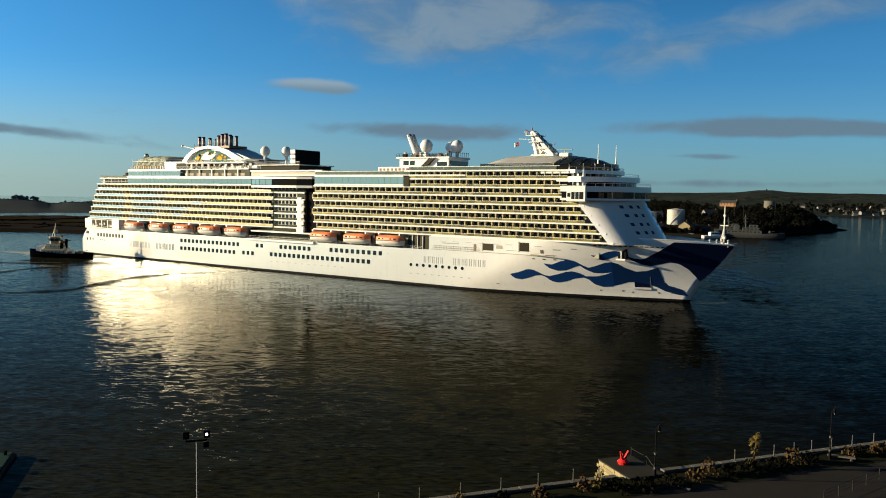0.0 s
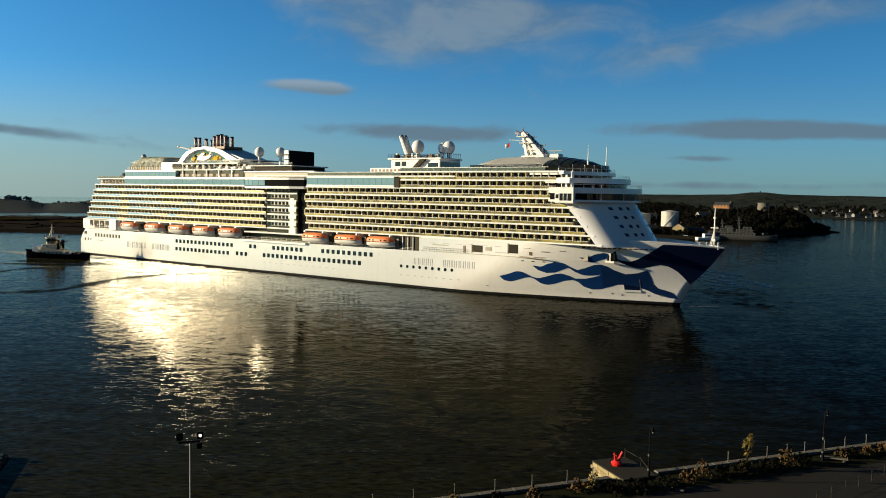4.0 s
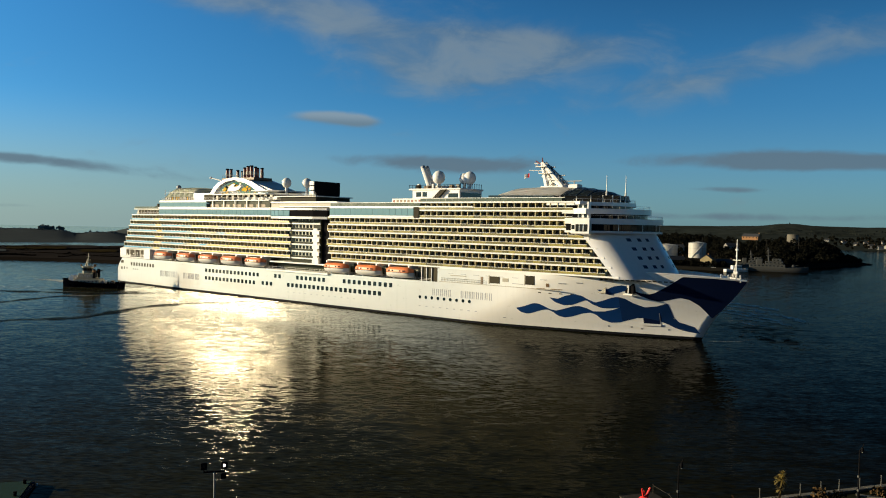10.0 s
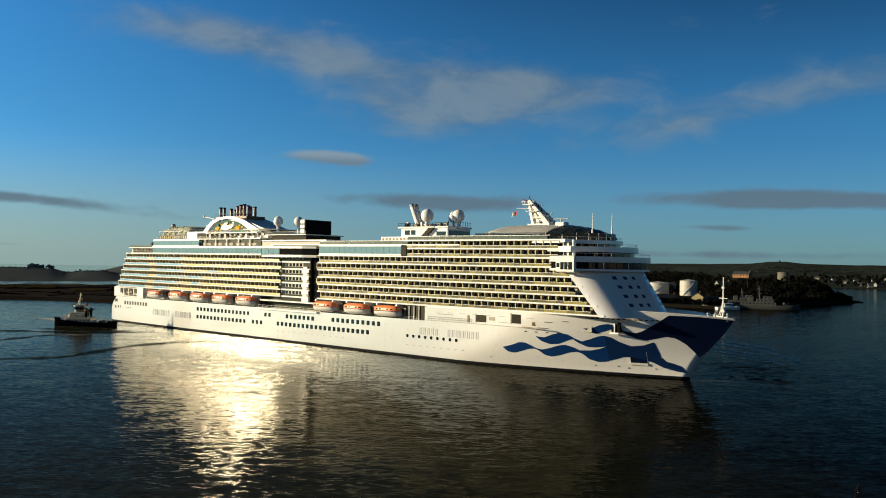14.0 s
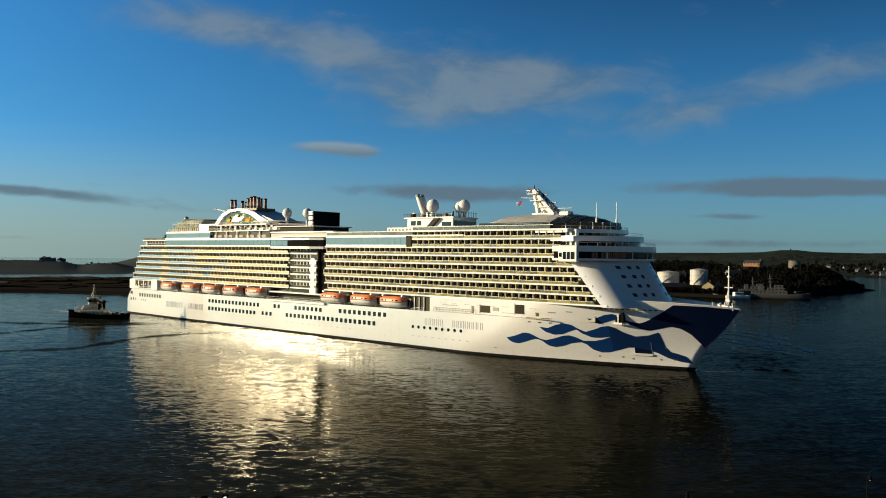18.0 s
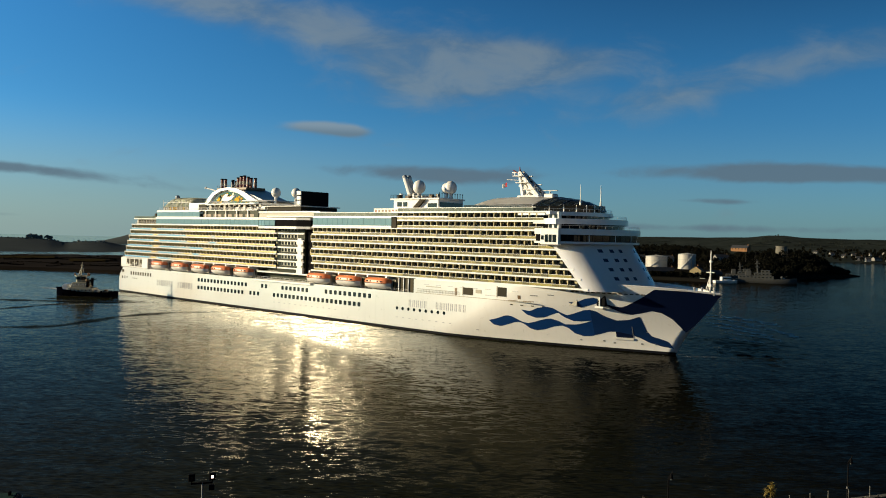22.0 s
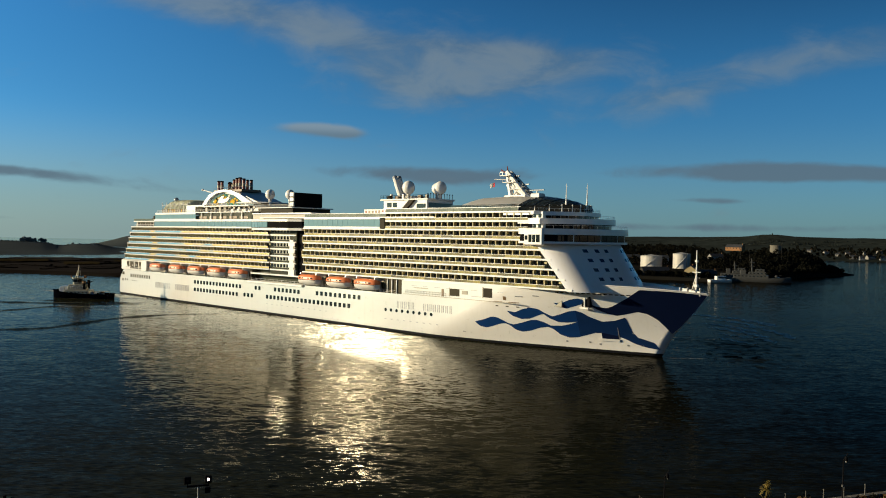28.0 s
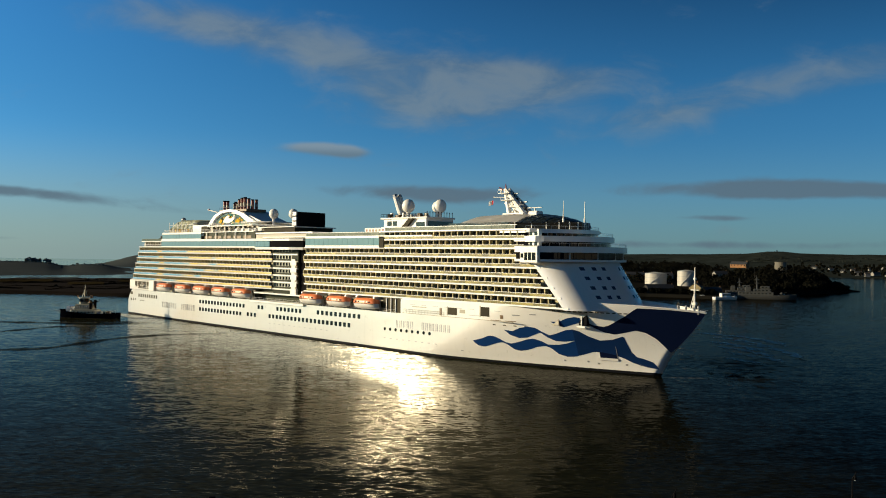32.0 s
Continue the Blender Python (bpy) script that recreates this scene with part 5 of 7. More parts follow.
    tube(bm, (79.5, -8.4, 54.2), (71.5, -8.6, 55.6), 0.3, 0.25, 6)
    ball(bm, (71.2, -8.6, 55.7), 0.65, 1, 10, 6)
    part("camera_arm", bm, WHITE, ship)
    # white block and netted sports court aft
    bm = bmesh.new()
    box(bm, 63, 80, -13, 6, 44.2, 48.0, bevel=0.15)
    block = part("court_block", bm, HULL, ship)
    # dark panel painted as the shadow on the block's forward part
    bm = bmesh.new()
    box(bm, 72, 79.6, -13.08, -12.5, 44.5, 47.2)
    part("block_recess", bm, SHADE, block)
    bm = bmesh.new()
    for q in np.arange(63.2, 80, 1.4):
        tube(bm, (q, -12.8, 48.0), (q, -12.8, 49.0), 0.06, n=4)
    tube(bm, (63.2, -12.8, 49.0), (79.8, -12.8, 49.0), 0.06, n=4)
    part("block_rail", bm, STEEL, block)
    bm = bmesh.new()
    rows = []
    for x in np.linspace(36, 62.5, 20):
        h = 4.6 * (1 - ((x - 49.2) / 13.6) ** 6) ** 0.5 + 0.5 * math.sin(x * 1.3) + 0.3 * math.sin(x * 2.9)
        rows.append([(x, 11.5 * q, 46.2 + h * max(0, 1 - abs(q) ** 5) ** 0.5) for q in np.linspace(-1, 1, 17)])
    sheet(bm, rows)
    bmesh.ops.solidify(bm, geom=bm.faces[:], thickness=0.12)
    part("sports_net", bm, NETTING, ship, "sagging green-grey sports netting", smooth=True)
    for x in np.linspace(36, 62.4, 7):
        bm = bmesh.new()
        tube(bm, (x, -11.7, 44.2), (x, -11.7, 49.8), 0.14, n=5)
        part("net_post", bm, WHITE, ship)
    bm = bmesh.new()
    tube(bm, (36, -11.7, 48.4), (62.4, -11.7, 48.4), 0.1, n=5)
    part("net_wire", bm, WHITE, ship)
    bm = bmesh.new()
    box(bm, 33, 64, -12.2, 12.2, 44.0, 44.5)
    part("court_deck", bm, BRASSY, ship)
    bm = bmesh.new()
    box(bm, 36, 63, -11.8, 11.8, 44.5, 46.2)
    part("court_base", bm, SHADE, ship)
    for q in np.arange(37, 62, 1.9):
        bm = bmesh.new()
        box(bm, q, q + 0.7, -11.9, -11.7, 44.6, 46.1)
        part("court_panel", bm, YELLOW if ROLL.random() < 0.4 else CREAM, ship)
    bm = bmesh.new()
    ball(bm, (36.5, -4, 51.6), 1.3, 1, 12, 8)
    tube(bm, (36.5, -4, 46), (36.5, -4, 51), 0.4, n=6)
    part("small_radome", bm, STEEL, ship)
    for x in np.arange(108, 134, 5.0):
        bm = bmesh.new()
        box(bm, x, x + 3.4, -16.5, -12, 44.2, 45.6, bevel=0.2)
        part("deck_cabana", bm, WHITE, ship)
    for x0, x1, y, z in ((82, 131, -15.2, 47.25), (82, 118, -11.8, 46.4), (83, 131, -18.2, 44.2), (131, 158, -17.8, 45.8), (43, 83, -18.2, 44.2)):
        bm = bmesh.new()
        for q in np.arange(x0, x1, 2.6):
            tube(bm, (q, y, z), (q, y, z + 1.1), 0.06, n=4)
        for dz in (0.55, 1.1):
            tube(bm, (x0, y, z + dz), (x1, y, z + dz), 0.06, n=4)
        part("deck_rail", bm, WHITE, ship)
    for x0, x1, y, z in ((82, 128, 15.5, 46.8), (108, 126, 12.6, 48.4)):
        bm = bmesh.new()
        prism(bm, [(x0, -y), (x1 - 6, -y), (x1, -y + 4), (x1, y - 4), (x1 - 6, y), (x0, y)], z, z + 0.45, "z")
        part("sun_deck", bm, WHITE, ship)
    for q in np.arange(84, 126, 4.0):
        bm = bmesh.new()
        box(bm, q, q + 1.9, -14.6, -12.4, 44.3, 46.7, bevel=0.1)
        part("deck_locker", bm, CREAM, ship)
    for q in np.arange(86, 128, 5.5):
        bm = bmesh.new()
        for _ in range(26):
            c = Vector((q + ROLL.uniform(-.9, .9), -16.4 + ROLL.uniform(-.7, .7), 44.9 + ROLL.uniform(0, 1.3)))
            m = Euler((ROLL.uniform(0, 6), ROLL.uniform(0, 6), 0)).to_matrix()
            bm.faces.new([bm.verts.new(c + m @ Vector(p) * 0.4) for p in ((-1, -.5, 0), (1, -.5, 0), (.4, .9, 0))])
        part("potted_plant", bm, LEAF, ship)


top_works()

# ---- tug, at its place near the ship's quarter: x towards its bow ----
tug = thing("tugboat", Matrix(), "black-hulled tugboat with cream wheelhouse holding station astern", "tugboat")


def build_tug():
    bm = bmesh.new()
    rows = []
    for u in np.linspace(0, 1, 21):
        x = -15.0 + 29 * u
        w = 4.9 * (1 - max(0, (u - 0.62) / 0.38) ** 2.2) ** 0.7 * (0.86 + 0.14 * min(1, u / 0.15))
        top = 2.1 + 1.5 * max(0, u - 0.35) ** 1.6 * 2.1
        rows.append([(x, -w, top), (x, -w * 0.97, 0.8), (x, -w * 0.85, -1.2), (x, w * 0.85, -1.2), (x, w * 0.97, 0.8), (x, w, top)])
    vs = sheet(bm, rows)
    bm.faces.new(vs[0])
    part("hull", bm, TUGHULL, tug, "black hull", smooth=True)
    bm = bmesh.new()
    sheet(bm, [[(r[0][0], r[0][1] + 0.15, r[0][2] - 0.8) for r in rows], [(r[5][0], r[5][1] - 0.15, r[5][2] - 0.8) for r in rows]])
    part("deck", bm, BOOT, tug)
    bm = bmesh.new()
    for side in (0, 5):
        pts = [(r[side][0], r[side][1] * 1.03, r[side][2] - 0.25) for r in rows]
        for a, b in zip(pts, pts[1:]):
            tube(bm, a, b, 0.3, n=6)
    part("fender", bm, TUGHULL, tug)
    for outline, y, name in (([(-5.8, 0.8), (8.0, 0.8), (7.0, 3.3), (6.0, 3.7), (-5.0, 3.7)], 3.1, "deckhouse"), ([(-3.0, 3.7), (5.8, 3.7), (4.9, 6.0), (-2.4, 6.0)], 2.6, "upper_house")):
        bm = bmesh.new()
        prism(bm, outline, -y, y)
        bmesh.ops.bevel(bm, geom=bm.edges[:], offset=0.18, segments=1, affect="EDGES")
        level = part(name, bm, TUGWHITE, tug)
        z = (outline[0][1] + outline[-1][1]) / 2 + 0.3
        for a in np.arange(outline[0][0] + 1.6, outline[1][0] - 1.6, 1.9):
            for side in (-1, 1):
                bm = bmesh.new()
                tube(bm, (a, side * (y + 0.04), z), (a, side * (y - 0.1), z), 0.34, n=10)
                part("porthole", bm, PANE, level)
    ring = [(2.2 * math.cos(q) + 1.6, 2.3 * math.sin(q)) for q in np.linspace(0, math.tau, 9)[:-1] + math.tau / 16]
    bm = bmesh.new()
    sheet(bm, [[(1.6 + (x - 1.6) * k, y * k, z) for x, y in ring] for z, k in ((6.0, 1.0), (6.9, 1.06), (8.7, 1.16))], close=True)
    wheel = part("wheelhouse", bm, TUGWHITE, tug)
    for (xa, ya), (xb, yb) in zip(ring, ring[1:] + ring[:1]):
        bm = bmesh.new()
        k0, k1 = 1.09, 1.16
        pts = [(1.6 + (xa - 1.6) * k0, ya * k0, 7.0), (1.6 + (xb - 1.6) * k0, yb * k0, 7.0), (1.6 + (xb - 1.6) * k1, yb * k1, 8.4), (1.6 + (xa - 1.6) * k1, ya * k1, 8.4)]
        mid = sum((Vector(p) for p in pts), Vector()) / 4
        out = [mid + (Vector(p) - mid) * 0.86 for p in pts]
        push = Vector((mid.x - 1.6, mid.y, 0)).normalized() * 0.12
        sheet(bm, [[p + push for p in out], [p - push for p in out]], close=True)
        bm.faces.new([bm.verts.new(p + push) for p in out])
        part("window", bm, PANE, wheel)
    bm = bmesh.new()
    prism(bm, [(1.6 + (x - 1.6) * 1.3, y * 1.3) for x, y in ring], 8.7, 9.0, "z")
    part("wheelhouse_roof", bm, TUGWHITE, tug)
    for x, y, z in ((-3.6, -1.4, 6.0), (-3.4, 1.4, 6.0), (3.2, -1.6, 9.0)):
        bm = bmesh.new()
        tube(bm, (x, y, z - 1.6), (x, y, z + 0.9), 0.16, n=6)
        tube(bm, (x, y, z + 0.8), (x - 1.9, y - 0.2, z + 1.5), 0.22, 0.16, 6)
        ball(bm, (x, y, z + 0.8), 0.45, 1, 8, 6)
        part("fire_monitor", bm, BLACK, tug, "black fire monitor")
    for y in (-2.2, 2.2):
        bm = bmesh.new()
        tube(bm, (-2.6, y, 4.0), (-2.8, y, 7.8), 0.75, 0.65, 10)
        fun = part("funnel", bm, BLACK, tug, "black funnel")
        bm = bmesh.new()
        tube(bm, (-2.7, y, 6.6), (-2.75, y, 7.4), 0.78, 0.76, 10)
        part("funnel_band", bm, OCHRE, fun)
    bm = bmesh.new()
    tube(bm, (1.6, 0, 8.9), (1.2, 0, 14.6), 0.3, 0.12, 6)
    tube(bm, (2.8, 0, 8.9), (1.5, 0, 12.4), 0.18, 0.12, 6)
    for z, w in ((11.2, 1.3), (13.0, 0.9)):
        box(bm, 1.0, 1.4, -w, w, z, z + 0.15)
        box(bm, 0.4, 2.2, -0.12, 0.12, z, z + 0.15)
    tube(bm, (0.0, 0, 8.8), (1.2, 0, 12.6), 0.1, n=5)
    part("mast", bm, TUGWHITE, tug)
    bm = bmesh.new()
    box(bm, 0.3, 2.2, -0.2, 0.2, 11.6, 11.9)
    part("radar_bar", bm, TUGWHITE, tug)
    bm = bmesh.new()
    tube(bm, (8.6, -1.9, 3.7), (8.6, 1.9, 3.7), 1.5, n=12)
    box(bm, 7.6, 9.6, -2.3, -1.9, 1.4, 4.6)
    box(bm, 7.6, 9.6, 1.9, 2.3, 1.4, 4.6)
    part("bow_winch", bm, SUPER, tug, "white bow winch")
    bm = bmesh.new()
    tube(bm, (-6.5, -1.4, 2.0), (-6.5, 1.4, 2.0), 0.9, n=12)
    part("tow_winch", bm, STEEL, tug)
    for x, y, z, w, h in ((-9.5, -2.5, 1.5, 1.2, 1.2), (-11.5, 1.0, 1.4, 1.6, 0.9), (-4.8, -3.2, 1.6, 0.8, 1.5), (7.0, -3.0, 1.8, 0.7, 1.3), (-1.2, -3.0, 4.3, 0.9, 1.0), (3.4, -2.7, 6.3, 0.7, 1.1), (-2.0, 0.0, 8.7, 0.9, 1.2), (4.2, 1.2, 8.9, 0.6, 0.9)):
        bm = bmesh.new()
        box(bm, x - w / 2, x + w / 2, y - w / 2, y + w / 2, z, z + h, bevel=0.1)
        part("deck_gear", bm, ROLL.choice((BLACK, BRASSY, STEEL, OCHRE)), tug)
    for side in (-1, 1):
        bm = bmesh.new()
        for q in np.arange(-2.2, 5.0, 1.2):
            tube(bm, (q, side * 2.9, 4.2), (q, side * 2.9, 5.2), 0.05, n=4)
        tube(bm, (-2.4, side * 2.9, 5.2), (5.0, side * 2.9, 5.2), 0.05, n=4)
        part("bridge_rail", bm, SUPER, tug)
    for x in (-13, -10.5, -8):
        bm = bmesh.new()
        for y in (-2.8, 2.8):
            tube(bm, (x, y, 1.0), (x, y, 3.0), 0.12, n=6)
        tube(bm, (x, -2.8, 3.0), (x, 2.8, 3.0), 0.12, n=6)
        part("tow_bow", bm, TUGWHITE, tug)
    for x in np.linspace(-14, 8, 9):
        u = (x + 15.5) / 31
        w = 4.9 * (1 - max(0, (u - 0.62) / 0.38) ** 2.2) ** 0.7
        for side in (-1, 1):
            bm = bmesh.new()
            tube(bm, (x, side * (w + 0.1), 1.0), (x, side * (w + 0.5), 1.0), 0.55, 0.5, 10)
            part("tyre_fender", bm, TUGHULL, tug)
    for ob in tug.children_recursive:
        ob.data.transform(Matrix.Diagonal((1.03, 1.03, 1.16, 1)))


build_tug()

# ---- shores, hills and woods ----


def land(name, az0, az1, n_az, near, far, n_d, height, mat, label, jitter=1.0):
    """Ground between two distances over a span of headings; near, far and height are functions of heading (and depth 0..1)."""
    bm = bmesh.new()
    rows = []
    for j in range(n_d + 1):
        u = j / n_d
        row = []
        for a in np.linspace(az0, az1, n_az):
            d = near(a) + (far(a) - near(a)) * u
            p = polar(a, d)
            z = height(a, u) + jitter * bumpy(p.x, p.y, 0.012, 3.0) * min(1, u * 6)
            row.append((p.x, p.y, -1.5 if j == 0 else z))
        rows.append(row)
    sheet(bm, rows)
    ob = link(name, bm, mat, smooth=True)
    return tagged(ob, label, "land", kind="structure")


def woods(name, spots, mat, label, size=1.1, leaves=60, group=""):
    """Crowns of many small leaf clumps over short trunks, for a wood too far off to count."""
    bm = bmesh.new()
    rnd = random.Random(len(spots) * 7 + 1)
    for x, y, z, h in spots:
        w = h * rnd.uniform(0.32, 0.5)
        for k in range(3):
            a = k * 2.1
            v = [bm.verts.new((x + math.cos(a + q) * 0.25, y + math.sin(a + q) * 0.25, z - 0.5)) for q in (0, 0.9)]
            v.append(bm.verts.new((x + rnd.uniform(-.5, .5), y, z + h * 0.7)))
            bm.faces.new(v)
        for _ in range(leaves):
            t, ph = rnd.uniform(0, math.tau), rnd.uniform(-0.7, 1)
            r = w * (1 - ph * ph * 0.8) * rnd.uniform(0.55, 1.12)
            c = Vector((x + math.cos(t) * r, y + math.sin(t) * r, z + h * 0.62 + ph * h * 0.4))
            q = Euler((rnd.uniform(0, 6), rnd.uniform(0, 6), rnd.uniform(0, 6))).to_matrix()
            s = size * rnd.uniform(0.6, 1.5) * (0.5 + h / 20)
            bm.faces.new([bm.verts.new(c + q @ Vector(p) * s) for p in ((-1, -.6, 0), (.9, -.8, .2), (1, .7, -.1), (-.5, 1, .1))])
    ob = link(name, bm, mat)
    return tagged(ob, label, "woodland", kind="stuff")


def ring_height(a, u):
    right = spline(((-180, 70), (-60, 60), (-38, 4), (-35, -3), (-22, -3), (-20, 6), (-16, 30), (-5, 42), (5, 46), (13.3, 47), (18, 50), (20.8, 53), (21.5, 58.5), (22.1, 61.5), (23.2, 61.5), (24.2, 56), (26, 54), (28.8, 53), (34, 52), (60, 60), (180, 70)), a)
    return right * min(1.0, (u * 2.2)) ** 0.8


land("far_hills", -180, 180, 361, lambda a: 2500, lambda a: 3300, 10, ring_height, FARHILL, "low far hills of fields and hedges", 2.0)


def spit_near(a):
    return spline(((-60, 880), (-31, 708), (-28, 684), (-23.5, 636), (-16, 620), (-8, 680)), a)


def spit_height(a, u):
    return 1.0 + 1.5 * min(1, u * 5) * (1 - 0.85 * u)


def ridge_crest(a):
    return spline(((-60, 22), (-33, 13), (-30, 12.5), (-29.1, 12), (-28.4, 11), (-27.6, 10), (-26.9, 3.8), (-26.5, 5.2), (-26, 7.6), (-25.3, 8.2), (-24.7, 7.6), (-24.1, 5.6), (-23.6, 2), (-23.2, 0.3), (-22.5, -0.5)), a)


# low spit across the channel, a wooded ridge and a hill behind it
land("spit", -60, -8, 105, spit_near, lambda a: 1040 + 14 * math.sin(a * 2.3), 12, spit_height, FIELD, "low brown spit of winter fields", 0.8)
land("spit_beach", -60, -8, 105, lambda a: spit_near(a) - 7, lambda a: spit_near(a) + 6, 3,
     lambda a, u: 0.2 + 1.9 * u, SHINGLE, "dark shingle beach", 0.3)
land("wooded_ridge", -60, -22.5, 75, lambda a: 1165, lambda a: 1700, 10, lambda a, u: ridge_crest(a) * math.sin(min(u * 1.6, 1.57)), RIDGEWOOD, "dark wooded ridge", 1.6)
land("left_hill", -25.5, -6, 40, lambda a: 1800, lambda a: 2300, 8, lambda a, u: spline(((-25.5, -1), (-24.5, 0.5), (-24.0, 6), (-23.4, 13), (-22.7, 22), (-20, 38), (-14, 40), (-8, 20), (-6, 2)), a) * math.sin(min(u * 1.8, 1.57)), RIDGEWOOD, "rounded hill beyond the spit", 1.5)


def shore_right(a):
    return spline(((2, 760), (8, 720), (13, 715), (17, 705), (19.9, 698), (23.8, 802), (26.2, 900), (27.3, 945), (27.6, 960)), a)


def island_height(a, u):
    hill = spline(((2, 8), (12, 6), (17, 6), (19, 13), (20.5, 17), (22.5, 22), (24.2, 20), (25.3, 13), (26.2, 6), (27.0, 1.2), (27.6, 0.3)), a)
    return min(3.0, hill) * min(1, u * 12) + max(0, hill - 3.0) * max(0.0, math.sin(min(max(0, u - 0.12) * 2.4, 1.57)))


def island_far(a):
    return spline(((2, 1250), (20, 1200), (25, 1130), (27.3, 985), (27.6, 975)), a)


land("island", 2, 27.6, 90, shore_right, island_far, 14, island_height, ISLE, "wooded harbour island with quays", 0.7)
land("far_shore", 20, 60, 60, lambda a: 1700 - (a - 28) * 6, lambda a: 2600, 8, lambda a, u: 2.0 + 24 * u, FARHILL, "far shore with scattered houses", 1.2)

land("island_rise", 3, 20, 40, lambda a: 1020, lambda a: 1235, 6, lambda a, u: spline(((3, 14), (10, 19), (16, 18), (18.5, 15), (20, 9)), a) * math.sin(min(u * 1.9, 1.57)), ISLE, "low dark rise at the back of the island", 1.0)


def scatter_woods():
    rnd = random.Random(5)
    spots = []
    for _ in range(620):
        a = rnd.uniform(18.2, 26.9)
        u = rnd.uniform(0.06, 0.62)
        if a < 20.5 and u < 0.2:
            continue
        d = shore_right(a) + (island_far(a) - shore_right(a)) * u
        p = polar(a, d, island_height(a, u))
        h = rnd.uniform(5, 10) * (0.55 if a > 25.6 else 1)
        spots.append((p.x, p.y, p.z - 0.5, h))
    for _ in range(170):
        a = rnd.uniform(9, 18.5)
        u = rnd.uniform(0.4, 0.75)
        d = shore_right(a) + (island_far(a) - shore_right(a)) * u
        p = polar(a, d, island_height(a, u))
        spots.append((p.x, p.y, p.z - 0.5, rnd.uniform(6, 12)))
    for _ in range(420):
        a = rnd.uniform(6, 19.6)
        u = rnd.uniform(0.15, 0.9)
        p = polar(a, 1020 + 215 * u, spline(((3, 14), (10, 19), (16, 18), (18.5, 15), (20, 9)), a) * math.sin(min(u * 1.9, 1.57)))
        spots.append((p.x, p.y, p.z - 0.5, rnd.uniform(6, 13)))
    for _ in range(150):
        a = rnd.uniform(11, 18.6)
        p = polar(a, shore_right(a) + rnd.uniform(8, 26))
        spots.append((p.x, p.y, 2.2, rnd.uniform(2.5, 5.5)))
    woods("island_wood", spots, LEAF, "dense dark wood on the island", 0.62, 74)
    spots = []
    for _ in range(150):
        a = rnd.uniform(-36, -24.3)
        d = rnd.uniform(1560, 1690)
        p = polar(a, d)
        z = ridge_crest(a)
        spots.append((p.x, p.y, z * math.sin(min((d - 1165) / 535 * 1.6, 1.57)) - 0.5, rnd.uniform(0.8, 1.6)))
    for a in (-29.05, -28.9, -28.75, -28.6, -28.45, -28.3, -27.95, -27.8, -27.7, -26.05):
        p = polar(a, 1640)
        spots.append((p.x, p.y, ridge_crest(a) - 1, rnd.uniform(6.5, 9.0) * (0.5 if a > -27 else 1)))
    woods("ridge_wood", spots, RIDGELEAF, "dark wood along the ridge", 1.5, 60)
    spots = []
    for d0 in (725, 752, 780, 815, 860, 900, 945):
        for _ in range(9):
            a0, span = rnd.uniform(-37, -12), rnd.uniform(0.8, 3.4)
            for q in np.arange(a0, a0 + span, 0.11):
                d = d0 + 9 * math.sin(q * 1.7 + d0) + rnd.uniform(-3, 3)
                p = polar(q, d)
                spots.append((p.x, p.y, 1.5, rnd.uniform(0.5, 1.1) * (2.0 if rnd.random() < 0.04 else 1)))
    woods("spit_scrub", spots, BARE, "brown scrub and hedges on the spit", 0.9, 14)
    spots = []
    for _ in range(300):
        a = rnd.uniform(22, 40)
        d = rnd.uniform(1720, 2350)
        p = polar(a, d)
        u = (d - (1700 - (a - 28) * 6)) / (2600 - (1700 - (a - 28) * 6))
        spots.append((p.x, p.y, 1.5 + 24 * u, rnd.uniform(4, 9)))
    hedge = []
    for _ in range(120):
        a0, d0 = rnd.uniform(-24, 44), rnd.uniform(2560, 2760)
        slope = rnd.uniform(-40, 40)
        for k in range(9):
            a, d = a0 + k * 0.16, d0 + slope * k * 0.4
            p = polar(a, d)
            hedge.append((p.x, p.y, ring_height(a, max(0.02, (d - 2500) / 800)) - 1.0, rnd.uniform(1.5, 4.0)))
    woods("hill_hedge", hedge, HEDGE, "dark hedge lines on the far hills", 2.4, 9)
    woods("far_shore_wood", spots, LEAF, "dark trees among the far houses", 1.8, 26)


scatter_woods()


def field_strips():
    """Paler stubble and dark ploughed strips on the spit."""
    for a0, a1, d0, d1, mat, lab in ((-26.6, -24.4, 800, 870, STUBBLE, "dry yellow grass on the spit"), (-31, -27.5, 890, 960, STUBBLE, "dry yellow grass on the spit"), (-23.5, -20, 880, 940, STUBBLE, "dry yellow grass on the spit"), (-36, -31, 810, 870, RIDGEWOOD, "dark damp field on the spit"), (-29, -26, 985, 1035, RIDGEWOOD, "dark damp field on the spit")):
        bm = bmesh.new()
        sheet(bm, [[tuple(polar(a, d0 + (d1 - d0) * u + 6 * math.sin(a * 5 + u), spit_height(a, (d0 + (d1 - d0) * u - spit_near(a)) / (1040 - spit_near(a))) + 0.75)) for a in np.linspace(a0, a1, 16)] for u in np.linspace(0, 1, 5)])
        tagged(link("field_strip", bm, mat, smooth=True), lab, "field", kind="structure")


field_strips()


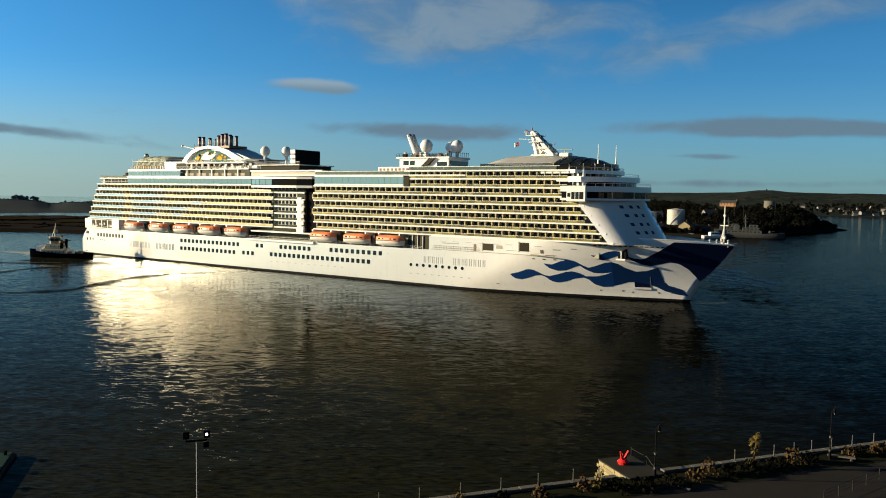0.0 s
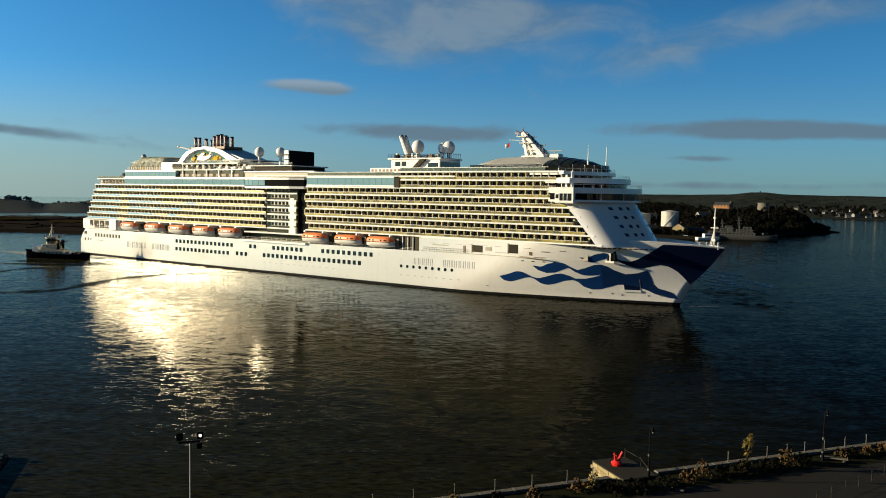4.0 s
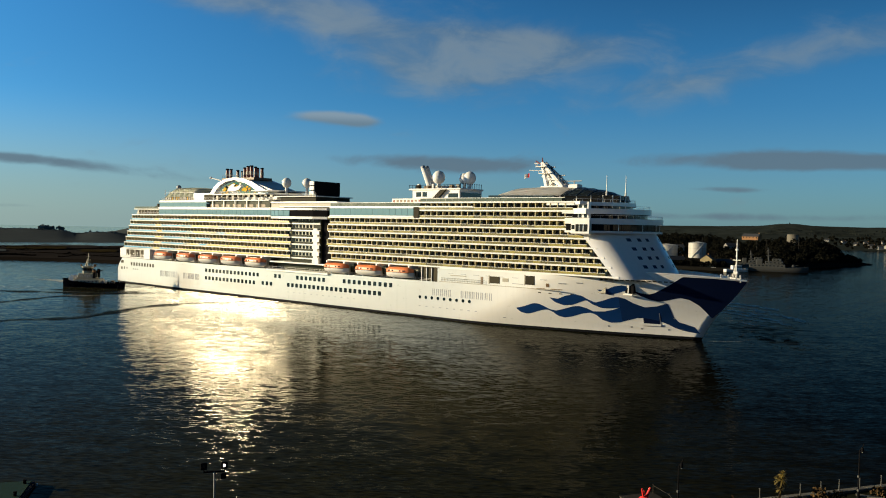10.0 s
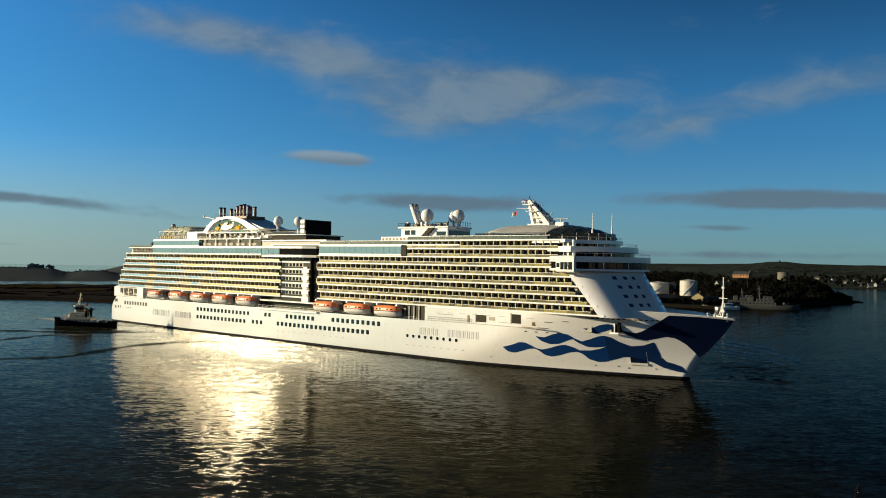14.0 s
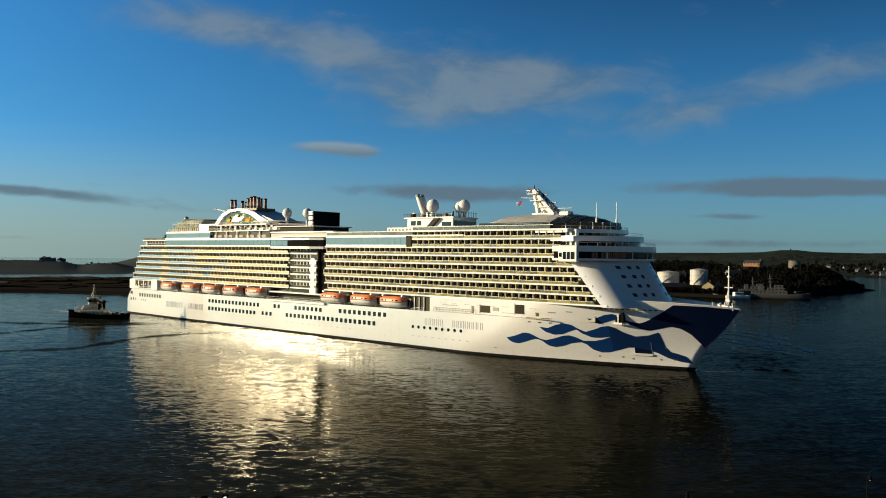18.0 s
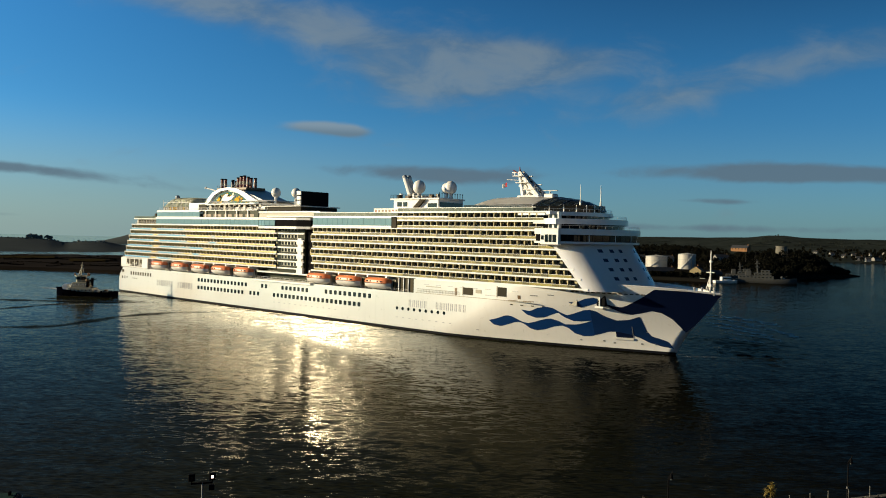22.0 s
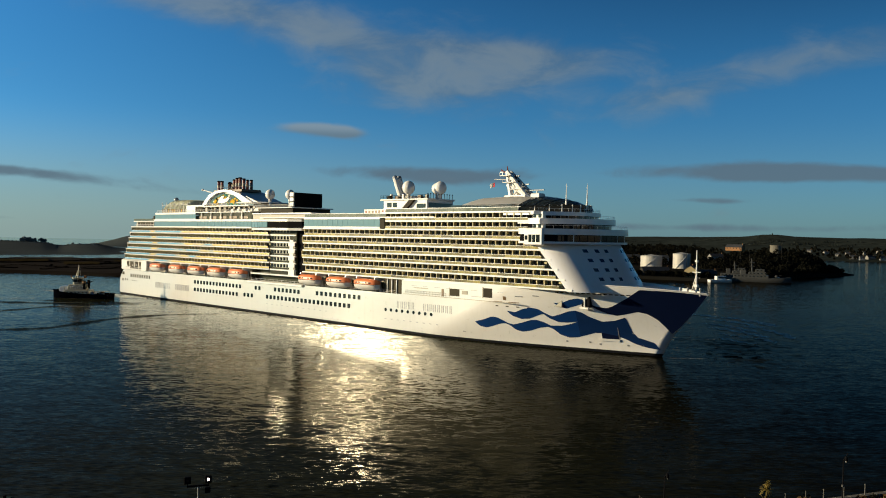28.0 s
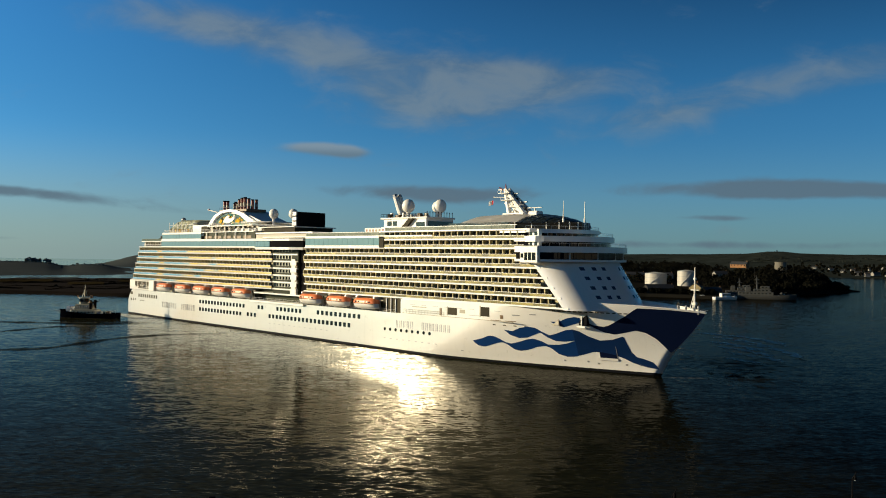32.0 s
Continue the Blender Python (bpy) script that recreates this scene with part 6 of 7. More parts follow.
def house(a, d, z, w, deep, h, turn, wall=None, roof=None, label="small pale gabled house on the shore", group="houses on the far shore"):
    p = polar(a, d, z)
    ob = thing("house", pose(p.x, p.y, p.z, 0, 0, turn), label, "house", group)
    bm = bmesh.new()
    prism(bm, [(-deep / 2, -1), (deep / 2, -1), (deep / 2, h), (0, h + deep * 0.35), (-deep / 2, h)], -w / 2, w / 2, "x")
    part("wall", bm, wall or RENDER, ob)
    bm = bmesh.new()
    t = 0.25
    prism(bm, [(-deep / 2 - .4, h - .25), (0, h + deep * 0.35 + .05), (deep / 2 + .4, h - .25), (deep / 2 + .4, h - .25 + t), (0, h + deep * 0.35 + .05 + t), (-deep / 2 - .4, h - .25 + t)], -w / 2 - 0.3, w / 2 + 0.3, "x")
    part("roof", bm, roof or SLATE, ob)
    for k in range(max(2, int(w / 3.5))):
        x = -w / 2 + (k + 0.5) * w / max(2, int(w / 3.5))
        bm = bmesh.new()
        box(bm, x - .5, x + .5, -deep / 2 - 0.05, -deep / 2 + 0.2, h * 0.45, h * 0.8)
        part("window", bm, PANE, ob)
    bm = bmesh.new()
    box(bm, w / 2 - 1.2, w / 2 - 0.4, -.4, .4, h, h + deep * 0.35 + 1.3)
    part("chimney", bm, OCHRE, ob)
    return ob


def settlements():
    rnd = random.Random(11)
    for a, d, w, h in ((27.5, 1790, 16, 7), (28.0, 1760, 12, 6), (28.5, 1790, 22, 6), (29.2, 1770, 12, 6), (29.8, 1800, 18, 7), (30.6, 1760, 14, 6), (31.4, 1800, 14, 6), (27.2, 1960, 12, 6), (28.2, 2030, 14, 6), (29.0, 2100, 14, 6), (29.6, 1980, 12, 6), (30.4, 2060, 14, 6), (26.6, 1900, 10, 6), (31.2, 2000, 14, 6), (25.9, 2000, 12, 6), (24.9, 2100, 12, 6)):
        u = (d - (1700 - (a - 28) * 6)) / (2600 - (1700 - (a - 28) * 6))
        house(a, d, 1.5 + 24 * u, w * 0.8, 8, h * 0.8, rnd.uniform(-35, 20))
    for a, d, w, deep, h, z, turn, wall, roof, lab in ((14.9, 735, 26, 9, 4.5, 2.6, 10, DARKSTONE, SLATE, "long low dark stone store on the island quay"), (17.4, 722, 9, 10, 6.5, 2.6, 60, STONE, SLATE, "pale gabled store on the island quay"),
                                                      (12.0, 740, 24, 10, 6, 2.6, 5, DARKSTONE, SLATE, "dark quayside shed on the island"), (18.5, 730, 14, 8, 3.6, 2.6, -5, DARKSTONE, SLATE, "low dark shed on the island quay"),
                                                      (19.0, 905, 15, 8, 5, 13, 10, RENDER, SLATE, "pale house among island trees"), (20.25, 930, 19, 8, 3.0, 25.6, -48, OCHRE, SLATE, "orange brick barrack on the island hill"),
                                                      (15.2, 955, 20, 9, 6, 8, 0, RENDER, SLATE, "pale block behind the tanks"), (13.2, 960, 22, 9, 6, 8, 0, OCHRE, SLATE, "brick block behind the tanks")):
        house(a, d, z, w, deep, h, turn, wall, roof, lab, "buildings on the island")
    # oil tanks
    for a, d, r, h in ((14.65, 900, 11.8, 14.3), (16.72, 880, 9.2, 17.6)):
        p = polar(a, d, 3.0)
        tank = thing("storage_tank", pose(p.x, p.y, p.z), "large white cylindrical storage tank", "storage tank", "storage tanks")
        bm = bmesh.new()
        tube(bm, (0, 0, -1), (0, 0, h), r, r, 40)
        part("shell", bm, TANKW, tank, smooth=False)
        bm = bmesh.new()
        tube(bm, (0, 0, h), (0, 0, h + 1.4), r * 1.01, r * 0.1, 40)
        part("roof", bm, TANKW, tank)
        for z in (h * 0.33, h * 0.66, h - 0.3):
            bm = bmesh.new()
            tube(bm, (0, 0, z), (0, 0, z + 0.3), r * 1.012, r * 1.012, 40)
            part("ring_girder", bm, STEEL, tank)
        bm = bmesh.new()
        for k in range(12):
            t0, t1 = -2.6 + k * 0.12, -2.6 + (k + 1) * 0.12
            tube(bm, (math.cos(t0) * (r + .5), math.sin(t0) * (r + .5), h * k / 12), (math.cos(t1) * (r + .5), math.sin(t1) * (r + .5), h * (k + 1) / 12), 0.35, n=4)
        part("stair", bm, STEEL, tank)
    # round stone tower on the hill top
    p = polar(22.85, 990, 22.5)
    tower = thing("stone_tower", pose(p.x, p.y, p.z), "squat round stone tower on the wooded hill", "tower")
    bm = bmesh.new()
    tube(bm, (0, 0, -4), (0, 0, 8), 7.2, 6.4, 20)
    part("wall", bm, COPING, tower)
    bm = bmesh.new()
    tube(bm, (0, 0, 8), (0, 0, 9), 6.7, 6.7, 20)
    part("parapet", bm, COPING, tower)
    # slender masts on the island
    for a, d, h in ((17.05, 860, 33), (20.6, 840, 36), (23.2, 900, 40), (21.2, 845, 34)):
        p = polar(a, d, 4)
        ob = thing("lattice_mast", pose(p.x, p.y, p.z), "thin grey mast on the island", "mast", "masts on the island")
        bm = bmesh.new()
        tube(bm, (0, 0, 0), (0, 0, h - 10), 0.3, 0.12, 6)
        box(bm, -1.2, 1.2, -.15, .15, h - 13, h - 12.8)
        part("pole", bm, DARKSTONE, ob)
    # stone quay front of the island
    for k, (a0, a1) in enumerate(((8, 11), (11, 14), (14, 17), (17, 19.6))):
        bm = bmesh.new()
        p, q = polar(a0, shore_right(a0) - 4), polar(a1, shore_right(a1) - 4)
        s = (q - p).normalized().cross(Vector((0, 0, 1))) * -14
        prism(bm, [(p.x, p.y), (q.x, q.y), (q.x + s.x, q.y + s.y), (p.x + s.x, p.y + s.y)], -1, 2.7, "z")
        tagged(link("quay_wall", bm, ISLE), "grey stone quay of the island", "quay", kind="structure")


settlements()


def patrol_ship(a, d, length, turn, label, z_mast):
    p = polar(a, d)
    ob = thing("patrol_ship", pose(p.x, p.y, 0, 0, 0, turn), label, "patrol ship", "moored patrol ships")
    bm = bmesh.new()
    rows = []
    L = length / 2
    for u in np.linspace(-1, 1, 17):
        w = 4.6 * (1 - max(0, (u - 0.3) / 0.7) ** 2) ** 0.6 + 0.05
        top = 3.2 + 1.8 * max(0, u) ** 1.5
        rows.append([(u * L, -w, top), (u * L, -w * 0.9, -1), (u * L, w * 0.9, -1), (u * L, w, top)])
    vs = sheet(bm, rows)
    bm.faces.new(vs[0])
    part("hull", bm, NAVALGREY, ob, smooth=True)
    bm = bmesh.new()
    sheet(bm, [[(r[0][0], r[0][1], r[0][2] - 0.3) for r in rows], [(r[3][0], r[3][1], r[3][2] - 0.3) for r in rows]])
    part("deck", bm, DECK, ob)
    for x0, x1, y, z0, z1, name in ((-L * .5, L * .42, 3.6, 3, 6.2, "deckhouse"), (-L * .1, L * .36, 3.2, 6.2, 8.8, "bridge_deck"), (L * .08, L * .32, 2.8, 8.8, 11.2, "bridge")):
        bm = bmesh.new()
        box(bm, x0, x1, -y, y, z0, z1, bevel=0.3)
        h = part(name, bm, NAVALGREY, ob)
        for q in np.arange(x0 + 1, x1 - 1, 3.0):
            bm = bmesh.new()
            box(bm, q, q + 1.4, -y - .05, y + .05, z1 - 1.5, z1 - 0.7)
            part("window", bm, PANE, h)
    bm = bmesh.new()
    tube(bm, (0, 0, 8.5), (-1, 0, z_mast), 0.9, 0.3, 8)
    for z in (z_mast - 7, z_mast - 4):
        box(bm, -2.4, 1.6, -2.2, 2.2, z, z + 0.4)
    ball(bm, (-.6, 0, z_mast - 2.6), 0.9)
    part("mast", bm, NAVALGREY, ob)
    bm = bmesh.new()
    box(bm, -L * .32, -L * .16, -1.6, 1.6, 6, 10.5, bevel=0.4)
    part("funnel", bm, NAVALGREY, ob)
    bm = bmesh.new()
    ball(bm, (L * .62, 0, 5.2), 1.4)
    tube(bm, (L * .62, 0, 5.6), (L * .62 + 4, 0, 6.3), 0.15, n=6)
    part("gun", bm, NAVALGREY, ob)


patrol_ship(21.4, 722, 62, -22, "grey naval patrol ship moored at the island", 20.5)
patrol_ship(20.3, 742, 50, -20, "grey naval patrol ship moored inside another", 17)


def small_craft(a, d, turn, s, label):
    p = polar(a, d)
    ob = thing("motor_launch", pose(p.x, p.y, 0, 0, 0, turn), label, "boat", "small craft by the island")
    bm = bmesh.new()
    rows = []
    for u in np.linspace(-1, 1, 11):
        w = 1.9 * s * (1 - max(0, u) ** 2.5) ** 0.7 + 0.03
        rows.append([(u * 7 * s, -w, 1.5 * s + 0.5 * max(0, u)), (u * 7 * s, -w * 0.8, -.5), (u * 7 * s, w * 0.8, -.5), (u * 7 * s, w, 1.5 * s + 0.5 * max(0, u))])
    vs = sheet(bm, rows)
    bm.faces.new(vs[0])
    part("hull", bm, SUPER, ob, smooth=True)
    bm = bmesh.new()
    box(bm, -3 * s, 2.5 * s, -1.4 * s, 1.4 * s, 1.2 * s, 3.6 * s, bevel=0.2)
    c = part("cabin", bm, SUPER, ob)
    bm = bmesh.new()
    box(bm, -2.4 * s, 2.55 * s, -1.45 * s, 1.45 * s, 2.4 * s, 3.1 * s)
    part("cabin_window", bm, PANE, c)


small_craft(19.35, 694, 10, 1.5, "white motor launch lying off the island quay")
small_craft(17.8, 703, 160, 0.8, "small white launch at the island quay")
small_craft(23.0, 775, -30, 0.7, "small white launch by the island shore")

# ---- the promenade below the camera ----


def wall_line(x):
    return 82.6 + (x - 14.3) * 0.36


def quay():
    # hillside and level ground from the camera's terrace down to the wall
    bm = bmesh.new()
    xs = np.linspace(-260, 260, 53)
    rows = []
    for u, z in ((-0.2, 31.5), (0.06, 31.0), (0.12, 22), (0.4, 6.0), (0.55, 2.95), (1.0, 2.95)):
        rows.append([(x, wall_line(x) * u - (0.35 if u == 1.0 else 0) if u > 0 else u * 70, z) for x in xs])
    sheet(bm, rows)
    tagged(link("ground", bm, ASPHALT), "worn asphalt of the waterfront and hillside, darkened for shade", "ground", kind="structure")
    # unseen slope added behind the camera, pale so it bounces warm light
    bm = bmesh.new()
    sheet(bm, [[(x, y, z + 3 * bumpy(x, y, 0.02, 1.0)) for x in np.linspace(-700, 700, 71)] for y, z in ((-14, 31.4), (-60, 42), (-130, 62), (-230, 84), (-360, 100))])
    tagged(link("hillside", bm, HILLSIDE), "unseen pale hillside behind the waterfront, added for bounce light", "hillside", kind="structure")
    # grass strip behind the wall
    bm = bmesh.new()
    xs = np.linspace(-60, 90, 61)
    sheet(bm, [[(x, wall_line(x) - 5.2 - 0.5 * math.sin(x * 0.4), 2.97) for x in xs], [(x, wall_line(x) - 3, 3.04) for x in xs], [(x, wall_line(x) - 0.7, 3.05) for x in xs]])
    tagged(link("verge", bm, GRASS), "rough grass verge behind the sea wall, darkened for shade", "verge", kind="structure")
    # sea wall with coping stones
    bm = bmesh.new()
    prism(bm, [(-260, wall_line(-260)), (260, wall_line(260)), (260, wall_line(260) - 0.6), (-260, wall_line(-260) - 0.6)], -2, 3.0, "z")
    wall = tagged(link("sea_wall", bm, STONE), "stone sea wall with pale granite coping", "sea wall", kind="structure")
    bm = bmesh.new()
    box(bm, -0.98, 0.98, -0.42, 0.42, 0, 0.42, bevel=0.05)
    me = bpy.data.meshes.new("coping_stone")
    bm.to_mesh(me)
    bm.free()
    me.materials.append(COPING)
    turn = math.degrees(math.atan(0.36))
    rnd = random.Random(2)
    for k in range(70):
        x = -32 + k * 2.0 * math.cos(math.atan(0.36))
        if 19.8 < x < 25.2:
            continue
        ob = new("coping_stone", me)
        ob.parent = wall
        ob.matrix_basis = pose(x, wall_line(x) - 0.3, 2.92 + rnd.uniform(-.02, .02), 0, 0, turn + rnd.uniform(-.4, .4))


quay()


def jetty():
    turn = math.degrees(math.atan(0.36))
    j = thing("stone_jetty", pose(22.6, wall_line(22.6) - 0.3, 0, 0, 0, turn), "short square stone jetty lit yellow on its side", "jetty")
    bm = bmesh.new()
    box(bm, -2.0, 2.4, -0.5, 5.4, -2, 3.1)
    part("core", bm, STONE, j)
    bm = bmesh.new()
    box(bm, -2.1, 2.5, -1.2, 5.5, 3.1, 3.3, bevel=0.05)
    part("paving", bm, DARKSTONE, j)
    bm = bmesh.new()
    box(bm, -.55, .55, -.12, .2, -.2, .2, bevel=0.03)
    me = bpy.data.meshes.new("stone_block")
    bm.to_mesh(me)
    bm.free()
    me.materials.append(STONE)
    rnd = random.Random(3)
    for row in range(7):
        for k in range(5):
            ob = new("stone_block", me)
            ob.parent = j
            ob.matrix_basis = pose(-2.02 + rnd.uniform(-.03, .03), 0.4 + k * 1.14 + (row % 2) * 0.5 - 0.4, 0.5 + row * 0.42, 0, 0, 90)
    for k, (x, y) in enumerate(((2.3, 5.2), (2.3, 2.0), (1.2, -0.9))):
        bm = bmesh.new()
        tube(bm, (x, y, 3.3), (x, y, 4.3), 0.06, n=6)
        ball(bm, (x, y, 4.3), 0.08, 1, 6, 4)
        part("rail_post", bm, DARKSTONE, j)
    bm = bmesh.new()
    tube(bm, (2.3, 5.2, 4.2), (2.3, 2.0, 4.2), 0.035, n=5)
    tube(bm, (2.3, 2.0, 4.2), (1.2, -0.9, 4.2), 0.035, n=5)
    part("hand_rail", bm, DARKSTONE, j)
    buoy = thing("red_buoy", pose(21.4, 88.2, 3.3, 0, 0, 25), "red navigation buoy set on the jetty", "buoy")
    bm = bmesh.new()
    tube(bm, (0, 0, 0), (0, 0, 0.3), 0.6, 0.7, 14)
    tube(bm, (0, 0, 0.3), (0, 0, 0.55), 0.7, 0.4, 14)
    part("float", bm, RED, buoy)
    bm = bmesh.new()
    tube(bm, (-.2, 0, 0.5), (-.45, 0, 1.5), 0.16, 0.1, 8)
    tube(bm, (.15, 0, 0.5), (.75, 0, 1.45), 0.18, 0.16, 8)
    tube(bm, (-.1, .2, 0.5), (.1, .3, 1.1), 0.12, 0.08, 8)
    part("prong", bm, RED, buoy)


jetty()


def wall_posts():
    first = thing("railing_post", pose(-6, wall_line(-6) - 0.3, 3.3), "slim pale post on the sea wall", "post", "posts on the sea wall")
    bm = bmesh.new()
    tube(bm, (0, 0, 0), (0, 0, 1.25), 0.075, 0.055, 8)
    part("shaft", bm, POSTGREY, first)
    bm = bmesh.new()
    ball(bm, (0, 0, 1.3), 0.09, 1, 8, 6)
    part("cap", bm, POSTGREY, first)
    for x in (-2, 2.2, 6.5, 10.6, 14.6, 17.6, 35.0, 40.5, 43.4, 46.0, 49.0, 52.2, 55.6, 59.0, 62.5, 66):
        copy_thing(first, pose(x, wall_line(x) - 0.3, 3.3))


wall_posts()


def street_lamp(x, y, h):
    ob = thing("street_lamp", pose(x, y, 2.95), "black ornate street lamp post on the promenade", "street lamp", "promenade lamps")
    bm = bmesh.new()
    tube(bm, (0, 0, 0), (0, 0, 1.0), 0.2, 0.16, 10)
    part("base", bm, BLACK, ob)
    bm = bmesh.new()
    tube(bm, (0, 0, 1.0), (0, 0, h - 0.8), 0.1, 0.06, 8)
    part("shaft", bm, BLACK, ob)
    for z in (1.05, 2.7):
        bm = bmesh.new()
        tube(bm, (0, 0, z), (0, 0, z + 0.25), 0.15, 0.15, 10)
        part("collar", bm, POSTGREY, ob, "pale collar")
    bm = bmesh.new()
    tube(bm, (-.05, 0, h - 0.9), (.45, 0, h - 0.15), 0.05, n=6)
    tube(bm, (.45, 0, h - 0.15), (.45, 0, h), 0.05, n=6)
    part("bracket", bm, BLACK, ob)
    bm = bmesh.new()
    tube(bm, (.3, 0, h - 0.95), (.3, 0, h - 0.45), 0.22, 0.14, 10)
    lan = part("lantern", bm, BLACK, ob)
    bm = bmesh.new()
    ball(bm, (.3, 0, h - 1.0), 0.11, 0.8, 10, 6)
    part("globe", bm, SUPER, lan, "white glass globe")


street_lamp(24.1, 84.6, 6.4)
street_lamp(47.2, 91.6, 6.7)


def floodlight():
    x, y = -22.3, 69.4
    ob = thing("floodlight_mast", pose(x, y, 2.95, 0, 0, 18), "grey floodlight mast with paired lamp heads", "floodlight")
    bm = bmesh.new()
    tube(bm, (0, 0, 0), (0, 0, 8.6), 0.12, 0.09, 10)
    part("pole", bm, STEEL, ob)
    bm = bmesh.new()
    box(bm, -1.0, 0.9, -.07, .07, 8.5, 8.66)
    part("cross_arm", bm, BLACK, ob)
    for dx, lit in ((-.95, False), (.85, True)):
        bm = bmesh.new()
        box(bm, dx - .3, dx + .3, -.16, .16, 8.8, 9.45, bevel=0.05)
        tube(bm, (dx, 0, 8.6), (dx, 0, 8.9), 0.05, n=6)
        head = part("lamp_head", bm, BLACK, ob)
        bm = bmesh.new()
        box(bm, dx - .1, dx + .1, -.19, -.15, 9.02, 9.26)
        part("lamp_glass", bm, LAMPLIT if lit else PANE, head, "lit lamp glass" if lit else "")
    bm = bmesh.new()
    box(bm, .55, 1.05, -.2, .2, 7.9, 8.4, bevel=0.05)
    part("control_box", bm, BLACK, ob)


floodlight()


def planting():
    rnd = random.Random(9)

    def shrub(x, y, r, h, mat, label):
        ob = thing("shrub", pose(x, y, 2.95), label, "shrub", "shrubs along the verge")
        bm = bmesh.new()
        for _ in range(int(70 * r)):
            t, ph = rnd.uniform(0, math.tau), rnd.random()
            q = r * math.sqrt(rnd.random()) * (1 - 0.6 * ph)
            c = Vector((math.cos(t) * q, math.sin(t) * q, h * ph * rnd.uniform(0.7, 1.1)))
            m = Euler((rnd.uniform(0, 6), rnd.uniform(0, 6), rnd.uniform(0, 6))).to_matrix()
            s = rnd.uniform(0.1, 0.24)
            bm.faces.new([bm.verts.new(c + m @ Vector(p) * s) for p in ((-1, -.5, 0), (1, -.4, .1), (.8, .6, 0), (-.7, .6, .1))])
        part("foliage", bm, mat, ob)
        bm = bmesh.new()
        for _ in range(5):
            tube(bm, (0, 0, -0.1), (rnd.uniform(-.6, .6) * r, rnd.uniform(-.6, .6) * r, h * 0.7), 0.04, 0.02, 5)
        part("stems", bm, BARE, ob)

    for x, back, r, h, mat in ((15.5, 2.2, 1.2, 1.5, RUSTLEAF), (17.3, 1.9, 1.0, 1.9, YELLOWLEAF), (19.0, 3.4, 1.8, 1.2, LEAF), (22.0, 3.9, 2.2, 1.2, LEAF), (25.5, 4.2, 2.2, 1.1, LEAF), (28.5, 3.4, 1.5, 1.2, RUSTLEAF), (30.5, 2.9, 1.4, 2.0, RUSTLEAF),
                               (33.0, 3.4, 1.7, 1.2, LEAF), (35.8, 3.2, 2.0, 1.4, LEAF), (39.5, 3.2, 2.0, 1.2, LEAF), (42.0, 2.6, 1.6, 2.2, RUSTLEAF), (44.2, 3.0, 1.5, 1.6, LEAF), (50.2, 2.6, 1.2, 1.2, RUSTLEAF), (52.0, 2.7, 1.0, 1.2, LEAF),
                               (54.2, 2.6, 1.1, 1.2, RUSTLEAF), (56.5, 2.5, 1.1, 1.3, RUSTLEAF), (10.5, 2.6, 1.1, 1.4, RUSTLEAF), (6.5, 2.4, 1.2, 1.2, LEAF), (2.0, 2.2, 1.1, 1.6, YELLOWLEAF), (59.5, 2.6, 1.4, 1.2, LEAF)):
        shrub(x, wall_line(x) - back, r, h, mat, "yellow-leaved shrub on the verge" if mat is YELLOWLEAF else ("rusty brown shrub on the verge" if mat is RUSTLEAF else "low dark evergreen shrub on the verge"))
    # cabbage palm with two heads of sword leaves
    ob = thing("cabbage_palm", pose(36.6, wall_line(36.6) - 2.3, 2.95), "yellowing cabbage palm with tufted heads", "palm")
    bm = bmesh.new()
    tube(bm, (0, 0, 0), (0.1, 0, 1.6), 0.17, 0.13, 8)
    tube(bm, (0.1, 0, 1.6), (.25, 0, 3.1), 0.13, 0.1, 7)
    part("trunk", bm, BARE, ob)
    for c, n, l in (((.25, 0, 3.2), 120, 0.95), ((.35, 0, 3.9), 50, 0.6), ((0, 0, 0.45), 110, 1.15), ((.15, 0, 2.1), 30, 0.6)):
        bm = bmesh.new()
        for _ in range(n):
            t, ph = rnd.uniform(0, math.tau), rnd.uniform(-0.7, 1.2)
            w = Vector((math.cos(t) * math.cos(ph), math.sin(t) * math.cos(ph), math.sin(ph)))
            s = w.cross(Vector((0, 0, 1))).normalized() * 0.05
            a = Vector(c)
            m, e = a + w * l * 0.6, a + w * l + Vector((0, 0, -.25 * l))
            bm.faces.new([bm.verts.new(p) for p in (a - s, m - s, e, m + s, a + s)])
        part("leaf_head", bm, YELLOWLEAF, ob)
    # pale bench slab under the far lamp, kerb of the car park, wire fence
    bench = thing("stone_bench", pose(48.6, wall_line(48.6) - 3.4, 2.97, 0, 0, -22), "pale stone bench slab on the verge", "bench")
    bm = bmesh.new()
    box(bm, -1.5, 1.5, -.3, .3, 0.35, 0.5, bevel=0.03)
    part("slab", bm, COPING, bench)
    for x in (-1.1, 1.1):
        bm = bmesh.new()
        box(bm, x - .15, x + .15, -.25, .25, 0, 0.35)
        part("leg", bm, COPING, bench)
    kerb = thing("car_park_kerb", pose(26.0, wall_line(26) - 5.0, 2.96, 0, 0, -38), "pale kerb at the corner of the car park", "kerb")
    bm = bmesh.new()
    box(bm, -1.3, 1.3, -.12, .12, -.05, 0.22, bevel=0.03)
    part("stone", bm, COPING, kerb)
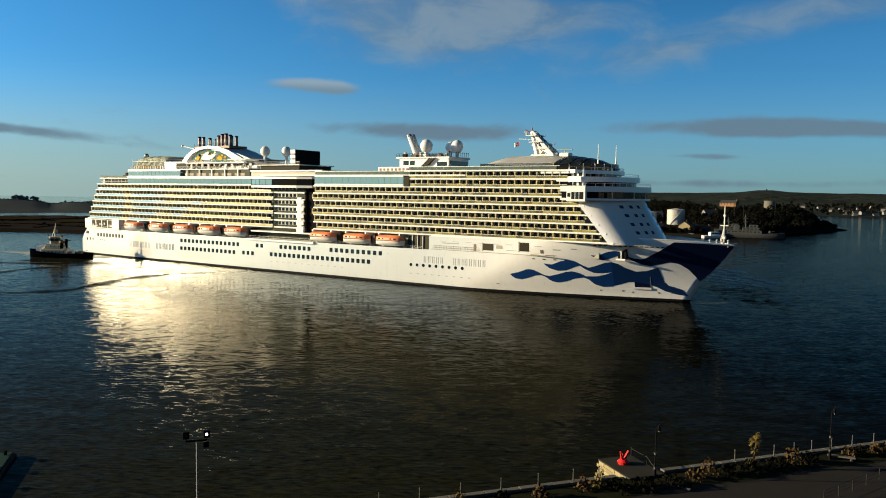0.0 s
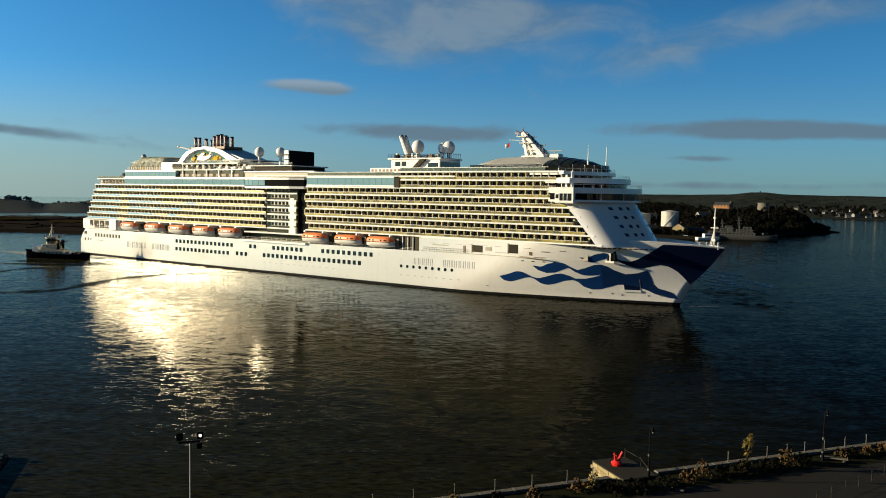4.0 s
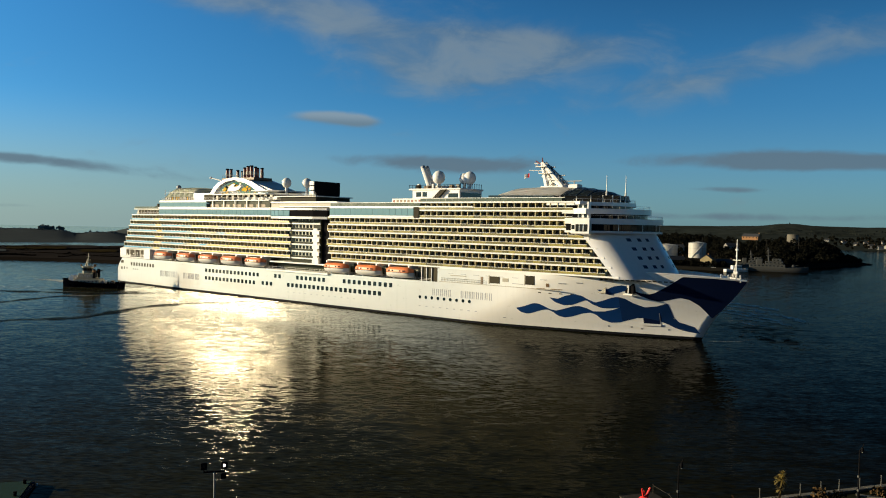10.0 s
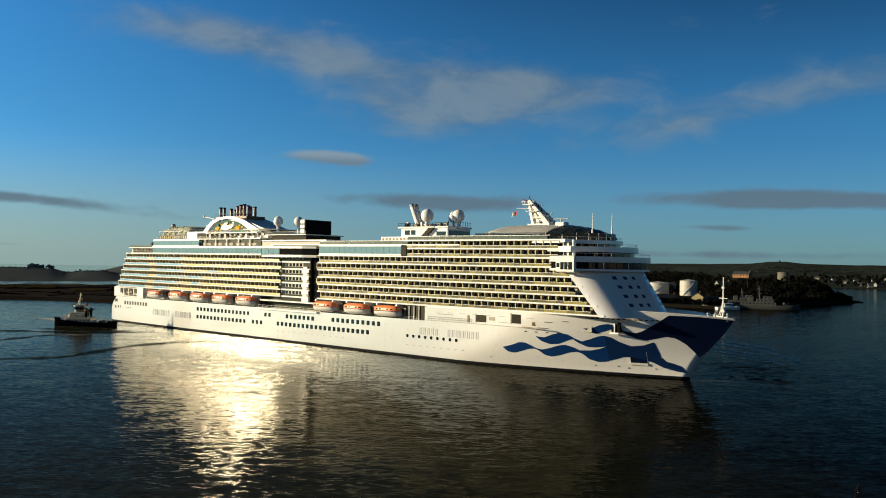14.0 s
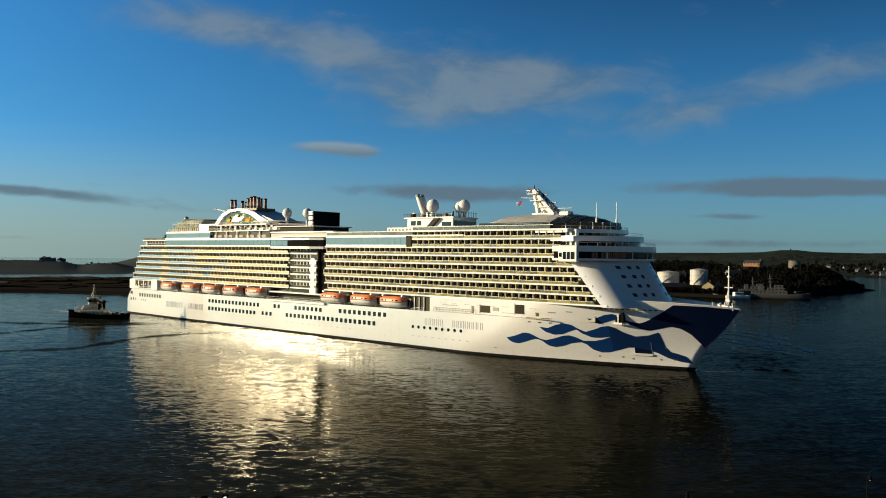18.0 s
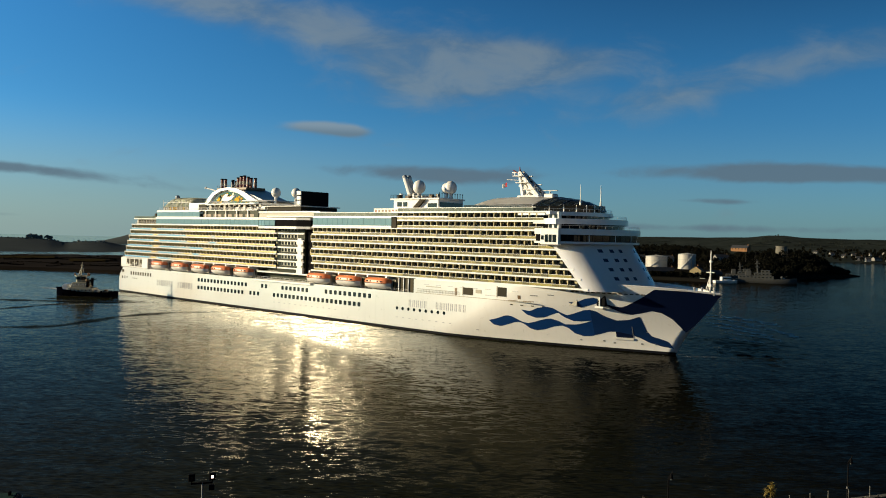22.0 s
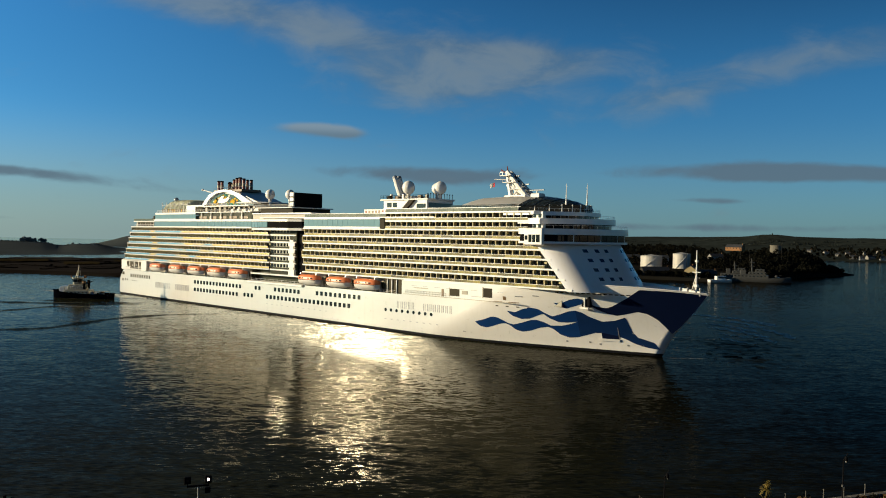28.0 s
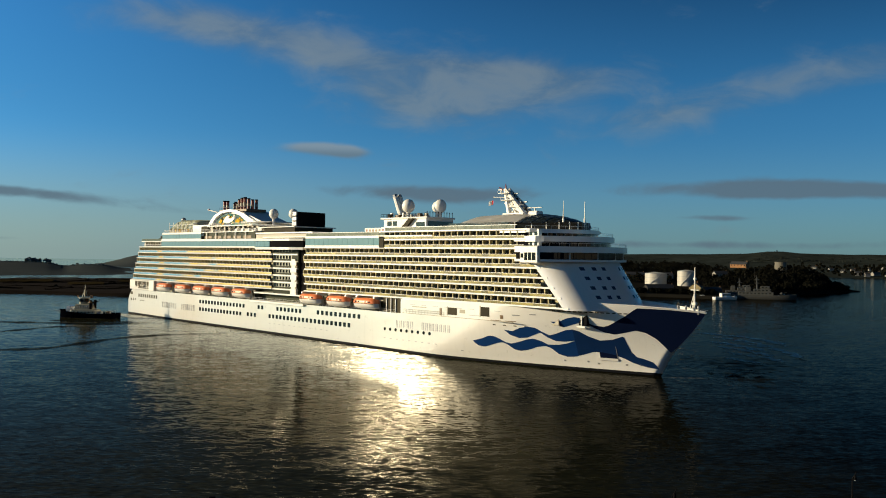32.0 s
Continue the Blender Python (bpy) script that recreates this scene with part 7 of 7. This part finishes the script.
    for k in range(9):
        x = 40.0 + k * 2.4
        ob = thing("fence_post", pose(x, wall_line(x) - 13.5 + 0.35 * (x - 40), 2.95), "thin post of a wire fence", "fence post", "wire fence posts")
        bm = bmesh.new()
        tube(bm, (0, 0, 0), (0, 0, 1.3), 0.05, n=6)
        part("shaft", bm, DARKSTONE, ob)
        bm = bmesh.new()
        dx, dy = 2.4, 2.4 * 0.71
        for z in (0.5, 0.9, 1.25):
            tube(bm, (0, 0, z), (dx, dy, z), 0.015, n=4)
        part("wire", bm, DARKSTONE, ob)


planting()


def barge():
    ob = thing("moored_barge", pose(-56.6, 93.4, -1.75, 0, 0, 107), "moored barge with green deck and blue side", "barge")
    bm = bmesh.new()
    box(bm, -26, 3.0, -3.2, 6.0, -1, 2.3, bevel=0.25)
    part("hull", bm, BARGEBLUE, ob)
    bm = bmesh.new()
    box(bm, -25.6, 2.6, -2.8, 5.6, 2.3, 2.42)
    part("deck", bm, BARGEGREEN, ob, "green painted deck")
    for x, y in ((1.6, -2.2), (-3.0, -2.2), (-8, -2.2), (-1.0, 3.0)):
        bm = bmesh.new()
        tube(bm, (x, y, 2.4), (x, y, 2.95), 0.18, 0.22, 8)
        tube(bm, (x - .5, y, 2.75), (x + .5, y, 2.75), 0.1, n=6)
        part("bollard", bm, BLACK, ob)
    bm = bmesh.new()
    tube(bm, (2.6, -3.4, 0.6), (2.6, -3.4, 2.0), 0.06, n=6)
    part("ladder_rail", bm, SUPER, ob)
    bm = bmesh.new()
    tube(bm, (2.4, -3.3, 1.9), (-4.5, -6.5, 0.2), 0.03, n=6)
    part("mooring_rope", bm, COPING, ob)


barge()


# ---- water churned by the ship and painted dark patches, in the ship's own axes ----


def churn(bm, layer, cx, cy, rx, ry, turn, rings=8, seg=40, z=0.06, dense=1.0):
    """An uneven oval on the water whose rim value falls from 1 in the middle to 0 at its edge."""
    c, s = math.cos(radians(turn)), math.sin(radians(turn))
    vs = []
    for j in range(rings + 1):
        r = j / rings
        row = []
        for k in range(seg):
            t = k * math.tau / seg
            q = r * (1 + 0.18 * math.sin(3 * t + cx) + 0.1 * math.sin(5 * t + cy))
            u, w = math.cos(t) * q * rx, math.sin(t) * q * ry
            v = bm.verts.new((cx + u * c - w * s, cy + u * s + w * c, z))
            v[layer] = (1 - r) * dense
            row.append(v)
        vs.append(row)
    for a, b in zip(vs, vs[1:]):
        for k in range(seg):
            bm.faces.new((a[k], a[(k + 1) % seg], b[(k + 1) % seg], b[k]))


def ribbon(bm, layer, pts, width, n=48, z=0.14, dense=1.0):
    """A long low streak on the water, fading to its edges and ends."""
    at = np.linspace(0, 1, len(pts))
    way = [Vector((np.interp(u, at, [p[0] for p in pts]), np.interp(u, at, [p[1] for p in pts]), z)) for u in np.linspace(0, 1, n)]
    rows = []
    for k, p in enumerate(way):
        d = (way[min(k + 2, n - 1)] - way[max(k - 2, 0)]).normalized()
        s = Vector((-d.y, d.x, 0)) * width * (0.75 + 0.35 * math.sin(k * 0.7))
        ends = min(1.0, 6.0 * min(k, n - 1 - k) / n)
        row = []
        for q, r in ((-0.5, 0.0), (-0.2, 0.75), (0.0, 1.0), (0.2, 0.75), (0.5, 0.0)):
            v = bm.verts.new(p + s * q)
            v[layer] = r * ends * dense
            row.append(v)
        rows.append(row)
    for a, b in zip(rows, rows[1:]):
        for k in range(4):
            bm.faces.new((a[k], a[k + 1], b[k + 1], b[k]))


def build_wash():
    ob = thing("ship_wash", Matrix(), "pale churned water and painted dark patches round the turning ship", "wake", kind="stuff")
    # bow ovals are flat dark patches painted where the ship's shade falls
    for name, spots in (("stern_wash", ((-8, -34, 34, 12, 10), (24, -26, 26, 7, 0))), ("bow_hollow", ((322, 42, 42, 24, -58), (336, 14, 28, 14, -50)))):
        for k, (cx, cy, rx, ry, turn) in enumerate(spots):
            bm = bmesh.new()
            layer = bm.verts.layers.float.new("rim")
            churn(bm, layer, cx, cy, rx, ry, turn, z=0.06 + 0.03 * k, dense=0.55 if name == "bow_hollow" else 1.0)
            part(name, bm, WATER_DARK if name == "bow_hollow" else FOAM, ob)
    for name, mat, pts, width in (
            ("wave_face", WATER_DARK, ((136, -24), (127, -44), (121, -58), (122, -70), (125, -82), (132, -94), (138, -106), (137, -116), (131, -124), (128, -140), (134, -165), (131, -200)), 10.0),
            ("wave_face", WATER_DARK, ((72, -40), (60, -62), (62, -84), (70, -104), (66, -124)), 8.0),
            ("foam_streak", FOAM, ((42, -62), (40, -72), (34, -80), (38, -92)), 2.0), ("foam_streak", FOAM, ((50, -72), (43, -86), (42, -100)), 1.6), ("foam_streak", FOAM, ((4, -64), (-4, -70), (-12, -78)), 1.6),
            ("foam_streak", FOAM, ((262, 132), (274, 132), (288, 130), (301, 122), (315, 106)), 8.5), ("foam_streak", FOAM, ((276, 118), (288, 117), (300, 110), (312, 98)), 7.5),
            ("foam_streak", FOAM, ((284, 100), (293, 99), (302, 93), (316, 82)), 7.5), ("foam_streak", FOAM, ((292, 88), (303, 83), (316, 76), (322, 70)), 6.5),
            ("foam_streak", FOAM, ((302, 72), (312, 67), (322, 66), (330, 58)), 5.5), ("foam_streak", FOAM, ((309, 57), (318, 52), (327, 50)), 5.0), ("foam_streak", FOAM, ((298, 104), (309, 99), (324, 84), (330, 72)), 6.0),
            ("foam_streak", FOAM, ((318.5, -3), (323, 1), (328, 6)), 2.4), ("foam_streak", FOAM, ((306, -13), (311, -9), (317, -3)), 0.9)):
        bm = bmesh.new()
        layer = bm.verts.layers.float.new("rim")
        ribbon(bm, layer, pts, width, dense=1.0 if mat is WATER_DARK else 0.22 if pts[0][1] < 0 else 1.0)
        part(name, bm, mat, ob)
    return ob


wash = build_wash()


def build_tug_wash():
    ob = thing("tug_wash", Matrix(), "pale streaks and painted dark wave faces beside the tugboat", "wake", kind="stuff")
    for name, mat, pts, width in (("foam_streak", FOAM, ((12, 6), (24, 9), (40, 10), (62, 16)), 10.0), ("foam_streak", FOAM, ((14, 12), (30, 18), (52, 22), (74, 30)), 12.0), ("foam_streak", FOAM, ((-14, 6), (-2, 6.4), (10, 6), (15, 2)), 1.6),
                                  ("wave_face", WATER_DARK, ((16, 16), (0, 20), (-20, 22), (-44, 20)), 10.0), ("wave_face", WATER_DARK, ((60, 24), (36, 30), (8, 32), (-22, 30), (-50, 24)), 12.0), ("foam_streak", FOAM, ((20, 26), (2, 29), (-22, 28)), 4.0),
                                  ("foam_streak", FOAM, ((10, 44), (-10, 46), (-40, 42), (-66, 46)), 10.0), ("foam_streak", FOAM, ((-30, 58), (-50, 54), (-80, 60)), 10.0)):
        bm = bmesh.new()
        layer = bm.verts.layers.float.new("rim")
        ribbon(bm, layer, pts, width, z=0.2 if mat is FOAM else 0.16, dense=0.2 if mat is FOAM else 1.0)
        part(name, bm, mat, ob)
    return ob


tug_wash = build_tug_wash()

# ---- motion ----


def ship_pose(t):
    s = t / 32.0
    x = -182.71 + 14.2007 * s - 3.1535 * s ** 2 + 2.1596 * s ** 3
    y = 426.34 + 20.2793 * s - 4.2798 * s ** 2 + 0.5215 * s ** 3
    a = -0.58125 - 0.192499 * s + 0.040760 * s ** 2 - 0.020151 * s ** 3
    return pose(x, y, 0, 0, 0, math.degrees(a))


def motions():
    walk(ship, [(t, ship_pose(t)) for t in range(0, 33, 2)])
    spots = ((0, -190.8, 382.3, 0), (8, -187.0, 381.7, 0.5), (16, -184.6, 382.5, 0), (24, -186.4, 388.5, -0.5), (32, -187.6, 395.0, 0))
    for boat in (tug, tug_wash):
        walk(boat, [(t, pose(x, y, 0, 0, 0, 178 + a)) for t, x, y, a in spots])
    walk(wash, [(t, ship_pose(t)) for t in range(0, 33, 2)])
    walk(water, [(0, pose(0, 0, 0)), (16, pose(3.5, -5.5, 0)), (32, pose(7, -11, 0))])


motions()
